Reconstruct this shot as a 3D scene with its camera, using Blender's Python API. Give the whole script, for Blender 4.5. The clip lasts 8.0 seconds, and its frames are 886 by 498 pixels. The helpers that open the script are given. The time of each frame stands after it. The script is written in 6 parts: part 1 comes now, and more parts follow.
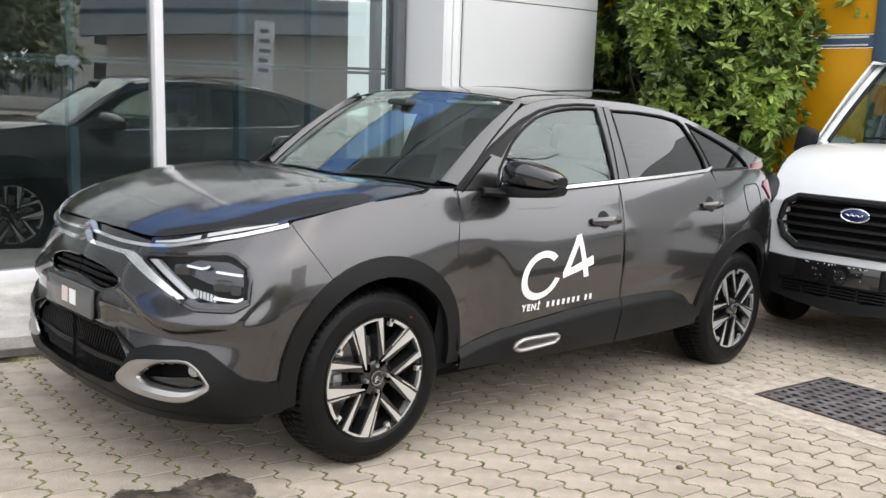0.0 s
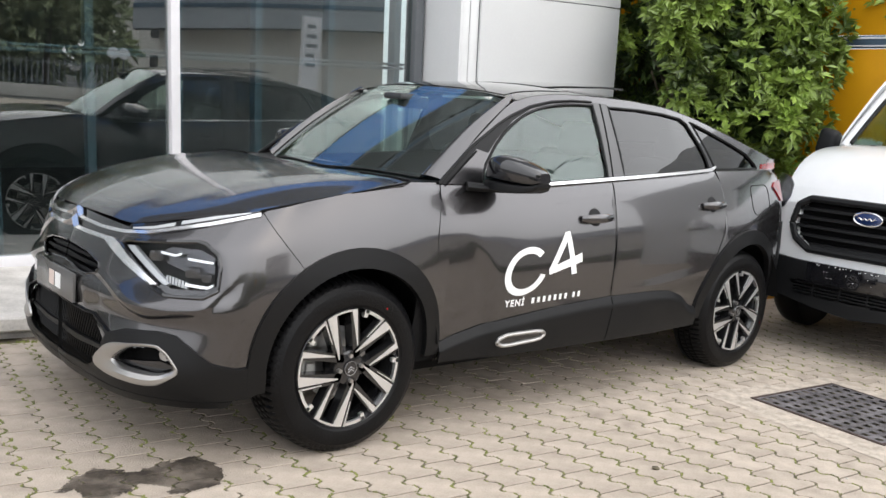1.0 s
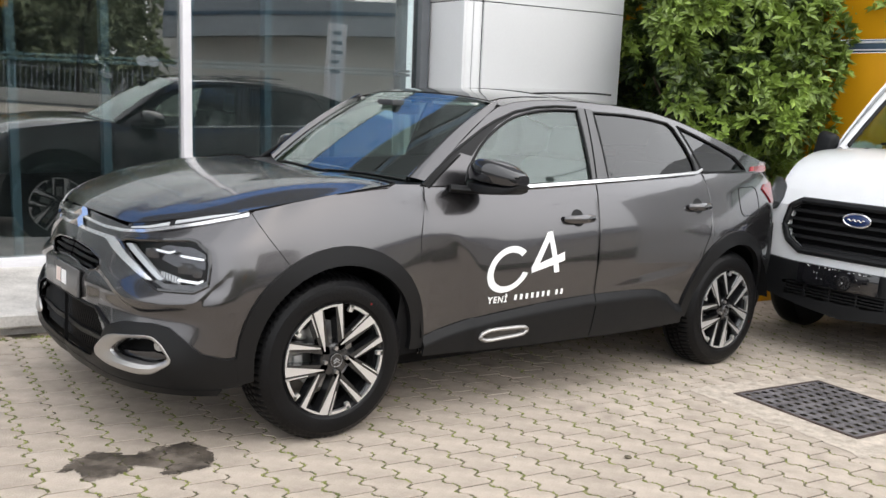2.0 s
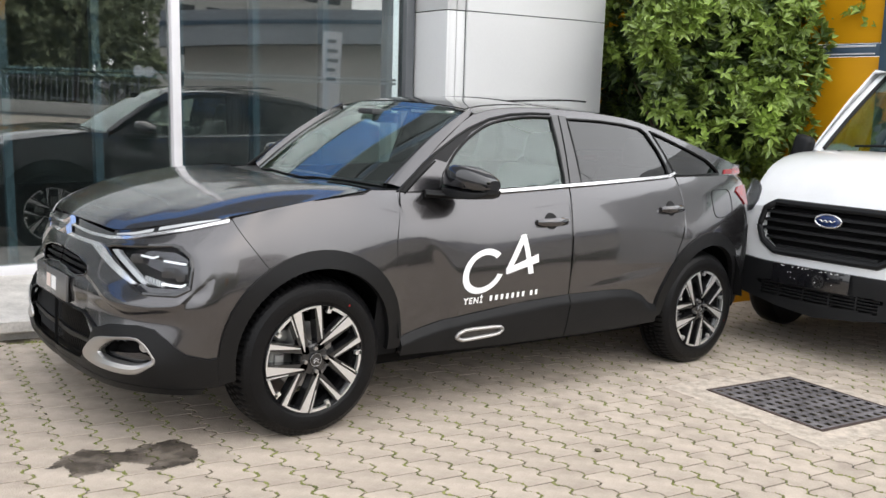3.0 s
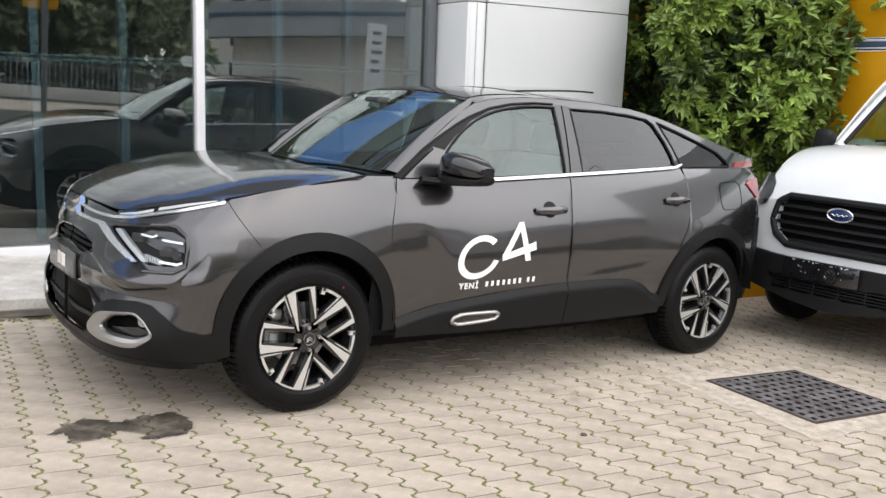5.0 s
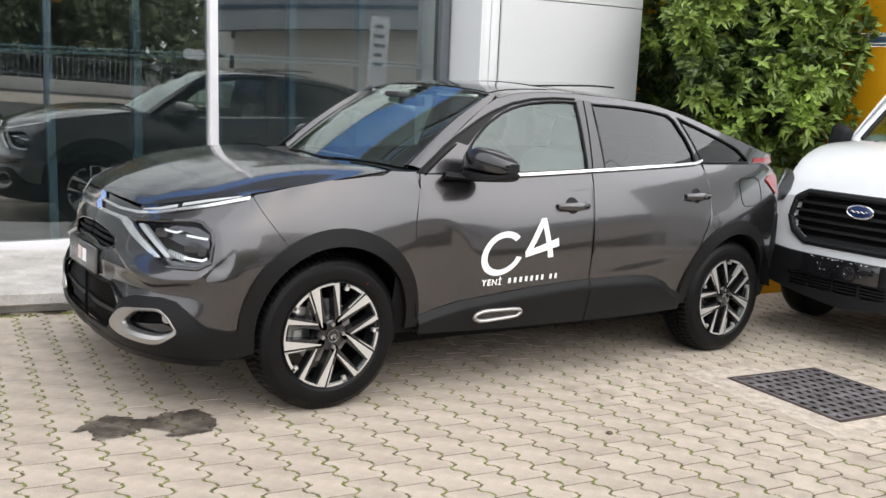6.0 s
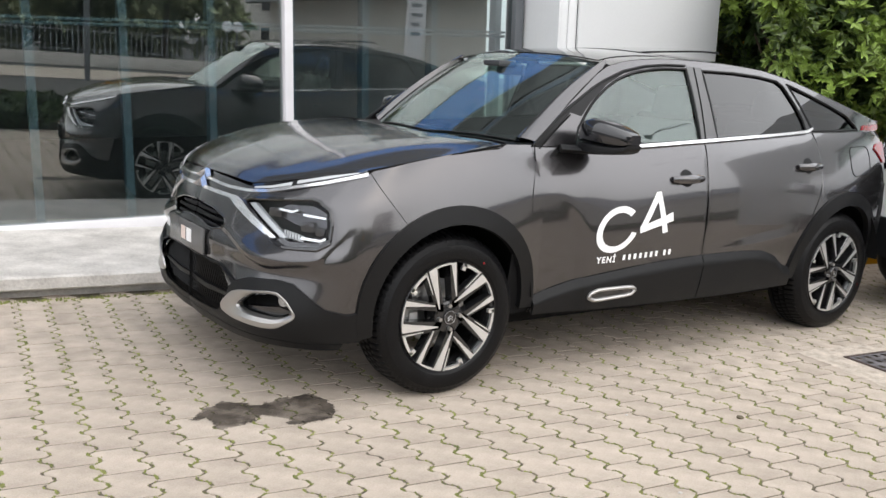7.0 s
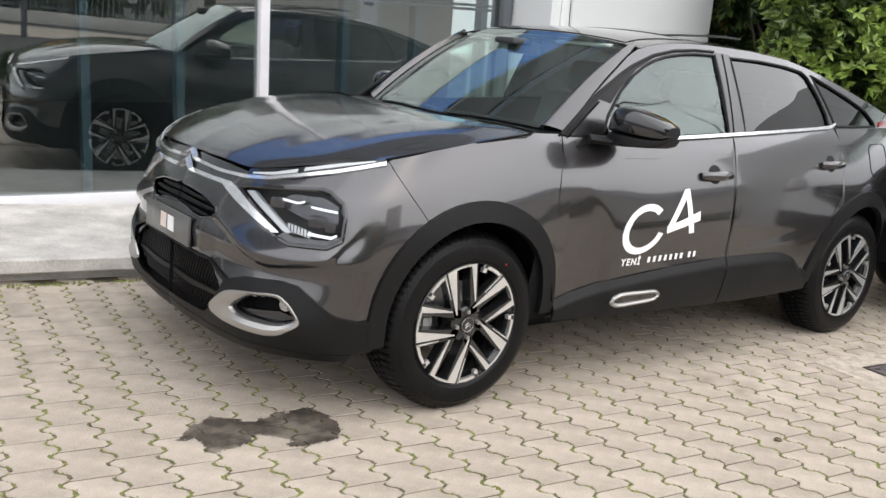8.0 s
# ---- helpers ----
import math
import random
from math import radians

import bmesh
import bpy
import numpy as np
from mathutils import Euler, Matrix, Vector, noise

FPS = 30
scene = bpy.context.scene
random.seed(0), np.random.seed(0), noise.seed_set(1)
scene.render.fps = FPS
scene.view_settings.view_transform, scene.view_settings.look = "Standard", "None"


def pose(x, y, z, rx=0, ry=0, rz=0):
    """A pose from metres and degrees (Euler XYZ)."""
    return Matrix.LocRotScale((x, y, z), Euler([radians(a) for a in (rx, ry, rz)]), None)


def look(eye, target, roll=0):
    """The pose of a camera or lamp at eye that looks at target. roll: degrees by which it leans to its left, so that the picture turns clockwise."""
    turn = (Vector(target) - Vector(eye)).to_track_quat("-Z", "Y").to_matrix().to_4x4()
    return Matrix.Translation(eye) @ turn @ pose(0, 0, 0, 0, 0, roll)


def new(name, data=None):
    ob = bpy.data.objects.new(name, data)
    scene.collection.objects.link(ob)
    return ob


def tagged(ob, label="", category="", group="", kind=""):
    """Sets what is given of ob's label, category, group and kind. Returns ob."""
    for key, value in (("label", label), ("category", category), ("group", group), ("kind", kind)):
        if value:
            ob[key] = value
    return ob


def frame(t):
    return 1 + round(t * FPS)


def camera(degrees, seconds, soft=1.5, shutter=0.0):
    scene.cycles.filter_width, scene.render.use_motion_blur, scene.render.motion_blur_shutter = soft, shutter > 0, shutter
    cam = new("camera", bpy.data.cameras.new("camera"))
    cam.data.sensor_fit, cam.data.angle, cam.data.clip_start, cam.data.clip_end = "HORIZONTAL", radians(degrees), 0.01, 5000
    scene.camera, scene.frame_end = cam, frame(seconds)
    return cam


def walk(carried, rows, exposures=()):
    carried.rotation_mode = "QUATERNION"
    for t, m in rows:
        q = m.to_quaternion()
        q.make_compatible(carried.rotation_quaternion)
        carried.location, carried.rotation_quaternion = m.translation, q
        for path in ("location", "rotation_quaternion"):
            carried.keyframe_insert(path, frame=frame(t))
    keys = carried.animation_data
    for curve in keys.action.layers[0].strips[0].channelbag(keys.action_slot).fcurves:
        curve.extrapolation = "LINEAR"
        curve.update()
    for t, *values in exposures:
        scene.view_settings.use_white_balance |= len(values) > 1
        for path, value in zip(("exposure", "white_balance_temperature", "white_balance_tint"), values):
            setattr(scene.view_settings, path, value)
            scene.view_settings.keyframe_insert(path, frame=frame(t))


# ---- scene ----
cam = camera(52.0, 8.0)
PATH = [
    (0, (-2.149, -3.382, 1.32), (-0.774, -1.957, 1.035), 3.6),
    (0.5, (-2.045, -3.438, 1.327), (-0.684, -2.001, 1.037), 3.8),
    (1, (-1.955, -3.579, 1.326), (-0.66, -2.084, 1.028), 4.5),
    (1.5, (-1.924, -3.733, 1.332), (-0.675, -2.2, 1.033), 4.6),
    (3, (-1.939, -4.039, 1.359), (-0.693, -2.499, 1.08), 3.6),
    (3.5, (-1.862, -4.137, 1.358), (-0.651, -2.572, 1.071), 3.7),
    (4, (-1.828, -4.217, 1.366), (-0.646, -2.63, 1.072), 4.2),
    (4.5, (-1.804, -4.264, 1.357), (-0.64, -2.665, 1.061), 4.1),
    (6, (-1.876, -4.164, 1.35), (-0.712, -2.568, 1.036), 4.4),
    (6.5, (-2.008, -4.023, 1.341), (-0.848, -2.428, 1.006), 3.6),
    (7, (-2.081, -3.804, 1.324), (-0.973, -2.183, 0.942), 3.6),
    (7.5, (-2.077, -3.534, 1.322), (-0.973, -1.916, 0.923), 4.2),
    (8, (-2.091, -3.291, 1.315), (-0.879, -1.76, 0.887), 6.0),
]
walk(cam, [(t, look(eye, target, roll)) for t, eye, target, roll in PATH])

# ---- light: bright overcast day ----
world = bpy.data.worlds.new("sky")
scene.world = world
world.use_nodes = True
wn = world.node_tree.nodes
sky = wn.new("ShaderNodeTexSky")
sky.sky_type = "NISHITA"
sky.sun_disc = False
sky.sun_elevation, sky.sun_rotation = radians(42), radians(163)
sky.air_density, sky.dust_density = 1.0, 4.0
# high cloud: grey-white veil mixed over the clear sky
veil = wn.new("ShaderNodeMix")
veil.data_type = "RGBA"
veil.inputs[0].default_value = 0.72
# an overcast veil, brightest halfway up
way, up, grade = wn.new("ShaderNodeTexCoord"), wn.new("ShaderNodeSeparateXYZ"), wn.new("ShaderNodeValToRGB")
for e, (at, c) in zip([grade.color_ramp.elements[0], grade.color_ramp.elements.new(0.42), grade.color_ramp.elements.new(0.72), grade.color_ramp.elements[-1]], ((0.0, 0.60), (0.42, 0.95), (0.72, 0.95), (1.0, 0.85))):
    e.position, e.color = at, (c * 0.96, c * 0.975, c * 1.005, 1)
lift = wn.new("ShaderNodeVectorMath")
lift.operation = "SCALE"
lift.inputs["Scale"].default_value = 27.5
world.node_tree.links.new(way.outputs["Generated"], up.inputs[0])
world.node_tree.links.new(up.outputs["Z"], grade.inputs[0])
world.node_tree.links.new(grade.outputs[0], lift.inputs[0])
world.node_tree.links.new(lift.outputs[0], veil.inputs[7])
world.node_tree.links.new(sky.outputs[0], veil.inputs[6])
world.node_tree.links.new(veil.outputs[2], wn["Background"].inputs[0])
wn["Background"].inputs[1].default_value = 0.11
sun = new("sun", bpy.data.lights.new("sun", "SUN"))
sun.data.energy, sun.data.angle, sun.data.color = 1.5, radians(110), (1.0, 0.985, 0.97)
sun.matrix_world = look((2.5, -8, 7.5), (0, 0, 0))
scene.view_settings.exposure = 0.0

# ---- materials ----
def mat(name, base, rough=0.6, metal=0.0, vary=0.15, scale=6.0, fine=80.0, bump=0.0, coat=0.0, rough_vary=0.1, tint=None, bump_scale=None, spec=0.5, per_object=0.0):
    """A surface with stains at one scale and grain at another."""
    m = bpy.data.materials.new(name)
    m.use_nodes = True
    nt = m.node_tree
    n, l = nt.nodes, nt.links
    b = n["Principled BSDF"]
    tc = n.new("ShaderNodeTexCoord")
    big, small = n.new("ShaderNodeTexNoise"), n.new("ShaderNodeTexNoise")
    big.inputs["Scale"].default_value, small.inputs["Scale"].default_value = scale, fine
    big.inputs["Detail"].default_value, small.inputs["Detail"].default_value = 5, 4
    for t in (big, small):
        l.new(tc.outputs["Object"], t.inputs["Vector"])
    add = n.new("ShaderNodeMath")
    add.operation = "MULTIPLY_ADD"
    l.new(small.outputs[0], add.inputs[0])
    add.inputs[1].default_value = 0.4
    l.new(big.outputs[0], add.inputs[2])
    fac = add.outputs[0]
    if per_object:
        info, mix = n.new("ShaderNodeObjectInfo"), n.new("ShaderNodeMath")
        mix.operation = "MULTIPLY_ADD"
        l.new(info.outputs["Random"], mix.inputs[0])
        mix.inputs[1].default_value = per_object
        l.new(fac, mix.inputs[2])
        fac = mix.outputs[0]
    ramp = n.new("ShaderNodeValToRGB")
    dark = [c * (1 - vary) for c in base]
    light = [min(1, c * (1 + vary)) for c in (tint or base)]
    ramp.color_ramp.elements[0].position, ramp.color_ramp.elements[1].position = 0.45, 0.95 + per_object
    ramp.color_ramp.elements[0].color, ramp.color_ramp.elements[1].color = (*dark, 1), (*light, 1)
    l.new(fac, ramp.inputs[0])
    l.new(ramp.outputs[0], b.inputs["Base Color"])
    rr = n.new("ShaderNodeMapRange")
    rr.inputs[3].default_value, rr.inputs[4].default_value = max(0.02, rough - rough_vary), min(1, rough + rough_vary)
    l.new(big.outputs[0], rr.inputs[0])
    l.new(rr.outputs[0], b.inputs["Roughness"])
    b.inputs["Metallic"].default_value = metal
    b.inputs["Coat Weight"].default_value = coat
    b.inputs["Coat Roughness"].default_value = 0.03
    b.inputs["Specular IOR Level"].default_value = spec
    if bump:
        bp, src = n.new("ShaderNodeBump"), small
        if bump_scale:
            src = n.new("ShaderNodeTexNoise")
            src.inputs["Scale"].default_value, src.inputs["Detail"].default_value = bump_scale, 6
            l.new(tc.outputs["Object"], src.inputs["Vector"])
        bp.inputs["Strength"].default_value, bp.inputs["Distance"].default_value = bump, 0.01
        l.new(src.outputs[0], bp.inputs["Height"])
        l.new(bp.outputs[0], b.inputs["Normal"])
    return m


def glass_mat(name, tint, gloss0=0.06, rough=0.0, sheen=(1, 1, 1), rise=4.0):
    """A thin pane: tinted view through it, mirror gloss that rises towards grazing angles."""
    m = bpy.data.materials.new(name)
    m.use_nodes = True
    n, l = m.node_tree.nodes, m.node_tree.links
    n.remove(n["Principled BSDF"])
    see, gloss, mix, lw = n.new("ShaderNodeBsdfTransparent"), n.new("ShaderNodeBsdfGlossy"), n.new("ShaderNodeMixShader"), n.new("ShaderNodeLayerWeight")
    see.inputs[0].default_value = (*tint, 1)
    gloss.inputs["Roughness"].default_value = rough
    gloss.inputs["Color"].default_value = (*sheen, 1)
    lw.inputs[0].default_value = 0.5
    power, scale = n.new("ShaderNodeMath"), n.new("ShaderNodeMath")
    power.operation, scale.operation = "POWER", "MULTIPLY_ADD"
    power.inputs[1].default_value = rise
    scale.inputs[1].default_value, scale.inputs[2].default_value = 1 - gloss0, gloss0
    l.new(lw.outputs["Facing"], power.inputs[0])
    l.new(power.outputs[0], scale.inputs[0])
    l.new(scale.outputs[0], mix.inputs[0])
    l.new(see.outputs[0], mix.inputs[1])
    l.new(gloss.outputs[0], mix.inputs[2])
    l.new(mix.outputs[0], n["Material Output"].inputs[0])
    return m


PAINT = mat("metallic_grey_paint", (0.066, 0.063, 0.066), 0.25, 0.85, 0.06, 3, 900, coat=1.0, rough_vary=0.03)
PAINT.node_tree.nodes["Principled BSDF"].inputs["Coat IOR"].default_value = 1.62
PAINT.node_tree.nodes["Principled BSDF"].inputs["Coat Roughness"].default_value = 0.07
CLAD = mat("matte_black_plastic", (0.006, 0.0062, 0.0068), 0.46, 0, 0.12, 5, 300, bump=0.12, spec=0.24)
# near-black for dark parts, and for shade painted into gaps, wells and openings
DARK = mat("black_parts_and_shade", (0.006, 0.006, 0.0065), 0.9, spec=0.15)
GLOSSBLK = mat("piano_black", (0.010, 0.010, 0.012), 0.06, 0, 0.1, coat=0.8, rough_vary=0.02)
BRIGHT = mat("bright_chrome", (0.86, 0.86, 0.87), 0.16, 0.85, 0.03, rough_vary=0.03)
BRUSHED = mat("machined_alloy", (0.80, 0.80, 0.80), 0.33, 0.8, 0.03, 4, 500, rough_vary=0.04)
RUBBER = mat("tyre_rubber", (0.0042, 0.0042, 0.0047), 0.40, 0, 0.3, 8, 120, bump=0.2, spec=0.19)
RIMBLK = mat("black_rim_paint", (0.012, 0.012, 0.013), 0.22, 0, 0.1, coat=0.5)
STEEL = mat("brake_steel", (0.42, 0.42, 0.42), 0.35, 0.9, 0.15, 30)
CALIPER = mat("cast_aluminium", (0.45, 0.45, 0.44), 0.5, 0.6, 0.15, 30)
STICKER = mat("white_vinyl", (0.86, 0.86, 0.86), 0.45, 0, 0.03)
LED = mat("frosted_lamp_lens", (0.46, 0.475, 0.49), 0.18, 0, 0.04, coat=0.6)
REDLAMP = mat("red_lamp_lens", (0.26, 0.005, 0.010), 0.15, 0, 0.15, coat=0.4)
SEAT = mat("grey_seat_cloth", (0.12, 0.122, 0.125), 0.85, 0, 0.15, 9, 300, bump=0.2)
DASH = mat("dark_dash_plastic", (0.04, 0.041, 0.043), 0.6, 0, 0.1, 9, 300, bump=0.1)
LINER = mat("pale_headliner", (0.55, 0.55, 0.53), 0.9, 0, 0.05)
PLATE = mat("grey_plate_cover", (0.115, 0.113, 0.113), 0.22, 0, 0.08)
LAMPGLASS = glass_mat("lamp_cover_glass", (0.95, 0.96, 0.97), 0.014, rise=6.5)
GLASS_CLEAR = glass_mat("green_tinted_glass", (0.84, 0.97, 0.90), 0.105, sheen=(0.90, 1.0, 0.96))
GLASS_SHIELD = glass_mat("windscreen_glass", (0.72, 0.87, 0.81), 0.19, sheen=(0.92, 1.0, 0.97), rise=4.2)
GLASS_DARK = glass_mat("privacy_glass", (0.07, 0.07, 0.075), 0.068)
VANWHITE = mat("white_van_paint", (0.80, 0.81, 0.82), 0.3, 0, 0.03, coat=0.8, rough_vary=0.05)
VANBLK = mat("dark_grey_plastic", (0.011, 0.0115, 0.0125), 0.5, 0, 0.15, 5, 200, bump=0.12, spec=0.25)
BLUE = mat("dark_blue_enamel", (0.012, 0.03, 0.11), 0.25, 0, 0.1, coat=0.5)
PAVER = mat("concrete_paver", (0.385, 0.322, 0.262), 0.9, 0, 0.20, 9.0, 130, bump=0.7, tint=(0.455, 0.390, 0.325), per_object=0.16)
CONCRETE = mat("pale_concrete", (0.43, 0.405, 0.375), 0.85, 0, 0.24, 5, 70, bump=0.5, tint=(0.53, 0.505, 0.475))
APRON = mat("light_mortar", (0.40, 0.345, 0.285), 0.9, 0, 0.24, 16, 70, bump=1.0, tint=(0.50, 0.435, 0.365), bump_scale=38)
SOIL = mat("sandy_joint_soil", (0.075, 0.062, 0.040), 0.95, 0, 0.4, 9, 120, bump=0.8, tint=(0.13, 0.11, 0.07))
MOSS = mat("joint_moss", (0.085, 0.10, 0.026), 0.95, 0, 0.5, 14, 200, bump=0.6, tint=(0.20, 0.215, 0.06))
STAIN = mat("oil_soaked_concrete", (0.030, 0.024, 0.019), 0.8, 0, 0.5, 9, 150, bump=0.5, tint=(0.085, 0.07, 0.056), spec=0.25)
def soaked(m, scale, low, high):
    """Lets the ground show through a thin film where it has dried."""
    n, l = m.node_tree.nodes, m.node_tree.links
    tc, big, ramp, mix, see = n.new("ShaderNodeTexCoord"), n.new("ShaderNodeTexNoise"), n.new("ShaderNodeValToRGB"), n.new("ShaderNodeMixShader"), n.new("ShaderNodeBsdfTransparent")
    big.inputs["Scale"].default_value, big.inputs["Detail"].default_value = scale, 6
    ramp.color_ramp.elements[0].position, ramp.color_ramp.elements[1].position = 0.36, 0.62
    ramp.color_ramp.elements[0].color, ramp.color_ramp.elements[1].color = (low,) * 3 + (1,), (high,) * 3 + (1,)
    l.new(tc.outputs["Object"], big.inputs["Vector"])
    l.new(big.outputs[0], ramp.inputs[0])
    l.new(ramp.outputs[0], mix.inputs[0])
    l.new(see.outputs[0], mix.inputs[1])
    l.new(n["Principled BSDF"].outputs[0], mix.inputs[2])
    l.new(mix.outputs[0], n["Material Output"].inputs[0])


soaked(STAIN, 7.0, 0.42, 0.97)
IRON = mat("cast_iron", (0.095, 0.086, 0.088), 0.6, 0.4, 0.4, 9, 150, bump=0.4, tint=(0.175, 0.165, 0.17))
RUST = mat("rusty_iron_edge", (0.060, 0.040, 0.034), 0.8, 0.2, 0.4, 14, 150, bump=0.5)
ASPHALT = mat("asphalt", (0.075, 0.072, 0.068), 0.9, 0, 0.25, 1.2, 90, bump=0.5)
WHITEPANEL = mat("white_aluminium_panel", (0.66, 0.665, 0.665), 0.33, 0, 0.04, 1.2, 50, coat=0.15)
WHITEFRAME = mat("white_frame_paint", (0.72, 0.71, 0.73), 0.4, 0, 0.05)
GREYFRAME = mat("grey_aluminium_frame", (0.16, 0.17, 0.18), 0.4, 0.3, 0.08)
TEAL = mat("blue_grey_steel_paint", (0.115, 0.17, 0.205), 0.45, 0, 0.15, 4)
# low base colours: the showroom's lack of light is put into walls and floor
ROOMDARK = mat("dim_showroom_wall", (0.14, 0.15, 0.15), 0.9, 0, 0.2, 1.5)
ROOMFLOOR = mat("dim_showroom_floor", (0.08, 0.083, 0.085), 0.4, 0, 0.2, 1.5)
CEILING = mat("white_bounce_ceiling", (0.78, 0.79, 0.78), 0.9, 0, 0.05, 1.5)
FACADE = glass_mat("showroom_glass", (0.70, 0.76, 0.755), 0.155)
BLUEPANEL = mat("blue_fascia_panel", (0.030, 0.18, 0.55), 0.3, 0, 0.08, 2, coat=0.4)
YELLOW = mat("yellow_panel_paint", (0.66, 0.315, 0.004), 0.5, 0, 0.06, 2, spec=0.25)
BARK = mat("brown_bark", (0.10, 0.075, 0.055), 0.9, 0, 0.35, 12, 90, bump=0.8)
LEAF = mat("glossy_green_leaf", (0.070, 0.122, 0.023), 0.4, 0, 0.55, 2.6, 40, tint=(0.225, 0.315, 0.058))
# hedge green, also the shaded copy of LEAF for the evergreen's inside
LEAFDARK = mat("hedge_and_shaded_leaf", (0.03, 0.06, 0.014), 0.5, 0, 0.3, 3, 40, tint=(0.06, 0.10, 0.022))
# far leaves lightened: haze and sunlight are mixed into their green
FARLEAF = mat("hazed_distant_foliage", (0.19, 0.22, 0.11), 0.8, 0, 0.5, 0.6, 6, tint=(0.36, 0.39, 0.24))
CREAMWALL = mat("cream_render_wall", (0.60, 0.57, 0.52), 0.8, 0, 0.1, 0.7, 20)
GREYBAND = mat("pale_grey_cladding", (0.30, 0.32, 0.35), 0.5, 0, 0.1, 0.5, 10)
UPPERWALL = mat("dark_reflection_wall", (0.055, 0.062, 0.065), 0.5, 0, 0.1, 0.5, 10)
SMOKE = mat("smoked_chrome", (0.085, 0.085, 0.09), 0.14, 0.9, 0.1, rough_vary=0.04)
SATIN = mat("satin_brushed_metal", (0.44, 0.43, 0.42), 0.36, 0.9, 0.08, 6, 400, rough_vary=0.06)
PILLAR = mat("pillar_satin_black", (0.045, 0.044, 0.046), 0.3, 0, 0.05, coat=0.4)
STRIPBLUE = mat("dark_blue_grey_paint", (0.06, 0.10, 0.15), 0.4, 0, 0.12, 4)

# ---- mesh helpers ----
def part(name, bm, material, parent=None, label="", sharp=38, flip=False):
    """Links a bmesh as one mesh object, under a thing or a part."""
    if flip:
        for v in bm.verts:
            v.co.y = -v.co.y
        bmesh.ops.reverse_faces(bm, faces=bm.faces)
    me = bpy.data.meshes.new(name)
    bm.to_mesh(me)
    bm.free()
    me.materials.append(material)
    me.polygons.foreach_set("use_smooth", [True] * len(me.polygons))
    me.set_sharp_from_angle(angle=radians(sharp))
    ob = new(name, me)
    ob.parent = parent
    if label:
        ob["label"] = label
    return ob


def empty(name, label, category, m=None, group="", kind=""):
    ob = new(name)
    ob.empty_display_size = 0.1
    if m is not None:
        ob.matrix_world = m
    return tagged(ob, label, category, group, kind)


def box(x0, x1, y0, y1, z0, z1, bevel=0.0, seg=2, bm=None):
    bm2 = bmesh.new()
    bmesh.ops.create_cube(bm2, size=1)
    for v in bm2.verts:
        v.co = Vector(((x0 + x1) / 2 + v.co.x * (x1 - x0), (y0 + y1) / 2 + v.co.y * (y1 - y0), (z0 + z1) / 2 + v.co.z * (z1 - z0)))
    if bevel:
        bmesh.ops.bevel(bm2, geom=bm2.edges[:], offset=bevel, segments=seg, affect="EDGES", profile=0.5)
    return merge(bm, bm2)


def merge(bm, other):
    if bm is None:
        return other
    me = bpy.data.meshes.new("tmp")
    other.to_mesh(me)
    other.free()
    bm.from_mesh(me)
    bpy.data.meshes.remove(me)
    return bm


def tube(points, radius, sides=8, bm=None, closed=False, squash=1.0):
    """A round bar along points; radius may be a list."""
    bm = bm or bmesh.new()
    pts = [Vector(p) for p in points]
    n = len(pts)
    rings = []
    for i, p in enumerate(pts):
        a = pts[(i - 1) % n] if closed or i else pts[0]
        b = pts[(i + 1) % n] if closed or i < n - 1 else pts[-1]
        d = (b - a).normalized()
        side = d.cross(Vector((0, 0, 1)))
        side = side.normalized() if side.length > 1e-4 else Vector((1, 0, 0))
        up = side.cross(d).normalized()
        r = radius[i] if isinstance(radius, (list, tuple)) else radius
        rings.append([bm.verts.new(p + side * (r * math.cos(k * math.tau / sides)) + up * (r * squash * math.sin(k * math.tau / sides))) for k in range(sides)])
    for i in range(n if closed else n - 1):
        a, b = rings[i], rings[(i + 1) % n]
        for k in range(sides):
            bm.faces.new((a[k], a[(k + 1) % sides], b[(k + 1) % sides], b[k]))
    if not closed:
        bm.faces.new(rings[0][::-1])
        bm.faces.new(rings[-1])
    return bm


def lathe(profile, steps, bm=None, closed=True):
    """Turns (radius, y) pairs about the y axis."""
    bm = bm or bmesh.new()
    rings = [[bm.verts.new((r * math.cos(a), y, r * math.sin(a))) for r, y in profile] for a in (k * math.tau / steps for k in range(steps))]
    for k in range(steps):
        a, b = rings[k], rings[(k + 1) % steps]
        for i in range(len(profile) - 1):
            bm.faces.new((a[i], b[i], b[i + 1], a[i + 1]))
    return bm


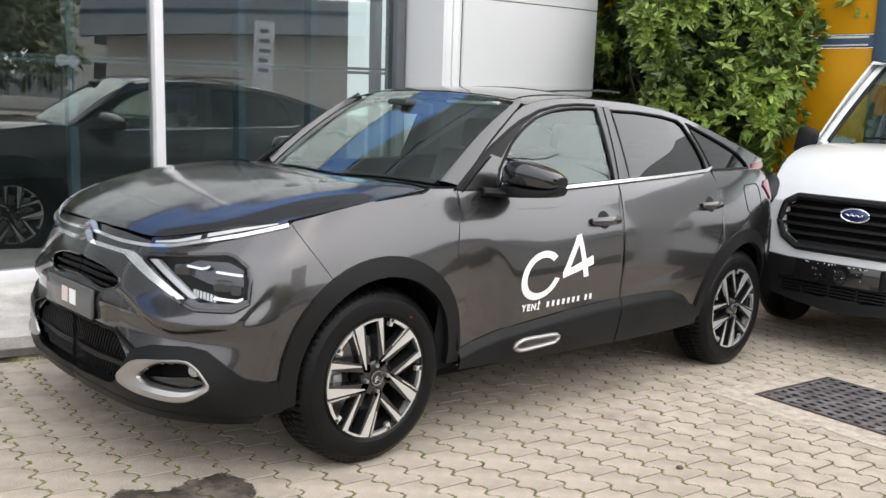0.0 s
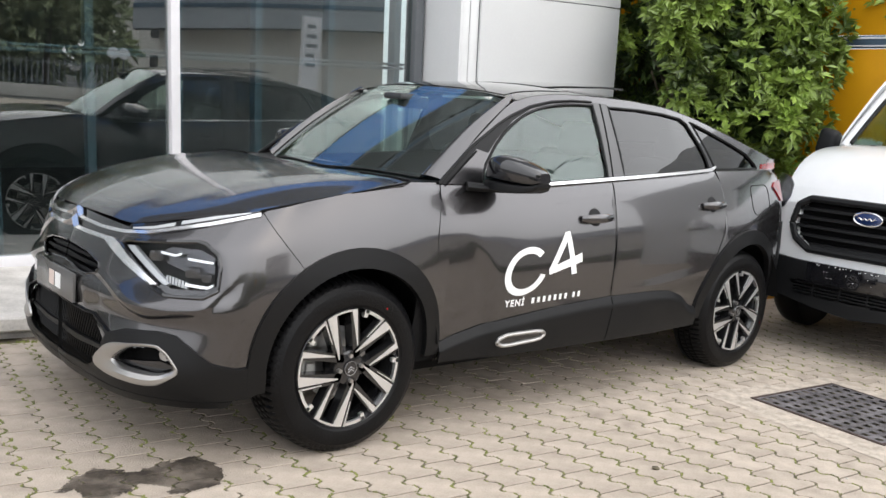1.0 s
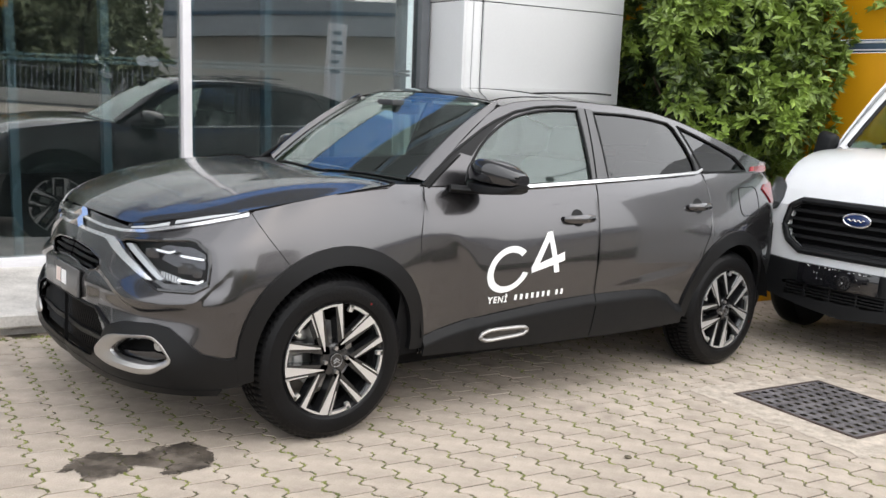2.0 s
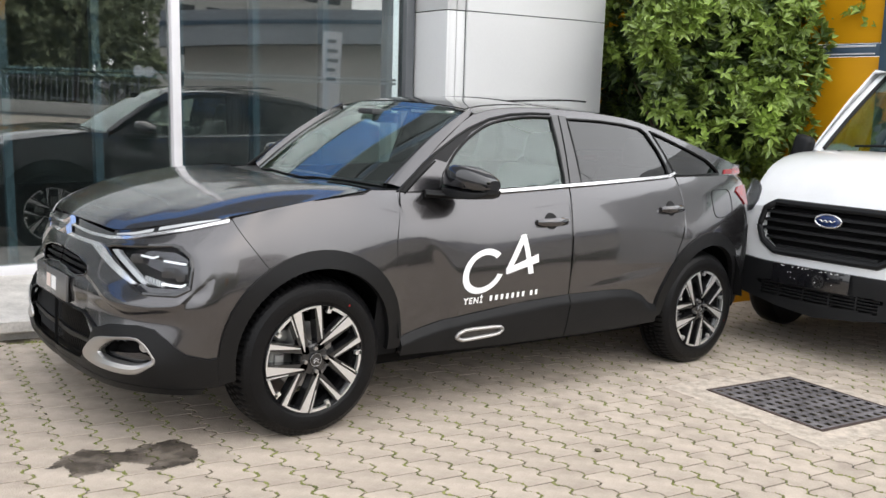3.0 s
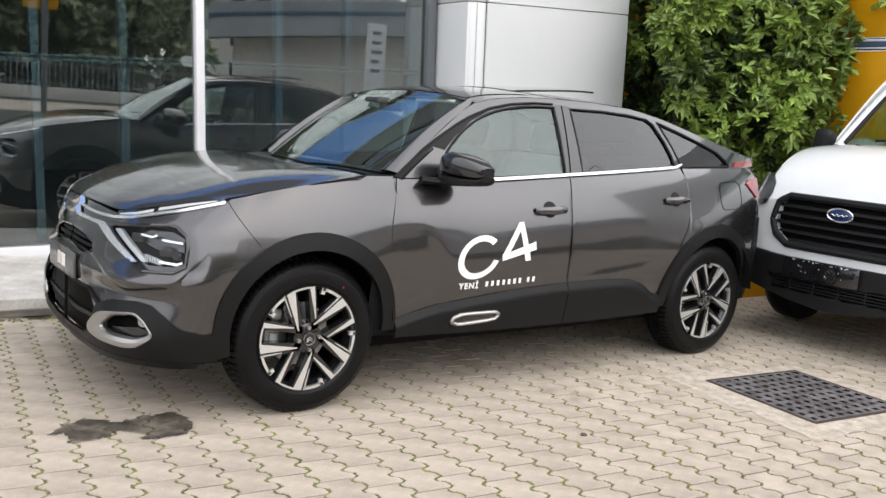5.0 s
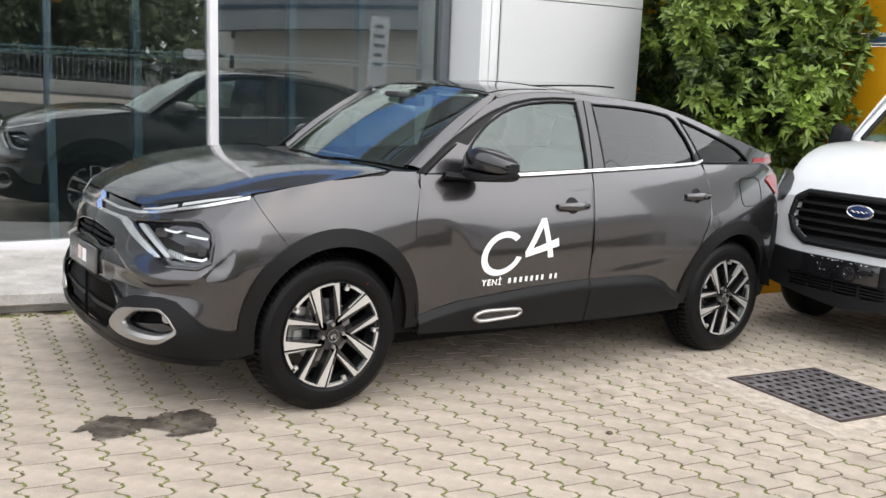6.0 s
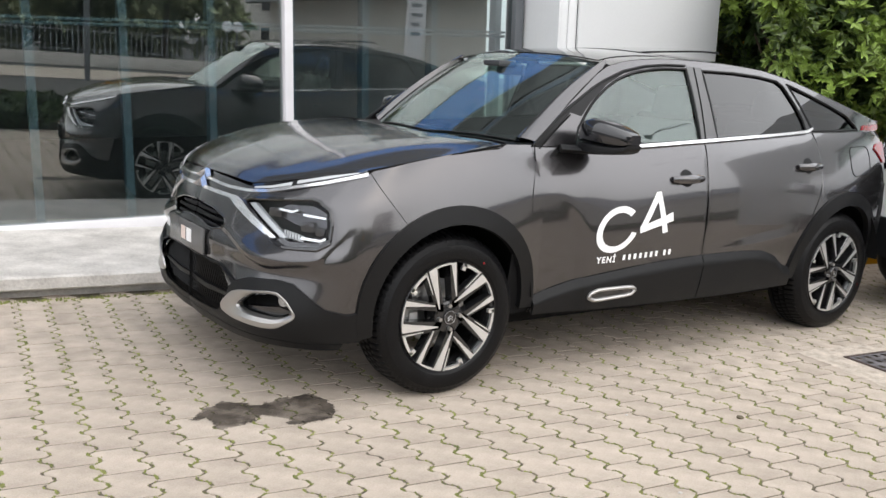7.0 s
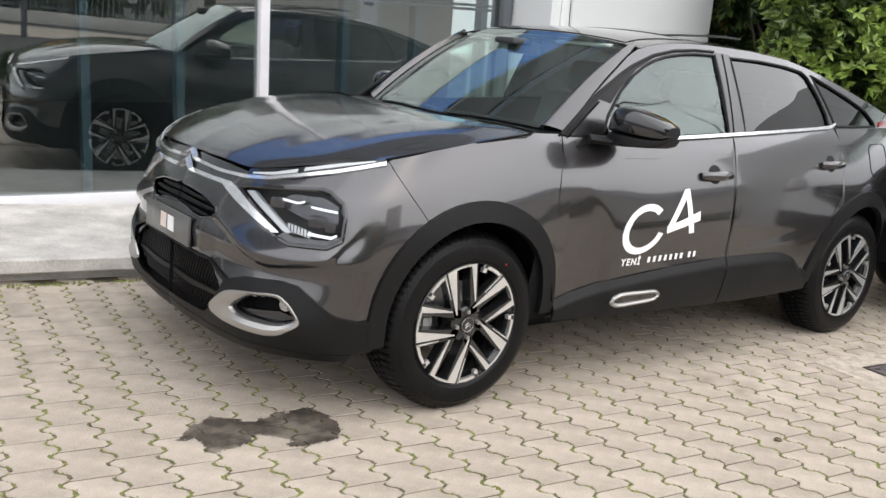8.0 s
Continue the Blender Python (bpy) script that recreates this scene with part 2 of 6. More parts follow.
def sheet(fn, us, vs, thick=0.0, holes=(), bm=None):
    """A grid of fn(u, v) points, thickened against its normal. holes: polygons in (u, v) left open."""
    bm = bm or bmesh.new()
    nu, nv = len(us), len(vs)
    P = [[Vector(fn(u, v)) for v in vs] for u in us]
    top = [[bm.verts.new(p) for p in row] for row in P]
    low = None
    if thick:
        low = []
        for i in range(nu):
            row = []
            for j in range(nv):
                du = P[min(i + 1, nu - 1)][j] - P[max(i - 1, 0)][j]
                dv = P[i][min(j + 1, nv - 1)] - P[i][max(j - 1, 0)]
                k = du.cross(dv)
                row.append(bm.verts.new(P[i][j] - (k.normalized() if k.length > 1e-9 else Vector((0, 0, 0))) * thick))
            low.append(row)

    def inside(u, v):
        return any(in_poly(u, v, h) for h in holes)

    keep = [[not (holes and inside((us[i] + us[i + 1]) / 2, (vs[j] + vs[j + 1]) / 2)) for j in range(nv - 1)] for i in range(nu - 1)]
    for i in range(nu - 1):
        for j in range(nv - 1):
            if not keep[i][j]:
                continue
            bm.faces.new((top[i][j], top[i + 1][j], top[i + 1][j + 1], top[i][j + 1]))
            if thick:
                bm.faces.new((low[i][j], low[i][j + 1], low[i + 1][j + 1], low[i + 1][j]))
    if thick:
        def wall(a, b, c, d):
            bm.faces.new((a, b, c, d))
        for i in range(nu - 1):
            if keep[i][0]:
                wall(top[i + 1][0], top[i][0], low[i][0], low[i + 1][0])
            if keep[i][-1]:
                wall(top[i][-1], top[i + 1][-1], low[i + 1][-1], low[i][-1])
        for j in range(nv - 1):
            if keep[0][j]:
                wall(top[0][j], top[0][j + 1], low[0][j + 1], low[0][j])
            if keep[-1][j]:
                wall(top[-1][j + 1], top[-1][j], low[-1][j], low[-1][j + 1])
    loose = [v for v in bm.verts if not v.link_faces]
    bmesh.ops.delete(bm, geom=loose, context="VERTS")
    return bm


def in_poly(u, v, poly):
    hit = False
    for (a, b), (c, d) in zip(poly, poly[1:] + poly[:1]):
        if (b > v) != (d > v) and u < (c - a) * (v - b) / (d - b) + a:
            hit = not hit
    return hit


def span(poly, u):
    vs = []
    for (a, b), (c, d) in zip(poly, poly[1:] + poly[:1]):
        if (a <= u < c) or (c <= u < a):
            vs.append(b + (d - b) * (u - a) / (c - a))
    return (min(vs), max(vs)) if vs else None


def patch(surf, poly, off=0.0, thick=0.004, nu=24, nv=10, holes=(), bm=None):
    """The part of a surface surf(u, v) inside a polygon of (u, v) that every upright line cuts once, lifted off along the normal and thickened."""
    bm = bm or bmesh.new()
    lo, hi = min(p[0] for p in poly), max(p[0] for p in poly)
    e = (hi - lo) * 1e-4
    us = sorted({round(lo + e + (hi - lo - 2 * e) * i / nu, 5) for i in range(nu + 1)} | {round(min(max(p[0], lo + e), hi - e), 5) for p in poly})
    us = [u for i, u in enumerate(us) if i == 0 or u - us[i - 1] > (hi - lo) / nu * 0.12 or i == len(us) - 1]
    cols = [(u, span(poly, u)) for u in us]
    cols = [(u, s) for u, s in cols if s]

    def at(u, v):
        p = Vector(surf(u, v))
        h = 0.002
        du = Vector(surf(u + h * (hi - lo), v)) - Vector(surf(u - h * (hi - lo), v))
        dv = Vector(surf(u, v + h)) - Vector(surf(u, v - h))
        k = du.cross(dv).normalized()
        return p, k

    # outward is away from the car's inside point
    def out(p, k):
        c = Vector((min(max(p.x, 0.0), 2.6), 0, 0.6))
        return k if k.dot(p - c) > 0 else -k

    rows, keep = [], []
    for u, (a, b) in cols:
        row = []
        for j in range(nv + 1):
            v = a + (b - a) * j / nv
            p, k = at(u, v)
            k = out(p, k)
            row.append((bm.verts.new(p + k * off), bm.verts.new(p + k * (off - thick)) if thick else None, u, v))
        rows.append(row)
    made = []
    for i in range(len(rows) - 1):
        for j in range(nv):
            q = [rows[i][j], rows[i + 1][j], rows[i + 1][j + 1], rows[i][j + 1]]
            if holes and any(in_poly(sum(w[2] for w in q) / 4, sum(w[3] for w in q) / 4, h) for h in holes):
                continue
            made.append(bm.faces.new([w[0] for w in q]))
            if thick:
                made.append(bm.faces.new([w[1] for w in q][::-1]))
    if thick:
        for i in range(len(rows) - 1):
            for j in (0, nv):
                a, b = rows[i][j], rows[i + 1][j]
                made.append(bm.faces.new((a[0], b[0], b[1], a[1]) if j == nv else (b[0], a[0], a[1], b[1])))
        for i in (0, len(rows) - 1):
            for j in range(nv):
                a, b = rows[i][j], rows[i][j + 1]
                made.append(bm.faces.new((a[0], b[0], b[1], a[1]) if i == 0 else (b[0], a[0], a[1], b[1])))
    bmesh.ops.remove_doubles(bm, verts=bm.verts, dist=1e-5)
    bmesh.ops.delete(bm, geom=[v for v in bm.verts if not v.link_faces], context="VERTS")
    bmesh.ops.recalc_face_normals(bm, faces=bm.faces)
    return bm


def pchip(xs, ys, q):
    """Shape-keeping cubic through points."""
    xs, ys, q = np.asarray(xs, float), np.asarray(ys, float), np.asarray(q, float)
    h, d = np.diff(xs), np.diff(ys) / np.diff(xs)
    m = np.zeros_like(ys)
    same = d[:-1] * d[1:] > 0
    w1, w2 = 2 * h[1:] + h[:-1], h[1:] + 2 * h[:-1]
    with np.errstate(divide="ignore", invalid="ignore"):
        m[1:-1] = np.where(same, (w1 + w2) / (w1 / d[:-1] + w2 / d[1:]), 0)
    m[0], m[-1] = d[0], d[-1]
    i = np.clip(np.searchsorted(xs, q) - 1, 0, len(h) - 1)
    t = np.clip((q - xs[i]) / h[i], -0.2, 1.2)
    return (1 + 2 * t) * (1 - t) ** 2 * ys[i] + t * (1 - t) ** 2 * h[i] * m[i] + t * t * (3 - 2 * t) * ys[i + 1] + t * t * (t - 1) * h[i] * m[i + 1]


def lerp(a, b, t):
    return a + (b - a) * t

# ---- ground and building ----
TURN = radians(-5.2)          # the facade and the paving run at this bearing to the car
SITE = Matrix.Translation((0, 2.42, 0)) @ Matrix.Rotation(TURN, 4, "Z")
# the yard falls away to the rear of the car; the building stands plumb on it
PLUMB = SITE @ Matrix.Rotation(radians(-2.7), 4, "Y") @ Matrix.Rotation(radians(0.6), 4, "X")


def setting(name, bm, material, m, label, category, sharp=38):
    ob = part(name, bm, material, None, "", sharp)
    ob.matrix_world = m
    return tagged(ob, label, category, "", "structure")


ground_bm = bmesh.new()
bmesh.ops.create_grid(ground_bm, x_segments=2, y_segments=2, size=400)
for v in ground_bm.verts:
    v.co.z = -0.03
ground = part("ground", ground_bm, ASPHALT, None)
tagged(ground, "grey asphalt yard reaching to the street", "ground", "", "structure")
bed = bmesh.new()
bmesh.ops.create_grid(bed, x_segments=1, y_segments=1, size=1)
for v in bed.verts:
    v.co = Vector((1.5 + v.co.x * 8.5, -2.9 + v.co.y * 4.55, -0.0026))
setting("paving_bed", bed, SOIL, Matrix.Identity(4), "sandy bed in the paving joints with moss", "paving bed")

# walkway along the facade
slab = bmesh.new()
prof = [(-1.255, 0.052), (-1.262, 0.06), (-1.262, 0.118), (-1.250, 0.128), (0.30, 0.165), (0.30, -0.05), (-1.18, -0.05), (-1.18, 0.052)]
xs = [-9.0] + list(np.arange(-4, 8.1, 1.5))
rings = [[slab.verts.new((x, y, z)) for y, z in prof] for x in xs]
for a, b in zip(rings, rings[1:]):
    for i in range(len(prof)):
        slab.faces.new((a[i], a[(i + 1) % 8], b[(i + 1) % 8], b[i]))
bmesh.ops.recalc_face_normals(slab, faces=slab.faces)
setting("walkway", slab, CONCRETE, SITE, "pale worn concrete walkway with a low kerb along the showroom", "walkway")

# glazed front
SILL = 0.235
wall_bits = empty("window_1", "tall showroom glazing in a white and grey metal frame, mirroring the street", "window", PLUMB, kind="structure")
part("window_sill", box(-9, 2.72, -0.045, 0.06, SILL - 0.075, SILL, 0.004), WHITEFRAME, wall_bits)
part("sill_plinth", box(-9, 2.72, -0.02, 0.06, -0.1, SILL - 0.074), CONCRETE, wall_bits)
part("window_post", box(0.70, 0.762, -0.062, 0.03, SILL, 2.86, 0.006), WHITEFRAME, wall_bits, "white upright post")
part("window_frame", box(2.625, 2.70, -0.06, 0.05, SILL, 2.86, 0.006), GREYFRAME, wall_bits, "dark grey frame upright")
part("window_frame", box(-3.6, -3.54, -0.062, 0.03, SILL, 2.86, 0.006), WHITEFRAME, wall_bits)
for x0, x1 in ((-9, -3.6), (-3.54, 0.70), (0.762, 2.625)):
    pane = part("pane", box(x0, x1, 0.0, 0.008, SILL, 2.86), FACADE, wall_bits, "large clear pane")
    pane.visible_shadow = False
for k in range(-9, 5):
    part("inner_post", box(0.78 + 0.585 * k, 0.835 + 0.585 * k, 0.10, 0.20, 0.1, 2.86, 0.005), TEAL, wall_bits, "blue-grey steel upright behind the glass")
for z0 in (1.505,):
    part("inner_rail", box(-9, 2.62, 0.085, 0.15, z0, z0 + 0.022, 0.004), TEAL, wall_bits)
    part("inner_rail", box(-9, 2.62, 0.085, 0.15, z0 + 0.032, z0 + 0.052, 0.004), TEAL, wall_bits, "blue-grey steel rail behind the glass")
# room surfaces, their dimness painted in by dark colour
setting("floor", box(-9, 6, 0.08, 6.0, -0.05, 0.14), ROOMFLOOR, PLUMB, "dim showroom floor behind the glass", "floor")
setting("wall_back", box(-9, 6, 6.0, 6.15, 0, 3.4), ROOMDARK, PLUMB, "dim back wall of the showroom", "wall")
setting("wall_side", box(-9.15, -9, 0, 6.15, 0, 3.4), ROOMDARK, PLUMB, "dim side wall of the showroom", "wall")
# unseen ceiling, made white to lift what the windscreen mirrors
setting("ceiling", box(-9, 6, 0.02, 6.15, 3.40, 3.5), CEILING, PLUMB, "unseen white showroom ceiling, added to brighten the windscreen reflection", "ceiling")
setting("wall_parapet", box(-9, 2.72, -0.06, 0.10, 2.90, 3.90, 0.012), BLUEPANEL, PLUMB, "blue panelled fascia over the glazing", "wall")
for z0, z1, words in ((2.862, 2.898, "dark seam under the blue fascia"), (3.905, 3.96, "dark coping over the blue fascia"), (5.30, 5.37, "dark lower edge of a narrow blue band"), (5.76, 5.83, "dark upper edge of a narrow blue band")):
    setting("trim", box(-9, 8.5, -0.075, 0.10, z0, z1, 0.008) if z0 > 5 else box(-9, 2.72, -0.075, 0.10, z0, z1, 0.008), GREYFRAME, PLUMB, words, "trim")
# unseen dark upper and top walls, added to block bright sky from the windscreen
setting("wall_upper_added", box(-9, 8.5, -0.03, 0.10, 3.965, 5.295, 0.01), UPPERWALL, PLUMB, "unseen dark grey upper wall, added to darken the windscreen reflection", "wall")
setting("wall_band", box(-9, 8.5, -0.05, 0.10, 5.375, 5.755, 0.01), STRIPBLUE, PLUMB, "narrow blue-grey band on the upper wall", "wall")
setting("wall_top_added", box(-9, 8.5, -0.03, 0.10, 5.835, 13.0, 0.01), UPPERWALL, PLUMB, "unseen dark grey top wall, added to darken the windscreen reflection", "wall")

# white clad pillar: panels with open joints
column = empty("column", "white aluminium-clad pillar with thin panel joints", "column", PLUMB, kind="structure")


def clad(x0, x1, z0, z1, y):
    return box(x0, x1, y, y + 0.02, z0, z1, 0.003)


CY = -0.52
part("core", box(2.76, 4.36, CY + 0.10, 0.3, -0.1, 3.8), GREYFRAME, column, "dark core in the joints")
for z0, z1 in ((-0.05, 2.092), (2.100, 3.85)):
    part("panel", clad(2.735, 2.800, z0, z1, CY), WHITEPANEL, column)
    part("panel", clad(2.806, 2.885, z0, z1, CY), WHITEPANEL, column)

    def curved(s, z):
        return (2.891 + 1.48 * s, CY + (0.11 * max(0, s - 0.72) ** 2 / 0.28 ** 2 * 0.28 if s > 0.72 else 0), z)
    part("panel", sheet(curved, list(np.linspace(0, 1, 25)), [z0, (z0 + z1) / 2, z1], -0.02), WHITEPANEL, column)
    part("panel", box(2.715, 2.735, CY, 0.0, z0, z1, 0.003), WHITEPANEL, column)
    part("panel", box(4.372, 4.392, CY + 0.035, 0.3, z0, z1, 0.003), WHITEPANEL, column)

# yellow portal wall
YW = Matrix.Translation((5.85, -0.26, 0)) @ Matrix.Rotation(radians(-2.7), 4, "Y") @ Matrix.Rotation(radians(-3), 4, "Z")
portal = empty("wall_yellow", "yellow panelled wall with blue-grey metal strips", "wall", YW, kind="structure")
for z0, z1 in ((-0.1, 2.125), (2.24, 4.6)):
    part("panel", box(0, 0.05, 0.06, 2.6, z0, z1, 0.006), YELLOW, portal)
    part("panel", box(0, 0.05, 2.61, 5.0, z0, z1, 0.006), YELLOW, portal)
part("strip", box(-0.005, 0.05, -0.1, 5.0, 2.13, 2.235, 0.004), STRIPBLUE, portal, "blue-grey strip")
part("strip", box(-0.012, 0.05, 0.1, 5.0, 2.142, 2.155, 0.004), WHITEFRAME, portal)
part("strip", box(-0.012, 0.05, 0.1, 5.0, 2.205, 2.224, 0.004), WHITEFRAME, portal)
part("upright", box(-0.03, 0.08, -0.10, 0.05, -0.1, 4.6, 0.01), STRIPBLUE, portal, "blue-grey upright")
part("upright", box(-0.05, 0.08, -0.14, -0.10, -0.1, 2.86, 0.006), DARK, portal)
part("return_wall", box(-0.02, 0.2, -3.5, -0.14, -0.1, 2.86, 0.006), WHITEPANEL, portal)
kerb = part("kerb", box(4.28, 5.75, 0.26, 0.40, -0.02, 0.26, 0.012), YELLOW, None)
tagged(kerb, "yellow painted kerb of the planting bed", "kerb", "", "structure")

# ---- the grey hatchback ----
AX, HUBZ, WB = 0.0, 0.335, 2.67      # front axle, hub height, wheelbase
XC = 0.2                             # upright axis round which the front end is drawn
ARCH = 0.452


def interp(table):
    xs, ys = zip(*table)
    q = np.linspace(xs[0], xs[-1], 600)
    v = pchip(xs, ys, q)
    return lambda x: float(np.interp(x, q, v))


half_width = interp([(-0.6, 0.83), (-0.47, 0.846), (-0.2, 0.852), (0.1, 0.848), (0.42, 0.843), (0.8, 0.868), (1.2, 0.886), (1.6, 0.888), (2.0, 0.876), (2.4, 0.852), (2.67, 0.834), (2.93, 0.80), (3.1, 0.765), (3.28, 0.70), (3.4, 0.62)])
belt_z = interp([(-0.6, 0.97), (-0.3, 1.0), (0.0, 1.05), (0.25, 1.078), (0.36, 1.06), (0.46, 1.034), (0.85, 1.030), (1.5, 1.066), (1.9, 1.090), (2.2, 1.107), (2.4, 1.122), (2.93, 1.132), (3.3, 1.14)])
tuck = interp([(0.1, -0.09), (0.2, -0.075), (0.28, -0.045), (0.36, -0.026), (0.46, -0.012), (0.56, 0.0), (0.66, 0.004), (0.78, 0.0), (0.9, 0.0), (1.2, 0.0)])
shoulder = interp([(-2.0, 0.0), (-0.36, 0.0), (-0.29, -0.0035), (-0.23, -0.012), (-0.17, -0.025), (-0.12, -0.040), (-0.08, -0.055), (-0.04, -0.075), (0.0, -0.102), (0.05, -0.14)])
rail_z = interp([(0.46, 1.04), (0.62, 1.175), (0.80, 1.305), (0.95, 1.395), (1.1, 1.432), (1.3, 1.452), (1.5, 1.458), (1.8, 1.456), (2.1, 1.436), (2.3, 1.405), (2.5, 1.358), (2.7, 1.305), (2.9, 1.256), (3.1, 1.212), (3.25, 1.186)])


scoop_x = interp([(0.3, 0.70), (0.56, 0.699), (0.608, 0.695), (0.666, 0.680), (0.7236, 0.654), (0.774, 0.616), (0.813, 0.580), (0.835, 0.5365), (0.85, 0.47), (1.2, 0.2)])
scoop_depth = interp([(0.2, -0.004), (0.40, -0.012), (0.5, -0.017), (0.62, -0.017), (0.72, -0.011), (0.80, -0.004), (0.85, 0.0), (1.2, 0.0)])


def bell(x, c, s):
    return math.exp(-((x - c) / s) ** 2)


def side_y(x, z):
    """Half width of the lower body at x and z: taper, tuck under, shoulder, wheel flares and the hollow of the doors."""
    y = half_width(x) + tuck(z) + shoulder(z - belt_z(x))
    y += 0.022 * bell(x, 0.0, 0.36) * bell(z, 0.62, 0.22) + 0.045 * bell(x, WB, 0.40) * bell(z, 0.66, 0.22)
    y -= 0.006 * bell(x, 0.62 + 0.5 * (z - 0.6), 0.16) * bell(z, 0.66, 0.2)
    # the hollow behind the front wheel ends in a soft curved edge on the door
    if 0.30 < x < 0.85:
        y += scoop_depth(z) * min(1.0, (x - 0.30) / 0.12) / (1 + math.exp(min(50.0, (x - scoop_x(z)) / 0.011)))
    # ledge low on the doors, rising to the rear
    y += 0.008 * bell(x, 1.78, 0.50) / (1 + math.exp((z - 0.545 - 0.085 * (x - 1.5)) * 110))
    return y


def side(x, z):
    return (x, -side_y(x, z), z)


def green_y(x, z):
    """Half width of the glasshouse, leaning in from the belt to the roof rail."""
    zb = belt_z(x)
    yb = half_width(x) - 0.098
    yt = 0.612 - 0.04 * max(0, x - 2.1)
    t = max(-0.1, (z - zb) / (1.43 - zb))
    return yb + (yt - yb) * (0.82 * t + 0.18 * t * t)


def green(x, z):
    return (x, -green_y(x, z), z)


# front end: distance from the axis by bearing and height, out of plan curves
NOSE_Y = (0.0, 0.25, 0.45, 0.60, 0.72, 0.80)
NOSE = {
    0.16: (-0.72, -0.71, -0.68, -0.60, -0.50, -0.38),
    0.22: (-0.765, -0.76, -0.735, -0.675, -0.57, -0.44),
    0.29: (-0.80, -0.797, -0.785, -0.74, -0.65, -0.53),
    0.38: (-0.80, -0.798, -0.79, -0.76, -0.690, -0.590),
    0.46: (-0.80, -0.798, -0.784, -0.747, -0.678, -0.584),
    0.53: (-0.80, -0.796, -0.773, -0.731, -0.666, -0.578),
    0.585: (-0.805, -0.80, -0.780, -0.742, -0.682, -0.598),
    0.655: (-0.79, -0.78, -0.745, -0.69, -0.628, -0.555),
    0.72: (-0.775, -0.762, -0.725, -0.668, -0.602, -0.53),
    0.80: (-0.745, -0.735, -0.702, -0.652, -0.575, -0.49),
    0.86: (-0.72, -0.708, -0.668, -0.600, -0.505, -0.41),
    0.93: (-0.65, -0.63, -0.585, -0.51, -0.41, -0.32),
    1.05: (-0.50, -0.48, -0.43, -0.35, -0.25, -0.15),
}


def bearing(x, y):
    return math.degrees(math.atan2(abs(y), XC - x))


PHI = np.linspace(0, 112, 449)
ZED = np.linspace(0.16, 1.05, 357)


crease_z = interp([(12, 0.682), (22.8, 0.628), (33.6, 0.563), (40.3, 0.585), (45.0, 0.602), (47.4, 0.652), (52, 0.74)])


def crease(phi, z):
    """Under the cheek the bumper falls back below an edge that runs down from the grille and up again round the headlamp."""
    s = crease_z(phi) - z
    if s <= 0:
        return 0.0
    along = min(1.0, max(0.0, (phi - 14) / 5)) * min(1.0, max(0.0, (52 - phi) / 9))
    return 0.016 * min(1.0, s / 0.024) ** 1.3 * along


def blurred(table, sigma, axis):
    """Evens out a table along one axis."""
    n = int(3 * sigma)
    k = np.exp(-0.5 * (np.arange(-n, n + 1) / sigma) ** 2)
    return np.apply_along_axis(lambda v: np.convolve(np.pad(v, n, mode="reflect", reflect_type="odd"), k / k.sum(), "valid"), axis, table)


def nose_table():
    levels = list(NOSE)
    fine = sorted(set(levels) | {round(z, 3) for z in np.arange(0.16, 1.051, 0.03) if min(abs(z - q) for q in levels) > 0.011})
    cols = np.stack([pchip(levels, [NOSE[q][k] for q in levels], fine) for k in range(len(NOSE_Y))], 1)
    rows = []
    for z, xs in zip(fine, cols):
        pts = [(bearing(x, y), math.hypot(XC - x, y)) for x, y in zip(xs, NOSE_Y)]
        start = xs[-1] + 0.10
        for k in range(9):
            x = start + (0.50 - start) * k / 8
            y = side_y(x, z)
            pts.append((bearing(x, y), math.hypot(XC - x, y)))
        pts.sort()
        rows.append(pchip([p[0] for p in pts], [p[1] for p in pts], PHI))
    rows = blurred(np.array(rows), 3.0 / (PHI[1] - PHI[0]), 1)
    out = blurred(np.stack([pchip(fine, rows[:, k], ZED) for k in range(len(PHI))], 0), 0.010 / (ZED[1] - ZED[0]), 1)
    for i, phi in enumerate(PHI):
        if 8 < phi < 52:
            for j, z in enumerate(ZED):
                if 0.38 < z < 0.78:
                    fade = min(1.0, (z - 0.38) / 0.24)
                    out[i, j] -= crease(phi, z) * fade * fade * (3 - 2 * fade)
    return out


RAD = nose_table()


def nose(phi, z):
    a = min(max((phi - PHI[0]) / (PHI[1] - PHI[0]), 0), len(PHI) - 1.001)
    b = min(max((z - ZED[0]) / (ZED[1] - ZED[0]), 0), len(ZED) - 1.001)
    i, j = int(a), int(b)
    f, g = a - i, b - j
    r = (RAD[i, j] * (1 - f) + RAD[i + 1, j] * f) * (1 - g) + (RAD[i, j + 1] * (1 - f) + RAD[i + 1, j + 1] * f) * g
    p = radians(phi)
    return (XC - r * math.cos(p), -r * math.sin(p), z)


def np_(x, y, z):
    """Bearing and height of a point of the front end."""
    return (bearing(x, y), z)


car = empty("parked_car", "dark metallic grey hatchback with white lettering on its door", "car")


def pair(name, make, material, label="", parent=None, sharp=38):
    """A part of the left side and its mirror on the right."""
    a = part(name, make(), material, parent or car, label, sharp)
    b = part(name, make(), material, parent or car, label, sharp, flip=True)
    return a, b


def arch_pts(cx, r, a0, a1, n=14):
    return [(cx - r * math.cos(radians(a)), HUBZ + r * math.sin(radians(a))) for a in np.linspace(a0, a1, n)]


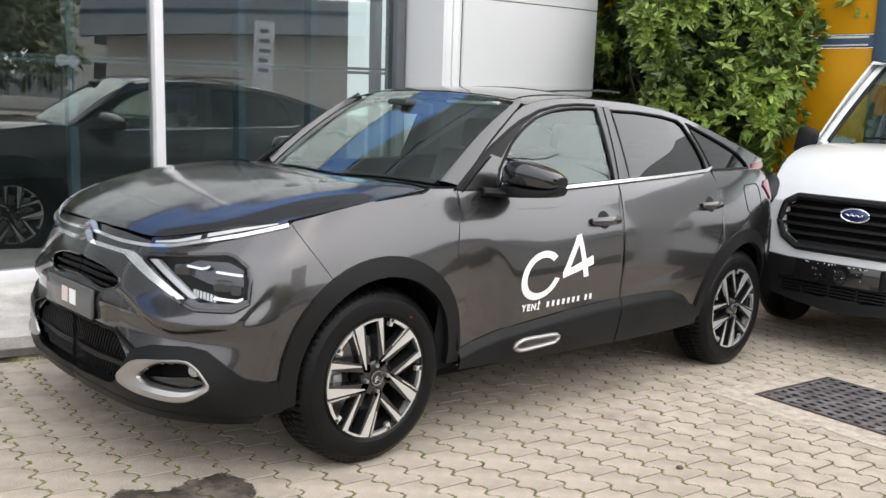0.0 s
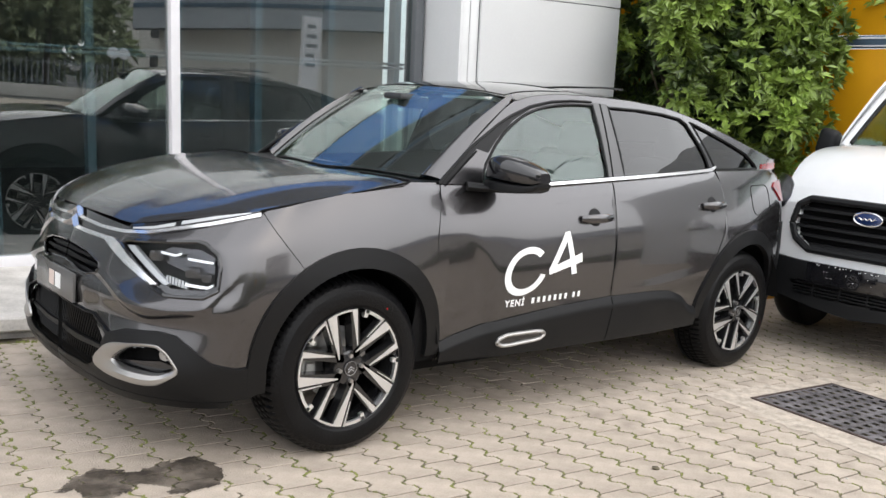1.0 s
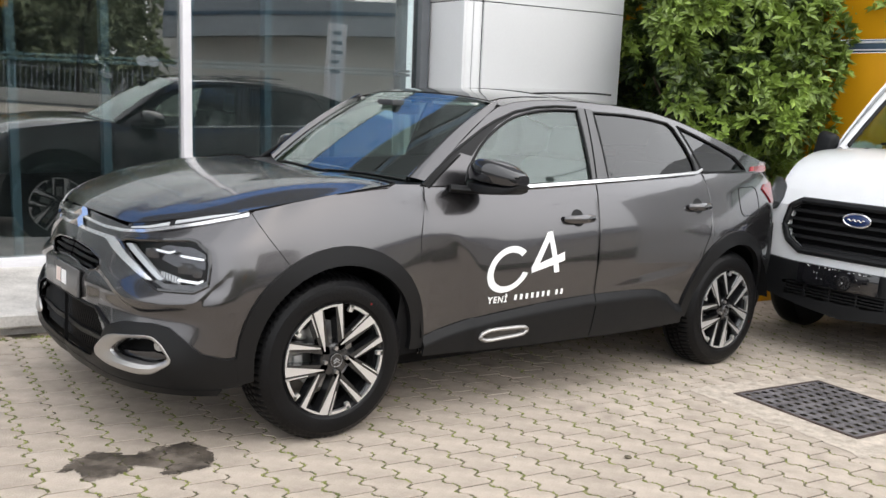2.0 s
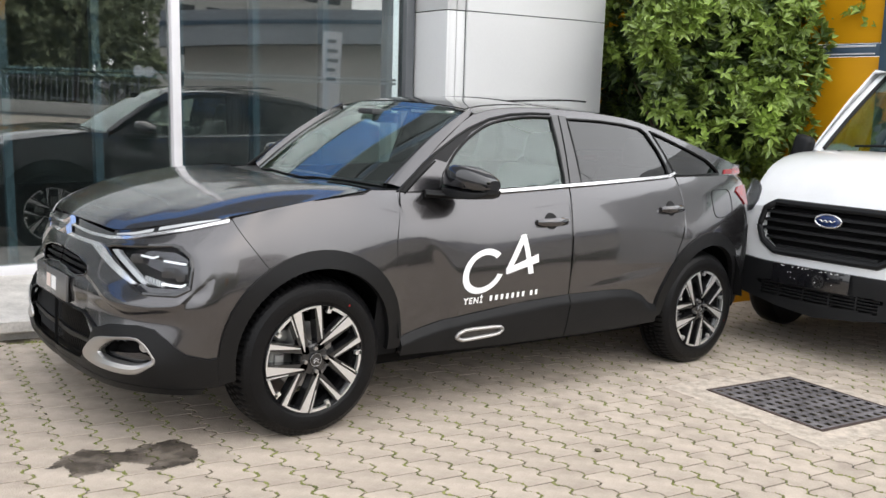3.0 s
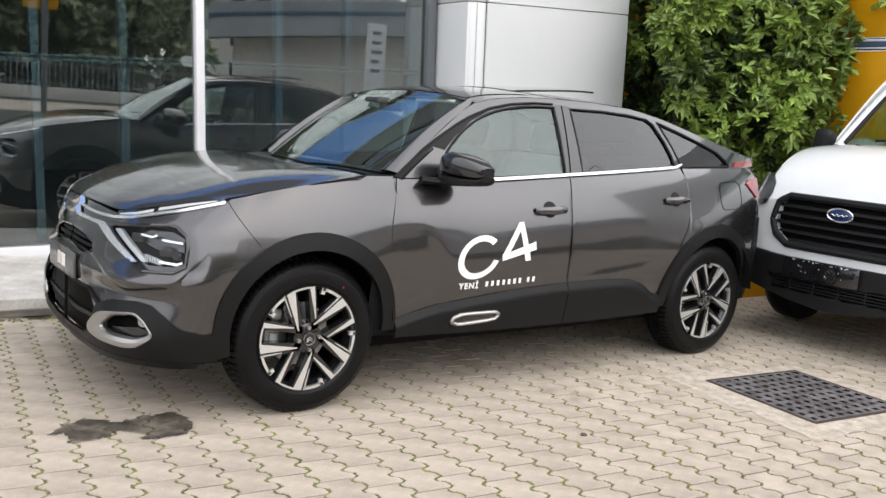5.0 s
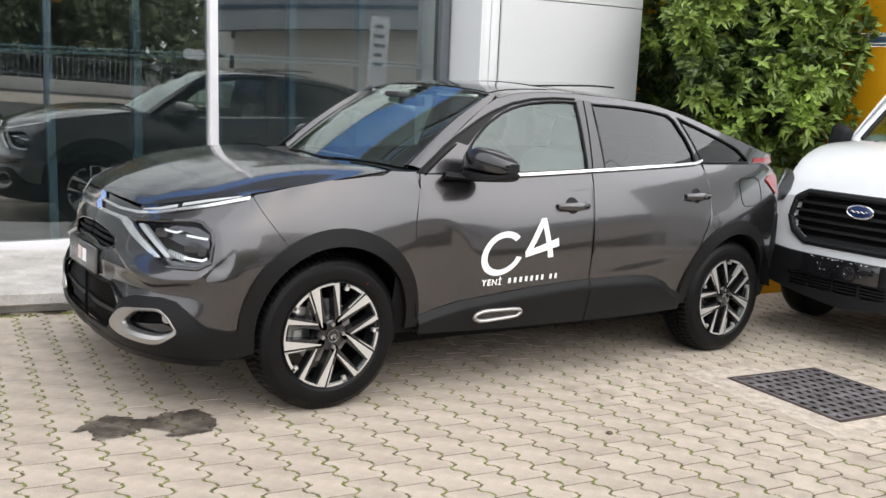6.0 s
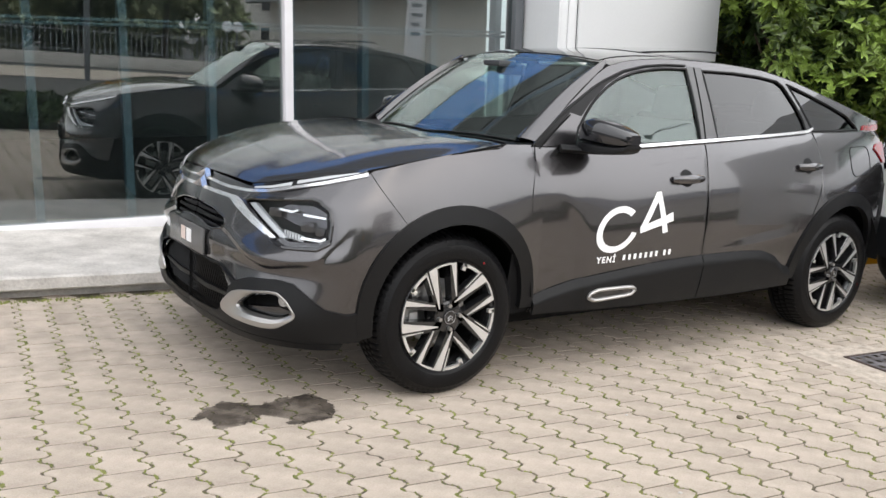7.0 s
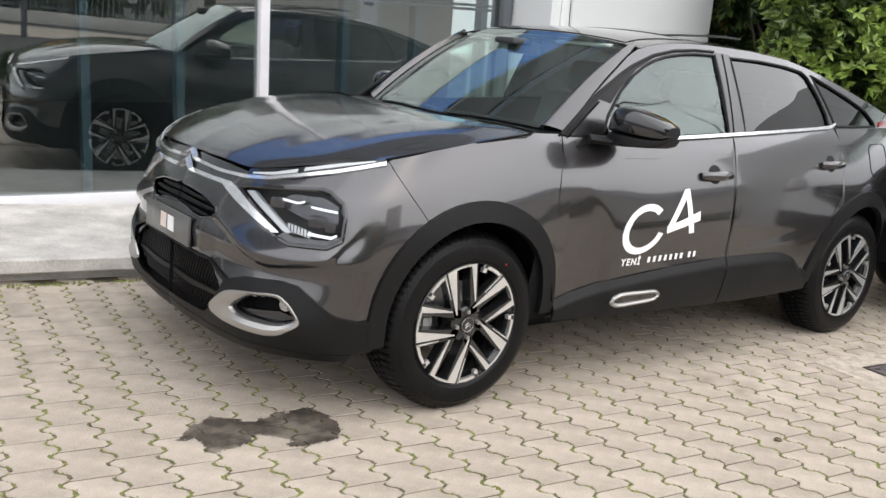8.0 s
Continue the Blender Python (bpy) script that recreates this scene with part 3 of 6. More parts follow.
# bumper and fender outlines
seam_top, seam_low = np_(-0.369, 0.768, 0.93), np_(-0.235, 0.86, 0.728)
lower_edge = [(0, 0.50), (17.6, 0.50), (21.5, 0.45), (26, 0.38), (50.5, 0.366)]
arch_front = [np_(x, 0.865, z) for x, z in arch_pts(0, ARCH + 0.012, 5, 58, 10)]
upper_edge = [(0, 0.853), np_(-0.71, 0.25, 0.842), np_(-0.699, 0.402, 0.832), np_(-0.60, 0.56, 0.862), np_(-0.50, 0.67, 0.892)]
bumper_poly = lower_edge + arch_front + [seam_low, seam_top] + upper_edge[::-1]
head_poly = [(23.6, 0.776), (25.5, 0.790), (42.3, 0.820), (44.0, 0.814), (46.6, 0.782), (47.2, 0.74), (47.1, 0.664), (44.7, 0.638), (37.8, 0.632), (34.2, 0.650)]
grille_poly = [(0, 0.654), (6.8, 0.648), (9.4, 0.637), (12.9, 0.634), (16.6, 0.648), (17.8, 0.668), (17.0, 0.689), (11.4, 0.714), (6, 0.722), (0, 0.725)]
fog_poly = [(20.0, 0.356), (20.6, 0.331), (25.3, 0.319), (34.6, 0.313), (37.7, 0.323), (42.0, 0.379), (39.6, 0.440), (37.0, 0.469), (25.5, 0.436)]
fog_hole = [(26.6, 0.378), (29.1, 0.358), (37.4, 0.357), (40.9, 0.386), (39.0, 0.430), (36.8, 0.453), (30.8, 0.4376)]
intake_poly = [(0, 0.30), (17.9, 0.31), (21, 0.345), (24.3, 0.455), (18, 0.500), (0, 0.503)]


def rounded(poly, n=1):
    """Corners cut off."""
    for _ in range(n):
        cut = 0.16
        out = []
        for (a, b), (c, d) in zip(poly, poly[1:] + poly[:1]):
            out += [(lerp(a, c, cut), lerp(b, d, cut)), (lerp(a, c, 1 - cut), lerp(b, d, 1 - cut))]
        poly = out
    return poly


def shrink(poly, k):
    cx, cz = sum(p[0] for p in poly) / len(poly), sum(p[1] for p in poly) / len(poly)
    return [(cx + (p[0] - cx) * k, cz + (p[1] - cz) * k) for p in poly]


fog_poly, fog_hole = rounded(fog_poly, 2), rounded(fog_hole, 2)
pair("front_bumper", lambda: patch(nose, bumper_poly, 0, 0.006, 110, 84, [shrink(head_poly, 0.97), grille_poly, fog_hole]), PAINT, sharp=50)
fender_poly = [seam_top, seam_low] + [np_(x, 0.865, z) for x, z in arch_pts(0, ARCH, 60, 176, 22)] + [np_(0.452, 0.82, 0.30), np_(0.455, 0.82, 0.37), np_(0.415, 0.842, 0.45), np_(0.394, 0.84, 0.55), np_(0.392, 0.84, 0.80), np_(0.425, 0.83, 0.95), np_(0.452, 0.745, 1.038), np_(0.30, 0.775, 1.04), np_(0.24, 0.782, 1.040), np_(0.0, 0.79, 1.002), np_(-0.2, 0.785, 0.968)]
fender_poly = [(p[0] + (0.18 if i < 2 else 0), p[1]) for i, p in enumerate(fender_poly)]
pair("fender", lambda: patch(nose, fender_poly, 0, 0.006, 70, 30), PAINT, sharp=50)

# doors and rear quarter
door_f = [(0.460, 1.036), (0.430, 0.95), (0.398, 0.80), (0.400, 0.55), (0.421, 0.45), (0.460, 0.37), (0.460, 0.305), (1.446, 0.305), (1.452, 0.5), (1.463, 0.80), (1.472, 0.95), (1.497, 1.066), (1.2, 1.05), (0.85, 1.03)]
door_r = [(1.503, 1.066), (1.478, 0.95), (1.469, 0.80), (1.458, 0.5), (1.452, 0.305)] + [(2.19, 0.305)] + arch_pts(WB, ARCH, 2, 36, 9) + [(2.335, 0.70), (2.382, 0.78), (2.415, 0.87), (2.432, 0.95), (2.430, 1.02), (2.405, 1.118), (2.2, 1.106), (1.8, 1.085)]
quarter = [(2.412, 1.12), (2.437, 1.02), (2.439, 0.95), (2.422, 0.87), (2.389, 0.78), (2.342, 0.70)] + arch_pts(WB, ARCH, 38, 178, 26) + [(3.14, 0.30), (3.26, 0.32), (3.29, 0.5), (3.29, 0.8), (3.285, 1.0), (3.27, 1.135), (2.93, 1.131), (2.6, 1.126)]
front_door = pair("front_door", lambda: patch(side, door_f, 0, 0.006, 70, 40), PAINT, sharp=50)
rear_door = pair("rear_door", lambda: patch(side, door_r, 0, 0.006, 70, 40), PAINT, sharp=50)
pair("rear_quarter", lambda: patch(side, quarter, 0, 0.006, 60, 36), PAINT, sharp=50)

# door seam
def seam_line():
    return tube([Vector(side(x, z)) for x, z in zip(pchip([0.31, 0.37, 0.45, 0.55, 0.80, 0.95, 1.034], [0.457, 0.457, 0.418, 0.397, 0.395, 0.428, 0.456], np.linspace(0.31, 1.034, 30)), np.linspace(0.31, 1.034, 30))], 0.0034, 5)


pair("door_seam", seam_line, DARK)

# black shell that stands for the shade behind the gaps
shell_poly = [(0.30, 0.30), (0.30, 1.03), (0.46, 1.038), (1.5, 1.08), (2.4, 1.115), (3.26, 1.13), (3.27, 0.6)] + arch_pts(WB, ARCH + 0.01, 178, 2, 16) + [(2.19, 0.30)]
pair("inner_body", lambda: patch(side, shell_poly, -0.012, 0.004, 50, 10), DARK)
shell_front = [(0, 0.45), (0, 0.84)] + [np_(-0.69, 0.40, 0.82), np_(-0.37, 0.75, 0.92)] + [np_(0.3, 0.78, 1.02)] + [np_(x, 0.865, z) for x, z in arch_pts(0, ARCH + 0.02, 140, 14, 14)] + [np_(-0.7, 0.68, 0.48)]
pair("nose_backing", lambda: patch(nose, shell_front, -0.075, 0.004, 60, 14), DARK)

# wheel-arch and sill cladding
def ring_poly(cx, r0, r1, a0, a1):
    out = [(cx - r1 * math.cos(radians(a)), HUBZ + r1 * math.sin(radians(a))) for a in np.linspace(a0, a1, 26)]
    inn = [(cx - r0 * math.cos(radians(a)), HUBZ + r0 * math.sin(radians(a))) for a in np.linspace(a1, a0, 26)]
    return out + inn


pair("arch_cladding", lambda: patch(lambda p, z: nose(p, z), [np_(x, 0.868, z) for x, z in ring_poly(0, 0.392, 0.468, -7, 180)], 0.011, 0.03, 60, 5), CLAD, "matte black wheel-arch cladding")
pair("arch_cladding", lambda: patch(side, ring_poly(WB, 0.392, 0.468, 0, 186), 0.011, 0.03, 60, 5), CLAD, "matte black wheel-arch cladding")
sill_poly = [(0.452, 0.297), (0.452, 0.380), (0.52, 0.403), (0.71, 0.450), (1.09, 0.497), (1.43, 0.519), (1.72, 0.523), (1.93, 0.512), (2.05, 0.475), (2.14, 0.42), (2.215, 0.40), (2.215, 0.303)]
sill_top = interp([(0.30, 0.36), (0.452, 0.380), (0.52, 0.403), (0.71, 0.450), (1.09, 0.497), (1.43, 0.519), (1.72, 0.523), (1.93, 0.512), (2.05, 0.475), (2.14, 0.42), (2.215, 0.40), (2.4, 0.36)])


def sill_side(x, z):
    """The sill stands proud of the doors below a sloping shoulder."""
    t = min(1.0, max(0.0, (sill_top(x) - z) / 0.042))
    return (x, -side_y(x, z) - 0.024 * t, z)


pair("sill_cladding", lambda: patch(sill_side, sill_poly, 0.004, 0.012, 60, 18), CLAD, "matte black sill cladding")
pair("sill_seam", lambda: tube([Vector(sill_side(1.449 + 0.004 * k / 8, 0.30 + 0.217 * k / 8)) + Vector((0, -0.0045, 0)) for k in range(9)], 0.0028, 5), DARK)
bump_poly = rounded([(0.739, 0.358), (0.780, 0.343), (0.985, 0.358), (1.014, 0.381), (0.987, 0.398), (0.79, 0.395), (0.747, 0.380)])
pair("sill_insert", lambda: patch(sill_side, shrink(bump_poly, 0.88), 0.006, 0.004, 14, 4), GLOSSBLK)


def outline(surf, poly, off, n=5):
    """Points along a closed outline laid on a surface."""
    pts = []
    for (a, b), (c, d) in zip(poly, poly[1:] + poly[:1]):
        for k in range(n):
            p = Vector(surf(lerp(a, c, k / n), lerp(b, d, k / n)))
            pts.append(p + Vector((0, -off, 0)) if surf in (side, sill_side) else p + (p - Vector((XC, 0, p.z))).normalized() * off)
    return pts


pair("sill_trim", lambda: tube(outline(sill_side, bump_poly, 0.008, 3), 0.0095, 8, closed=True), SATIN, "satin metal loop on the sill")

# lower front: cladding, intake, lip
low_clad = [(0, 0.275), np_(-0.76, 0.45, 0.278), np_(-0.66, 0.62, 0.275), np_(-0.5, 0.76, 0.27), np_(-0.40, 0.80, 0.27), (56, 0.40), (51, 0.386), (46.8, 0.411), (43.1, 0.466), (40.3, 0.501), (37, 0.509), (29.8, 0.494), (25, 0.463), (17.8, 0.506), (0, 0.508)]
pair("lower_bumper", lambda: patch(nose, low_clad, 0.010, 0.014, 160, 60, [shrink(fog_poly, 0.94), intake_poly]), CLAD, "matte black lower bumper")
lip = [(0, 0.245), np_(-0.75, 0.40, 0.248), np_(-0.65, 0.60, 0.246), np_(-0.46, 0.76, 0.245), np_(-0.45, 0.77, 0.268), np_(-0.66, 0.62, 0.277), np_(-0.79, 0.43, 0.282), (0, 0.28)]
pair("front_lip", lambda: patch(nose, lip, 0.012, 0.02, 50, 5), CLAD)
pair("intake_floor", lambda: patch(nose, [(0, 0.20), np_(-0.78, 0.48, 0.22), np_(-0.80, 0.50, 0.36), np_(-0.80, 0.46, 0.50), (0, 0.53)], -0.05, 0.004, 30, 8), DARK)


part("intake_block", box(-0.745, -0.45, -0.50, 0.50, 0.235, 0.53, 0.03), DARK, car)


def intake_mesh():
    bm = bmesh.new()
    for k in range(26):
        a = k * 1.15 - 3
        pts = []
        for j in range(7):
            z = 0.318 + 0.165 * j / 6
            phi = a + 4.2 * j / 6
            if in_poly(max(phi, 0.05), z, intake_poly):
                p = Vector(nose(phi, z))
                pts.append(p + Vector((0.022, 0, 0)))
        if len(pts) > 2:
            tube(pts, 0.0042, 5, bm)
    return bm


pair("intake_mesh", intake_mesh, CLAD)
pair("intake_bar", lambda: patch(nose, [(0, 0.375), np_(-0.84, 0.2, 0.372), np_(-0.82, 0.40, 0.385), np_(-0.82, 0.40, 0.40), np_(-0.84, 0.2, 0.392), (0, 0.395)], -0.008, 0.03, 20, 3), CLAD)
pair("fog_pocket", lambda: patch(nose, shrink(fog_hole, 1.05), -0.075, 0.004, 24, 8), DARK)


def fog_ring(steps=((-0.03, 0.006), (0.0, 0.0130), (0.12, 0.0140), (0.5, 0.0115), (0.9, 0.003), (1.0, -0.008), (1.0, -0.03))):
    """A band between the outline of the metal frame and its opening: shares of the way inwards, and the height over the surface."""
    bm = bmesh.new()
    wide, (cx, cz) = 0.0166, (33.6, 0.404)

    def reach(poly, a):
        c, s_ = math.cos(a), math.sin(a)
        best = 0.0
        for (u0, v0), (u1, v1) in zip(poly, poly[1:] + poly[:1]):
            x0, y0, x1, y1 = (u0 - cx) * wide, v0 - cz, (u1 - cx) * wide, v1 - cz
            d0, d1 = c * y0 - s_ * x0, c * y1 - s_ * x1
            if d0 * d1 <= 0 and d0 != d1:
                t = d0 / (d0 - d1)
                r = c * (x0 + (x1 - x0) * t) + s_ * (y0 + (y1 - y0) * t)
                best = max(best, r)
        return best

    rows = []
    for k in range(110):
        a = math.tau * k / 110
        ro, ri = reach(fog_poly, a), reach(fog_hole, a)
        row = []
        for q, off in steps:
            r = ro + (ri - ro) * q
            p = Vector(nose(cx + r * math.cos(a) / wide, cz + r * math.sin(a)))
            row.append(bm.verts.new(p + (p - Vector((XC, 0, p.z))).normalized() * off))
        rows.append(row)
    for i in range(110):
        for j in range(len(steps) - 1):
            bm.faces.new((rows[i][j], rows[(i + 1) % 110][j], rows[(i + 1) % 110][j + 1], rows[i][j + 1]))
    bmesh.ops.recalc_face_normals(bm, faces=bm.faces)
    return bm


pair("fog_wall", lambda: fog_ring(((1.0, -0.028), (1.02, -0.05), (1.02, -0.078))), CLAD)
pair("fog_frame", fog_ring, SATIN, "satin metal frame of the fog lamp", None, 18)
pair("fog_shelf", lambda: patch(nose, [(27.0, 0.372), (29.5, 0.361), (37.4, 0.360), (40.6, 0.386), (37.0, 0.404), (29.0, 0.378)], -0.035, 0.03, 16, 4), GLOSSBLK, "dark glossy shelf in the fog pocket")


def disc(c, r, depth, normal, seg=20, bm=None):
    bm2 = bmesh.new()
    bmesh.ops.create_cone(bm2, cap_ends=True, segments=seg, radius1=r, radius2=r * 0.92, depth=depth)
    q = Vector(normal).to_track_quat("Z", "Y").to_matrix().to_4x4()
    bmesh.ops.transform(bm2, matrix=Matrix.Translation(c) @ q, verts=bm2.verts)
    return merge(bm, bm2)


pair("fog_lamp", lambda: disc(Vector(nose(38.0, 0.424)) + Vector((0.035, 0.028, 0)), 0.023, 0.03, (-0.75, -0.6, 0)), STEEL, "round fog lamp")
pair("parking_sensor", lambda: disc(Vector(nose(*np_(-0.472, 0.858, 0.557))), 0.011, 0.006, (-0.35, -0.93, 0)), PAINT, "round parking sensor")

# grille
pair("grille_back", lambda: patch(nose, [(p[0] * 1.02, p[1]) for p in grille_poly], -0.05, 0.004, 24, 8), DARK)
for z0, zt in ((0.655, 0.008), (0.680, 0.009), (0.704, 0.008)):
    end_b = 14.5 if z0 < 0.66 else 16.4 if z0 < 0.69 else 13.0
    pair("grille_bar", lambda: patch(nose, [(0, z0 - zt), (end_b - 1.5, z0 - zt * 0.8 - 0.004), (end_b, z0 - 0.006), (end_b - 1.5, z0 + zt * 0.6 - 0.006), (0, z0 + zt)], -0.008, 0.035, 24, 4), CLAD)
pair("grille_rim", lambda: tube([p for p in outline(nose, grille_poly, 0.0, 8)][:-8], 0.0045, 6), GLOSSBLK)

# number plate carrier with two small stickers
plate_bm = box(-0.822, -0.810, -0.19, 0.24, 0.515, 0.627, 0.003)
part("number_plate", plate_bm, PLATE, car, "grey blank number plate with two paper stickers")
part("plate_backing", box(-0.812, -0.76, -0.18, 0.23, 0.51, 0.62, 0.004), CLAD, car)
for y0, y1, m_ in ((0.02, 0.075, mat("pale_pink_paper", (0.72, 0.60, 0.55), 0.7)), (-0.055, 0.005, STICKER)):
    part("paper_sticker", box(-0.8245, -0.8225, y0, y1, 0.543, 0.600), m_, car, "small square paper sticker")

# chrome lines and twin chevron
def strip(points, w, off=0.006, thick=0.012, n=6):
    """A flat bar on the nose along (x, y, z) points, w high."""
    pts = [np_(*p) for p in points]
    ws = w if isinstance(w, (list, tuple)) else [w] * len(pts)
    poly = [(u, v - h / 2) for (u, v), h in zip(pts, ws)] + [(u, v + h / 2) for (u, v), h in zip(pts[::-1], ws[::-1])]
    return patch(nose, poly, off, thick, 40, 3)


upper_line = [(-0.75, 0.05, 0.820), (-0.72, 0.25, 0.811), (-0.705, 0.40, 0.814), (-0.655, 0.50, 0.826), (-0.50, 0.67, 0.876), (-0.372, 0.766, 0.918)]
pair("upper_chrome_line", lambda: strip(upper_line, 0.011), BRIGHT, "bright chrome line under the bonnet")
for stretch, hs in ((((-0.685, 0.43, 0.830), (-0.64, 0.51, 0.842), (-0.594, 0.578, 0.862)), (0.005, 0.009, 0.011)), (((-0.575, 0.592, 0.869), (-0.50, 0.67, 0.894), (-0.40, 0.745, 0.920)), (0.011, 0.010, 0.004))):
    pair("running_light", lambda: strip(stretch, list(hs)), LED, "white running-light strip")
pair("light_surround", lambda: strip([(-0.70, 0.41, 0.829), (-0.60, 0.57, 0.853), (-0.50, 0.67, 0.888), (-0.375, 0.763, 0.921)], [0.024, 0.036, 0.034, 0.014], 0.003), GLOSSBLK)
pair("lower_chrome_line", lambda: strip([(-0.765, 0.045, 0.781), (-0.745, 0.25, 0.778), (-0.715, 0.345, 0.776)], [0.014, 0.014, 0.018]), BRIGHT, "bright chrome line over the grille")
drl_poly = [(17.5, 0.770), (20.0, 0.786), (23.0, 0.771), (35.4, 0.660), (33.7, 0.655)]
pair("slanted_chrome_blade", lambda: patch(nose, drl_poly, 0.008, 0.014, 30, 5), BRIGHT, "slanted chrome blade beside the headlamp")


def chevron(apex, end, reach):
    """One chrome chevron, its arms thick at the ridge, running out to the bright lines beside it."""
    bm = bmesh.new()
    for sg in (-1, 1):
        vs = []
        for y, z, w in ((0.0, apex, 0.046), (reach, end, 0.020)):
            x = nose(bearing(-0.74, y), z - w / 2)[0]
            for dx, dz in ((-0.004, 0), (-0.024, -w * 0.45), (-0.004, -w)):
                vs.append(bm.verts.new((x + dx, sg * y, z + dz)))
        for i in range(3):
            bm.faces.new((vs[i], vs[(i + 1) % 3], vs[3 + (i + 1) % 3], vs[3 + i]))
        bm.faces.new(vs[3:])
    bmesh.ops.recalc_face_normals(bm, faces=bm.faces)
    return bm


badge = part("nose_badge", chevron(0.873, 0.833, 0.066), BRIGHT, car, "chrome double chevron badge", 20)
part("lower_chevron", chevron(0.830, 0.792, 0.062), BRIGHT, badge, "", 20)

# headlamps
head = pair("headlamp", lambda: patch(nose, head_poly, -0.045, 0.004, 30, 10), DARK, "clear-lens headlamp with dark inside")
for ob, flip in zip(head, (False, True)):
    def sub(name, bm, m, label=""):
        part(name, bm, m, ob, label, 38, flip)
    sub("lens", patch(nose, head_poly, -0.001, 0.0, 34, 12), LAMPGLASS)
    sub("lamp_rim", tube(outline(nose, head_poly, 0.001, 5), 0.0075, 6, closed=True), GLOSSBLK)
    sub("lower_visor", patch(nose, [(34.8, 0.651), (37.8, 0.635), (44.6, 0.641), (46.9, 0.666), (46.8, 0.680), (44.4, 0.662), (38.2, 0.657), (36.2, 0.668)], -0.003, 0.03, 16, 3), GLOSSBLK)
    sub("light_blade", patch(nose, [(25.0, 0.771), (27.0, 0.777), (37.4, 0.671), (36.4, 0.662)], -0.006, 0.02, 24, 4), LED, "white light blade")
    sub("reflector", patch(nose, [(32.0, 0.762), (36, 0.800), (42, 0.808), (45.4, 0.776), (45.8, 0.70), (41, 0.712), (35, 0.735)], -0.036, 0.006, 20, 8), SMOKE, "smoky reflector bowl")
    for phi, z, w, h in ((33.2, 0.752, 0.030, 0.040), (41.8, 0.712, 0.030, 0.040), (44.6, 0.700, 0.020, 0.034)):
        c = Vector(nose(phi, z))
        n = (c - Vector((XC, 0, z))).normalized()
        m_ = Matrix.Translation(c - n * 0.030) @ n.to_track_quat("X", "Z").to_matrix().to_4x4()
        bm = box(-0.02, 0.02, -w, w, -h / 2, h / 2, 0.010)
        bmesh.ops.transform(bm, matrix=m_, verts=bm.verts)
        sub("projector", bm, GLOSSBLK, "dark projector block")
        bm = disc((0.020, 0, 0), h * 0.42, 0.008, (1, 0, 0), 20)
        bmesh.ops.transform(bm, matrix=m_, verts=bm.verts)
        sub("projector_lens", bm, GLOSSBLK)
    for q in range(7):
        a, z = 36.2 + 0.72 * q, 0.676 - 0.002 * q
        sub("lamp_element", patch(nose, [(a, z), (a + 0.5, z), (a + 0.3, z + 0.022), (a - 0.2, z + 0.022)], -0.016, 0.01, 3, 2), STEEL, "small metal lamp rib")
    for hook in ([(34.2, 0.766), (37.6, 0.762), (39.0, 0.772), (39.0, 0.779), (37.6, 0.770), (34.2, 0.774)], [(40.4, 0.757), (45.6, 0.752), (45.6, 0.760), (40.4, 0.765)], [(40.4, 0.672), (45.0, 0.668), (46.0, 0.678), (46.0, 0.686), (45.0, 0.677), (40.6, 0.681)]):
        sub("chrome_lip", patch(nose, hook, -0.012, 0.012, 12, 2), BRIGHT, "thin chrome hook in the lamp")

# bonnet
front_s = [(0.0, -0.742, 0.0, 0.860), (0.3, -0.722, 0.25, 0.856), (0.5, -0.695, 0.40, 0.848), (0.72, -0.565, 0.585, 0.884), (0.88, -0.45, 0.70, 0.912), (1.0, -0.372, 0.762, 0.931)]
rear_s = [(0.0, 0.16, 0.0, 1.052), (0.3, 0.175, 0.25, 1.052), (0.55, 0.22, 0.45, 1.05), (0.8, 0.285, 0.64, 1.046), (0.92, 0.30, 0.735, 1.040), (1.0, 0.245, 0.786, 1.037)]


def edge(table, s):
    q = abs(s)
    t = [r[0] for r in table]
    return Vector((float(pchip(t, [r[1] for r in table], [q])[0]), math.copysign(float(pchip(t, [r[2] for r in table], [q])[0]), s), float(pchip(t, [r[3] for r in table], [q])[0])))


ES = {round(s, 4): (edge(front_s, s), edge(rear_s, s)) for s in np.linspace(-1, 1, 61)}


def bonnet_pt(s, r):
    a, b = ES[round(s, 4)]
    p = a.lerp(b, r)
    flank = (1 - abs(s)) / 0.24
    dome = math.sin(math.pi * r ** 0.78) ** 0.8 * 0.058 * flank / (1 + flank ** 6) ** (1 / 6)
    crease = 0.009 * (1 / (1 + math.exp((abs(s) - 0.60 - 0.10 * r) * 40))) * math.sin(math.pi * min(1, r * 1.1)) ** 0.7
    p.z += dome + crease
    return p


part("bonnet", sheet(bonnet_pt, [round(s, 4) for s in np.linspace(1, -1, 61)], list(np.linspace(0, 1, 44)), 0.006), PAINT, car, "curved grey bonnet", 50)

# dark gap along the bonnet edge
for s_ in (1, -1):
    gap = [bonnet_pt(s_, r) + Vector((0, 0.003 * s_, 0.0005)) for r in np.linspace(0.0, 1.0, 30)]
    gap += [bonnet_pt(round(float(q), 4), 1.0) + Vector((0.004, 0, 0)) for q in np.linspace(s_, s_ * 0.6, 13)]
    part("bonnet_gap", tube([p + Vector((0, 0, 0.002)) for p in gap], 0.0046, 5), DARK, car)

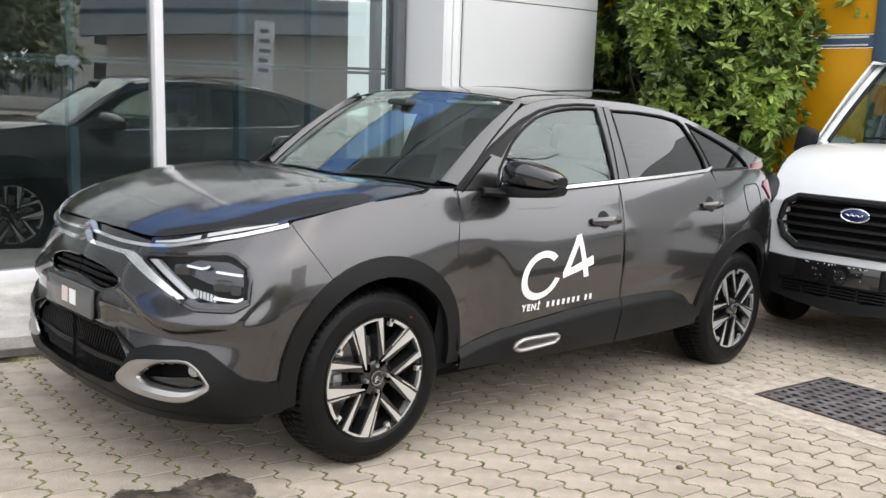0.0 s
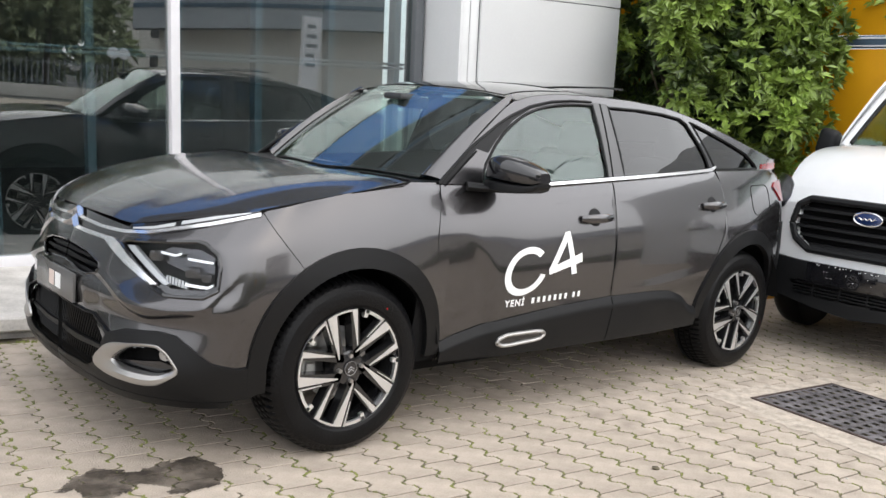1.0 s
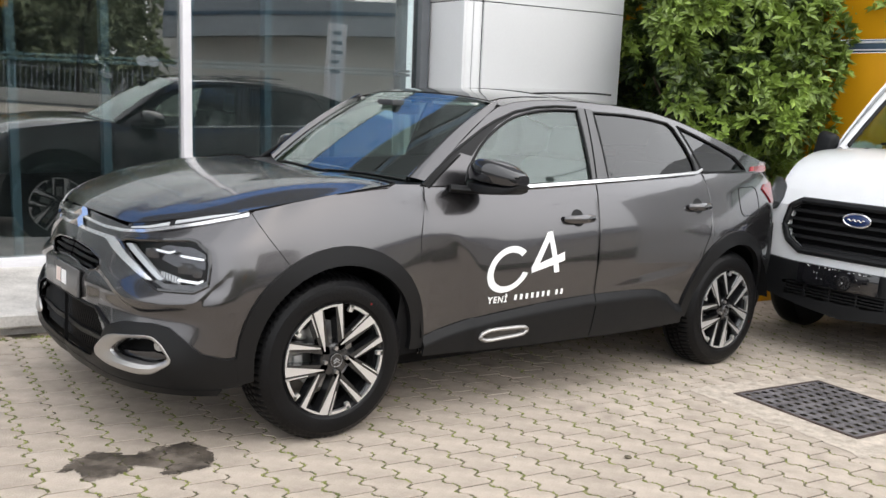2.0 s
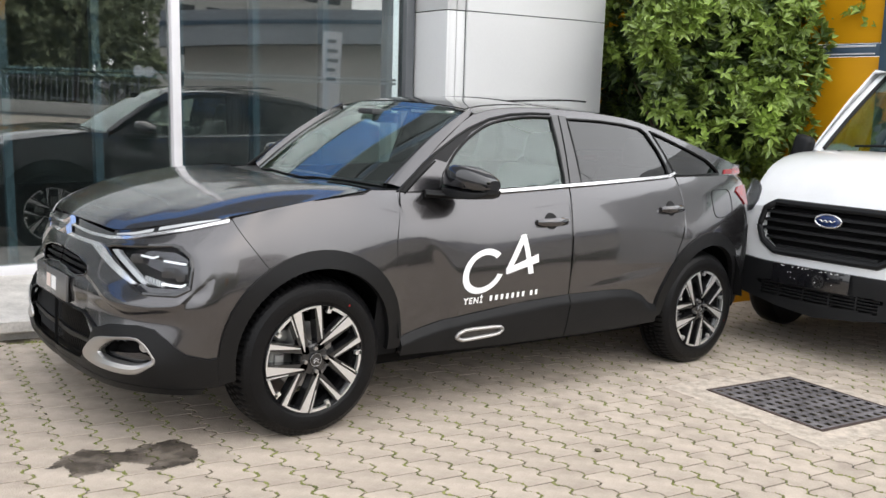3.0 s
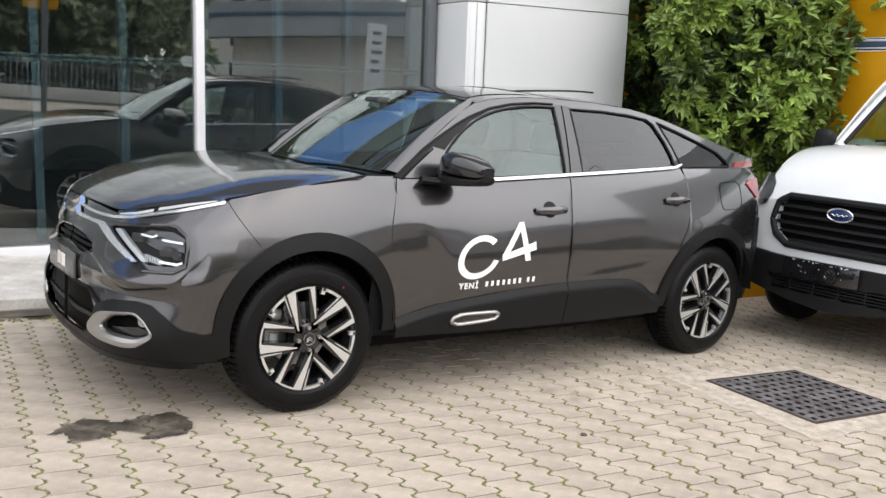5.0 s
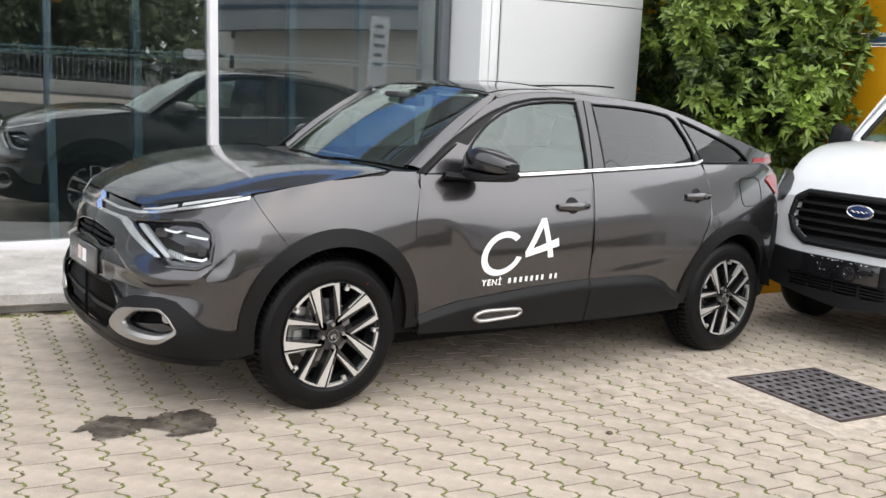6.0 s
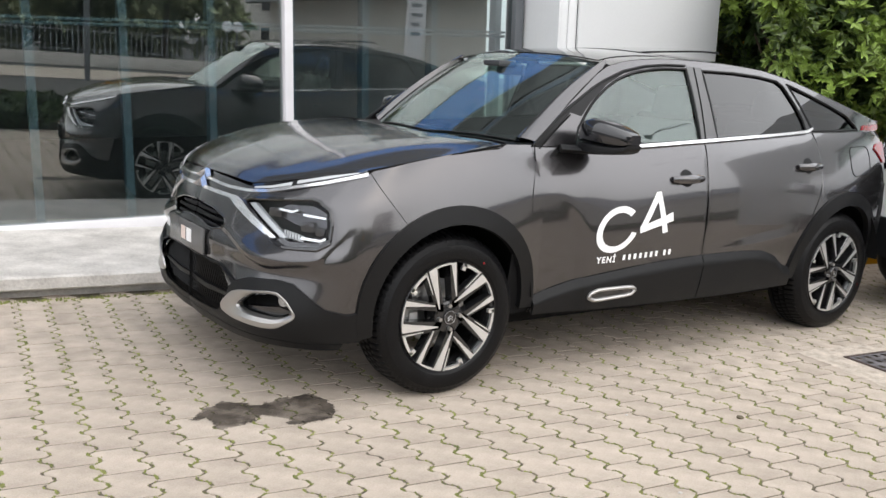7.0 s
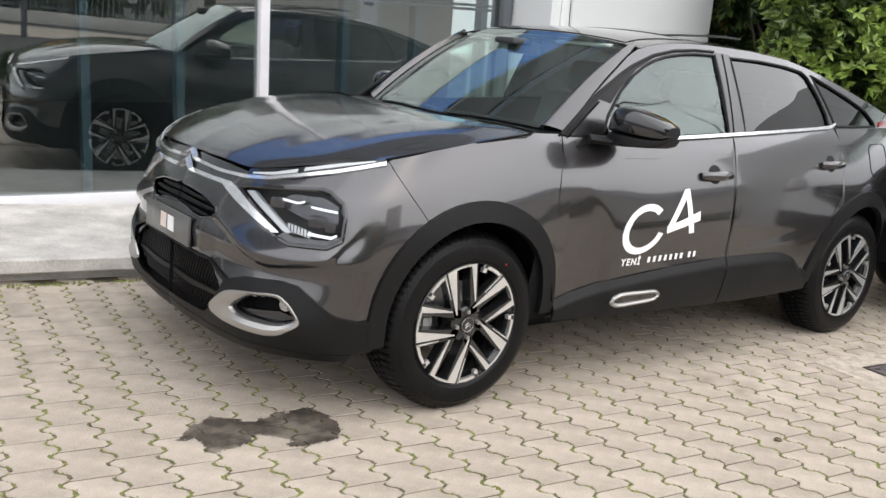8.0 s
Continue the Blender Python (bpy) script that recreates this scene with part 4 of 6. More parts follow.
# windscreen, scuttle, wipers
base_s = [(0.0, 0.26, 0.0, 1.035), (0.5, 0.352, 0.38, 1.035), (0.8, 0.446, 0.60, 1.035), (1.0, 0.505, 0.715, 1.040)]
top_s = [(0.0, 0.905, 0.0, 1.445), (0.5, 0.930, 0.33, 1.438), (0.8, 0.962, 0.50, 1.420), (1.0, 0.985, 0.592, 1.402)]


def shield_pt(s, r, off=0.0):
    p = edge(base_s, s).lerp(edge(top_s, s), r)
    p += Vector((-0.5, 0, 0.85)) * (0.022 * math.sin(math.pi * r) + off)
    return p


shield = part("windscreen", sheet(lambda s, r: shield_pt(s, r), list(np.linspace(1, -1, 33)), list(np.linspace(0, 1, 17))), GLASS_SHIELD, car, "raked windscreen mirroring the sky and facade", 60)
shield.visible_shadow = False
pillar_in = interp([(0.0, 0.825), (0.25, 0.865), (0.5, 0.895), (0.75, 0.935), (1.0, 0.985)])
pair("windscreen_pillar", lambda: sheet(lambda u, r: shield_pt(-lerp(pillar_in(r), 1.0, u), r, 0.003 + 0.026 * math.sin(math.pi / 2 * min(1.0, u / 0.2)) * (1 - u * u)), list(np.linspace(1, 0, 13)), list(np.linspace(0, 1, 25)), 0.004), PAINT, "grey windscreen pillar", sharp=50)
part("scuttle", sheet(lambda s, r: edge(rear_s, s * 0.97).lerp(edge(base_s, s), r) + Vector((-0.02 * (1 - r), 0, -0.022 * (1 - r) + 0.002)), list(np.linspace(1, -1, 33)), list(np.linspace(0, 1.05, 7)), 0.004), CLAD, car)
frit = bmesh.new()
for s0, s1 in ((1.0, 0.982), (-0.982, -1.0)):
    sheet(lambda s, r: shield_pt(s, r, -0.002), list(np.linspace(s0, s1, 3)), list(np.linspace(0, 1, 17)), bm=frit)
for r0, r1 in ((0.0, 0.07), (0.95, 1.0)):
    sheet(lambda s, r: shield_pt(s, r, -0.0025), list(np.linspace(1, -1, 25)), list(np.linspace(r0, r1, 3)), bm=frit)
part("screen_border", frit, DARK, car)
for s0, s1 in ((0.55, -0.25), (-0.1, -0.85)):
    w = bmesh.new()
    tube([shield_pt(lerp(s0, s1, k / 6), 0.010 + 0.025 * math.sin(math.pi * k / 6), 0.005) for k in range(7)], 0.0048, 6, w, squash=0.7)
    part("wiper", w, CLAD, car, "black windscreen wiper")

# glasshouse sides
win_top = np.linspace(0.705, 1.492, 26)
win_f = [(0.672, 1.036)] + [(float(x), float(z)) for x, z in zip(win_top, pchip([0.705, 0.80, 0.92, 1.05, 1.2, 1.35, 1.492], [1.11, 1.215, 1.30, 1.358, 1.392, 1.408, 1.412], win_top))] + [(1.482, 1.25), (1.470, 1.072), (1.1, 1.050)]
win_r = [(1.592, 1.080), (1.600, 1.25), (1.607, 1.410), (1.85, 1.411), (2.05, 1.402), (2.20, 1.385), (2.245, 1.36), (2.31, 1.26), (2.345, 1.18), (2.352, 1.124), (2.2, 1.114), (1.9, 1.098)]
win_q = [(2.415, 1.130), (2.36, 1.25), (2.29, 1.372), (2.45, 1.328), (2.65, 1.268), (2.80, 1.218), (2.885, 1.165), (2.91, 1.140)]
sail = [(0.492, 1.034), (0.568, 1.094), (0.668, 1.168), (0.70, 1.115), (0.668, 1.034)]
top_line = [(x, rail_z(x)) for x in (0.46, 0.54, 0.62, 0.71, 0.80, 0.88, 0.95, 1.02, 1.1, 1.2, 1.3, 1.5, 1.8, 2.0, 2.1, 2.2, 2.3, 2.4, 2.5, 2.6, 2.7, 2.8, 2.9, 3.0, 3.1, 3.2, 3.25)]
frame_poly = top_line + [(3.27, 1.136), (2.93, 1.131), (2.4, 1.121), (2.2, 1.106), (1.9, 1.089), (1.5, 1.066), (0.85, 1.030)]
pair("roof_side", lambda: patch(green, frame_poly, 0, 0.008, 150, 46, [win_f, win_r, win_q]), PAINT, "body-coloured pillar and roof edge", sharp=50)
for poly, m_, nm in ((win_f, GLASS_CLEAR, "front_window"), (win_r, GLASS_DARK, "rear_window"), (win_q, GLASS_DARK, "quarter_window")):
    for ob in pair(nm, lambda: patch(green, shrink(poly, 1.02), -0.006, 0.0, 30, 10), m_, "greenish door glass" if m_ is GLASS_CLEAR else "dark privacy glass"):
        ob.visible_shadow = m_ is GLASS_DARK
    pair("window_seal", lambda: tube([Vector(green(u, v)) + Vector((0, -0.001, 0)) for u, v in [(lerp(a, c, k / 4), lerp(b, d, k / 4)) for (a, b), (c, d) in zip(poly, poly[1:] + poly[:1]) for k in range(4)]], 0.0068, 6, closed=True), CLAD)
pillar = [(1.470, 1.070), (1.488, 1.41), (1.49, 1.425), (1.612, 1.422), (1.607, 1.41), (1.592, 1.076)]
pair("centre_pillar", lambda: patch(green, pillar, 0.003, 0.006, 8, 12), PILLAR, "satin black centre pillar")
pair("pillar_gap", lambda: tube([Vector(green(1.503 + 0.006 * k, 1.070 + 0.353 * k / 8)) + Vector((0, -0.004, 0)) for k in range(9)], 0.004, 5), DARK)
pair("sail_panel", lambda: patch(green, sail, 0.003, 0.006, 10, 6), PAINT)
# black surround of the front door glass along the windscreen pillar
door_top = [(0.446, 1.036), (0.56, 1.124), (0.605, 1.160), (0.684, 1.211), (0.825, 1.291), (0.91, 1.331), (1.05, 1.381), (1.20, 1.411), (1.35, 1.425), (1.49, 1.428)]
door_low = [(0.486, 1.030), (0.568, 1.096), (0.67, 1.172), (0.735, 1.168), (0.80, 1.228), (0.92, 1.313), (1.05, 1.370), (1.20, 1.402), (1.35, 1.417), (1.49, 1.421)]
pair("door_surround", lambda: patch(green, door_top + door_low[:2:-1] + [(0.675, 1.182), (0.568, 1.098), (0.486, 1.032)], 0.002, 0.006, 90, 34), CLAD, "matte black surround of the door glass")
pair("door_seal", lambda: tube([Vector(green(x, z)) + Vector((-0.001, -0.003, 0.001)) for x, z in door_top], 0.0062, 6), CLAD)
pair("sail_gap", lambda: tube([Vector(green(x, z)) + Vector((0, -0.004, 0)) for x, z in door_low[:3]], 0.0035, 6), DARK)
pair("rear_pillar_trim", lambda: patch(green, [(2.352, 1.122), (2.345, 1.18), (2.31, 1.26), (2.245, 1.36), (2.29, 1.372), (2.36, 1.25), (2.415, 1.130)], 0.002, 0.006, 10, 10), GLOSSBLK)
chrome_line = [(0.66, 1.019), (0.9, 1.024), (1.22, 1.044), (1.5, 1.062), (1.9, 1.087), (2.2, 1.106), (2.36, 1.117), (2.415, 1.136), (2.415, 1.148), (2.35, 1.131), (2.2, 1.119), (1.9, 1.100), (1.5, 1.075), (1.22, 1.057), (0.9, 1.037), (0.66, 1.032)]
pair("belt_trim", lambda: patch(green, chrome_line, 0.010, 0.012, 50, 2), BRIGHT, "bright chrome window-line trim")

# roof
def roof_pt(s, x):
    z, y = rail_z(x), green_y(x, rail_z(x)) + 0.002
    front = max(0.0, 1.0 - (x - 0.905) / 0.35)
    crown = 0.040 * (1 - front ** 2 * 0.3)
    xx = x - (0.075 * (1 - abs(s) ** 2) * front if x < 1.26 else 0)
    lift = 0.028 * (1 - abs(s) ** 6) * front
    return (xx, y * s, z + crown * (1 - abs(s) ** 2.2) + lift * 0.4)


part("roof", sheet(roof_pt, list(np.linspace(1, -1, 41)), [0.975, 1.0, 1.05, 1.1, 1.2, 1.3, 1.45, 1.6, 1.8, 2.0, 2.15, 2.3, 2.4, 2.5, 2.6, 2.7, 2.8, 2.9, 3.0, 3.1, 3.2, 3.25], 0.006), PAINT, car, "grey roof", 50)
part("front_roof_panel", sheet(lambda s, x: Vector(roof_pt(s, x)) + Vector((0, 0, 0.003)), list(np.linspace(0.86, -0.86, 25)), list(np.linspace(0.99, 1.42, 12))), GLOSSBLK, car, "black glass roof panel")
sun_bm = sheet(lambda s, x: Vector(roof_pt(s, x)) + Vector((0, 0, 0.006 + 0.048 * (x - 1.40) / 0.62)), list(np.linspace(0.62, -0.62, 17)), list(np.linspace(1.40, 2.02, 10)), 0.010)
part("sunroof", sun_bm, GLOSSBLK, car, "black glass sunroof tilted open at its rear edge")

# tail
def tail_pt(s, z):
    y0 = side_y(3.285, min(z, 1.11)) if z < 1.12 else green_y(3.25, 1.186)
    lean = 0.10 * max(0, (0.98 - z)) if z < 0.98 else -0.12 * (z - 0.98)
    return (3.285 + (0.12 + lean) * (1 - abs(s) ** 3) + (0.0 if z < 1.1 else -0.03 * abs(s) ** 3), y0 * s, z)


part("tailgate", sheet(tail_pt, list(np.linspace(-1, 1, 25)), list(np.linspace(0.62, 1.185, 14)), 0.006), PAINT, car, "", 50)
part("rear_bumper", sheet(lambda s, z: Vector(tail_pt(s, z)) + Vector((0.03 * (1 - abs(s) ** 4), 0, 0)), list(np.linspace(-1, 1, 25)), list(np.linspace(0.27, 0.64, 10)), 0.008), CLAD, car, "matte black rear bumper")
part("spoiler", sheet(lambda s, r: (3.13 + 0.20 * r - 0.05 * abs(s) ** 3, 0.60 * s, 1.206 - 0.012 * r + 0.02 * (1 - s * s)), list(np.linspace(1, -1, 21)), list(np.linspace(0, 1, 6)), 0.022), PAINT, car, "rear spoiler lip")
pair("rear_corner_cladding", lambda: patch(side, [(3.08, 0.30), (3.10, 0.50), (3.05, 0.62), (3.16, 0.60), (3.20, 0.80), (3.288, 0.82), (3.29, 0.5), (3.26, 0.31)], 0.006, 0.01, 16, 10), CLAD)
pair("tail_lamp", lambda: patch(side, [(3.07, 1.035), (3.12, 1.062), (3.287, 1.07), (3.289, 0.945), (3.21, 0.948)], 0.008, 0.02, 14, 6), REDLAMP, "red tail lamp")
pair("upper_tail_lamp", lambda: patch(green, [(2.97, 1.138), (2.99, 1.165), (3.24, 1.176), (3.27, 1.14)], 0.008, 0.02, 14, 4), REDLAMP, "red upper tail lamp strip")
pair("fuel_flap", lambda: tube([Vector(side(x, z)) + Vector((0, -0.0005, 0)) for x, z in ((2.735, 0.99), (2.74, 1.025), (2.765, 1.045), (2.94, 1.05), (2.975, 1.035), (2.985, 1.0), (2.98, 0.93), (2.965, 0.90), (2.94, 0.888), (2.765, 0.885), (2.74, 0.90), (2.732, 0.93))], 0.0026, 5, closed=True), DARK)

# handles
def handle(x0, x1, z, m_):
    pts = [(x0, 0.004), (x0 + 0.02, 0.022), (lerp(x0, x1, 0.5), 0.034), (x1 - 0.02, 0.024), (x1, 0.006)]
    return tube([Vector(side(x, z + 0.006 * (x - x0) / (x1 - x0))) + Vector((0, -o, 0)) for x, o in pts], [0.013, 0.018, 0.020, 0.018, 0.014], 10, squash=1.1)


for doors, x0, x1, z in ((front_door, 1.225, 1.418, 0.893), (rear_door, 2.205, 2.393, 0.944)):
    for ob, flip in zip(doors, (False, True)):
        # no hollow here: the cup's shadow is painted as a flat black disc
        cup = [(lerp(x0, x1, 0.48) + 0.044 * math.cos(radians(a)), z + 0.004 + 0.041 * math.sin(radians(a))) for a in range(0, 360, 24)]
        part("handle_cup", patch(side, cup, 0.0015, 0.003, 12, 6), CLAD, ob, "flat black disc standing for the shaded cup behind the handle", flip=flip)
        part("door_handle", handle(x0, x1, z, PAINT), PAINT, ob, "", flip=flip)

# door mirrors
MIRROR = ((-0.785, 0.69, 0.75, 1.05, 1.090), (-0.80, 0.655, 0.765, 1.035, 1.132), (-0.83, 0.636, 0.78, 1.025, 1.160), (-0.87, 0.632, 0.79, 1.020, 1.170), (-0.92, 0.642, 0.797, 1.018, 1.164), (-0.96, 0.658, 0.80, 1.019, 1.152), (-1.0, 0.680, 0.80, 1.024, 1.137), (-1.03, 0.704, 0.797, 1.034, 1.122), (-1.046, 0.725, 0.79, 1.052, 1.110))


def mirror_shell(low=0.30, high=1.0, swell=0.0, round_top=0.62):
    """A wedge-shaped housing between two shares of its height: arched on top, flat below, drawn out to a point."""
    bm = bmesh.new()
    rows = []
    for y, x0, x1, z0, z1 in MIRROR:
        z0, z1 = lerp(z0, z1, low), lerp(z0, z1, high)
        cx, cz, a, b = (x0 + x1) / 2, (z0 + z1) / 2, (x1 - x0) / 2 + swell, (z1 - z0) / 2
        row = []
        for k in range(28):
            t = math.tau * k / 28
            c, s_ = math.cos(t), math.sin(t)
            e = round_top if s_ > 0 else 0.22
            row.append(bm.verts.new((cx + a * math.copysign(abs(c) ** 0.5, c), y, cz + b * math.copysign(abs(s_) ** e, s_))))
        rows.append(row)
    for p, q in zip(rows, rows[1:]):
        for k in range(28):
            bm.faces.new((p[k], p[(k + 1) % 28], q[(k + 1) % 28], q[k]))
    bm.faces.new(rows[0])
    bm.faces.new(rows[-1][::-1])
    bmesh.ops.recalc_face_normals(bm, faces=bm.faces)
    return bm


mirrors = pair("door_mirror", mirror_shell, GLOSSBLK, "glossy black door mirror")
for ob, flip in zip(mirrors, (False, True)):
    arm = tube([(0.585, -0.765, 1.028), (0.64, -0.80, 1.026), (0.70, -0.86, 1.026), (0.735, -0.95, 1.030)], [0.050, 0.048, 0.045, 0.035], 10, squash=0.36)
    part("mirror_arm", arm, CLAD, ob, "matte black mirror arm", flip=flip)
    part("mirror_base", mirror_shell(0.0, 0.285, 0.003, 0.3), CLAD, ob, "matte black lower mirror trim", flip=flip)
    part("mirror_glass", disc((0.795, -0.90, 1.102), 0.040, 0.006, (1, 0.12, 0), 24), BRIGHT, ob, "mirror glass", flip=flip)

# lettering on the door
def big_c():
    bm = bmesh.new()
    cx, cz, rx, rz = 0.878, 0.669, 0.119, 0.1065
    rows = []
    for k in range(37):
        a = radians(49 + 301 * k / 36)
        row = []
        for j in range(4):
            q = 1 - 0.275 * j / 3
            x, z = cx + rx * q * math.cos(a) + 0.28 * rz * q * math.sin(a), cz + rz * q * math.sin(a)
            row.append(bm.verts.new(Vector(side(x, z)) + Vector((0, -0.0025, 0))))
        rows.append(row)
    for a, b in zip(rows, rows[1:]):
        for j in range(3):
            bm.faces.new((a[j], b[j], b[j + 1], a[j + 1]))
    bmesh.ops.recalc_face_normals(bm, faces=bm.faces)
    return bm


lettering = front_door[0]
part("white_letter", big_c(), STICKER, lettering, "large white round letter shape on the door")
four = bmesh.new()
for poly in ([(1.155, 0.643), (1.189, 0.647), (1.1418, 0.839), (1.1116, 0.836)], [(1.0122, 0.648), (1.2218, 0.700), (1.219, 0.741), (1.009, 0.677)], [(1.008, 0.672), (1.052, 0.684), (1.125, 0.800), (1.1116, 0.836)]):
    q = [Vector(side(x, z)) + Vector((0, -0.0025 - 0.0002 * len(four.verts), 0)) for x, z in poly]
    four.faces.new([four.verts.new(p) for p in q])
bmesh.ops.subdivide_edges(four, edges=four.edges[:], cuts=6, use_grid_fill=True)
for v in four.verts:
    v.co.y = -side_y(v.co.x, v.co.z) - 0.0027
bmesh.ops.recalc_face_normals(four, faces=four.faces)
part("white_figure", four, STICKER, lettering, "large white four-shaped figure on the door")


def door_text(body, x, z, size, width=None):
    cu = bpy.data.curves.new("t", "FONT")
    cu.body, cu.size, cu.space_character = body, size, 1.25
    cu.offset = 0.0016
    tmp = new("t", cu)
    bpy.context.view_layer.update()
    me = bpy.data.meshes.new_from_object(tmp.evaluated_get(bpy.context.evaluated_depsgraph_get()))
    bpy.data.objects.remove(tmp)
    bm = bmesh.new()
    bm.from_mesh(me)
    bpy.data.meshes.remove(me)
    for v in bm.verts:
        px, pz = x + v.co.x, z + v.co.y + v.co.x * 0.020
        v.co = Vector(side(px, pz)) + Vector((0, -0.0026, 0))
    return bm


part("small_lettering", door_text("YENİ", 0.773, 0.5155, 0.041), STICKER, lettering, "small white word reading YENİ")
for k in range(9):
    x = 0.925 + 0.0335 * k + (0.02 if k > 6 else 0)
    zb = 0.5165 + (x - 0.775) * 0.045
    bar = bmesh.new()
    bar.faces.new([bar.verts.new(Vector(side(x + a, zb + b)) + Vector((0, -0.0026, 0))) for a, b in ((0, 0), (0.016, 0), (0.016, 0.026), (0, 0.026))])
    bmesh.ops.recalc_face_normals(bar, faces=bar.faces)
    part("white_bar", bar, STICKER, lettering)

# underbody, wheel wells, cabin tub
part("underbody", box(-0.55, 3.2, -0.62, 0.62, 0.19, 0.34, 0.04), DARK, car)
part("floor_tub", box(0.35, 3.1, -0.78, 0.78, 0.30, 0.42, 0.02), DARK, car)
for cx in (0.0, WB):
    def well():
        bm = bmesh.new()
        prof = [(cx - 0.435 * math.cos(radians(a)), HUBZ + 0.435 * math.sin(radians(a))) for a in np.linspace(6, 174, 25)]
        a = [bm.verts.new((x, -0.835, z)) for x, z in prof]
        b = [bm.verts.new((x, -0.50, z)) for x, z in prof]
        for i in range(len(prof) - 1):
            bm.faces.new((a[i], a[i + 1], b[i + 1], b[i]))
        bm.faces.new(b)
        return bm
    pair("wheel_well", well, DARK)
part("engine_bay_block", box(-0.66, 0.34, -0.48, 0.48, 0.30, 0.86, 0.05), DARK, car)
part("boot_block", box(2.62, 3.22, -0.5, 0.5, 0.30, 0.95, 0.05), DARK, car)

# cabin
part("dashboard", sheet(lambda s, r: (0.30 + 0.55 * r + 0.05 * s * s, 0.70 * s, 1.03 - 0.03 * r + (0.02 * math.sin(3 * r))), list(np.linspace(1, -1, 13)), list(np.linspace(0, 1, 8)), 0.16), DASH, car, "dark dashboard")


def seat():
    bm = box(-0.25, 0.25, -0.25, 0.25, 0.42, 0.60, 0.06, 3)
    back = box(-0.08, 0.08, -0.24, 0.24, 0, 0.62, 0.06, 3)
    bmesh.ops.transform(back, matrix=Matrix.Translation((0.24, 0, 0.56)) @ Matrix.Rotation(radians(20), 4, "Y"), verts=back.verts)
    return merge(bm, back)


for x, y in ((1.22, -0.37), (1.22, 0.37), (2.05, -0.38), (2.05, 0.38)):
    b = seat()
    bmesh.ops.transform(b, matrix=Matrix.Translation((x, y, 0)), verts=b.verts)
    s_ob = part("seat", b, SEAT, car, "grey cloth seat")
    h = box(-0.05, 0.05, -0.13, 0.13, 0, 0.18, 0.045, 3)
    bmesh.ops.transform(h, matrix=Matrix.Translation((x + 0.475, y, 1.155)) @ Matrix.Rotation(radians(14), 4, "Y"), verts=h.verts)
    part("headrest", h, SEAT, s_ob)
wheel_ring = tube([(0.98 + 0.06 * math.sin(a), -0.37 + 0.175 * math.cos(a), 0.93 + 0.165 * math.sin(a)) for a in np.linspace(0, math.tau, 28, endpoint=False)], 0.014, 8, closed=True)
tube([(0.92, -0.37, 0.92), (0.78, -0.37, 0.86)], 0.035, 8, wheel_ring)
part("steering_wheel", wheel_ring, DASH, car, "black steering wheel")
part("headliner", sheet(lambda s, x: Vector(roof_pt(s * 0.97, x)) + Vector((0, 0, -0.035)), list(np.linspace(-1, 1, 15)), list(np.linspace(1.02, 3.0, 12))), LINER, car)
part("rear_view_mirror", box(0.86, 0.89, -0.11, 0.11, 1.33, 1.385, 0.012), DASH, car, "black rear-view mirror")
part("sensor_housing", box(0.74, 0.86, -0.07, 0.07, 1.37, 1.40, 0.012), DASH, car)
part("sun_visor", box(0.92, 1.03, -0.50, -0.16, 1.395, 1.41, 0.006), LINER, car)
part("sun_visor", box(0.92, 1.03, 0.16, 0.50, 1.395, 1.41, 0.006), LINER, car)


# wheels
def prism(bm, ring, y0, y1):
    """A flat piece between two depths, out of a ring of (x, z) points."""
    a = [bm.verts.new((x, y0, z)) for x, z in ring]
    b = [bm.verts.new((x, y1, z)) for x, z in ring]
    bm.faces.new(a)
    bm.faces.new(b[::-1])
    for i in range(len(ring)):
        j = (i + 1) % len(ring)
        bm.faces.new((a[i], a[j], b[j], b[i]))
    return bm


def arc(r, a0, a1, n=8):
    return [(r * math.cos(radians(a)), r * math.sin(radians(a))) for a in np.linspace(a0, a1, n)]


def bar(x0, z0, w0, x1, z1, w1):
    """Outline of a tapered bar between two points."""
    d = math.hypot(x1 - x0, z1 - z0)
    nx, nz = -(z1 - z0) / d / 2, (x1 - x0) / d / 2
    return [(x0 - nx * w0, z0 - nz * w0), (x1 - nx * w1, z1 - nz * w1), (x1 + nx * w1, z1 + nz * w1), (x0 + nx * w0, z0 + nz * w0)]


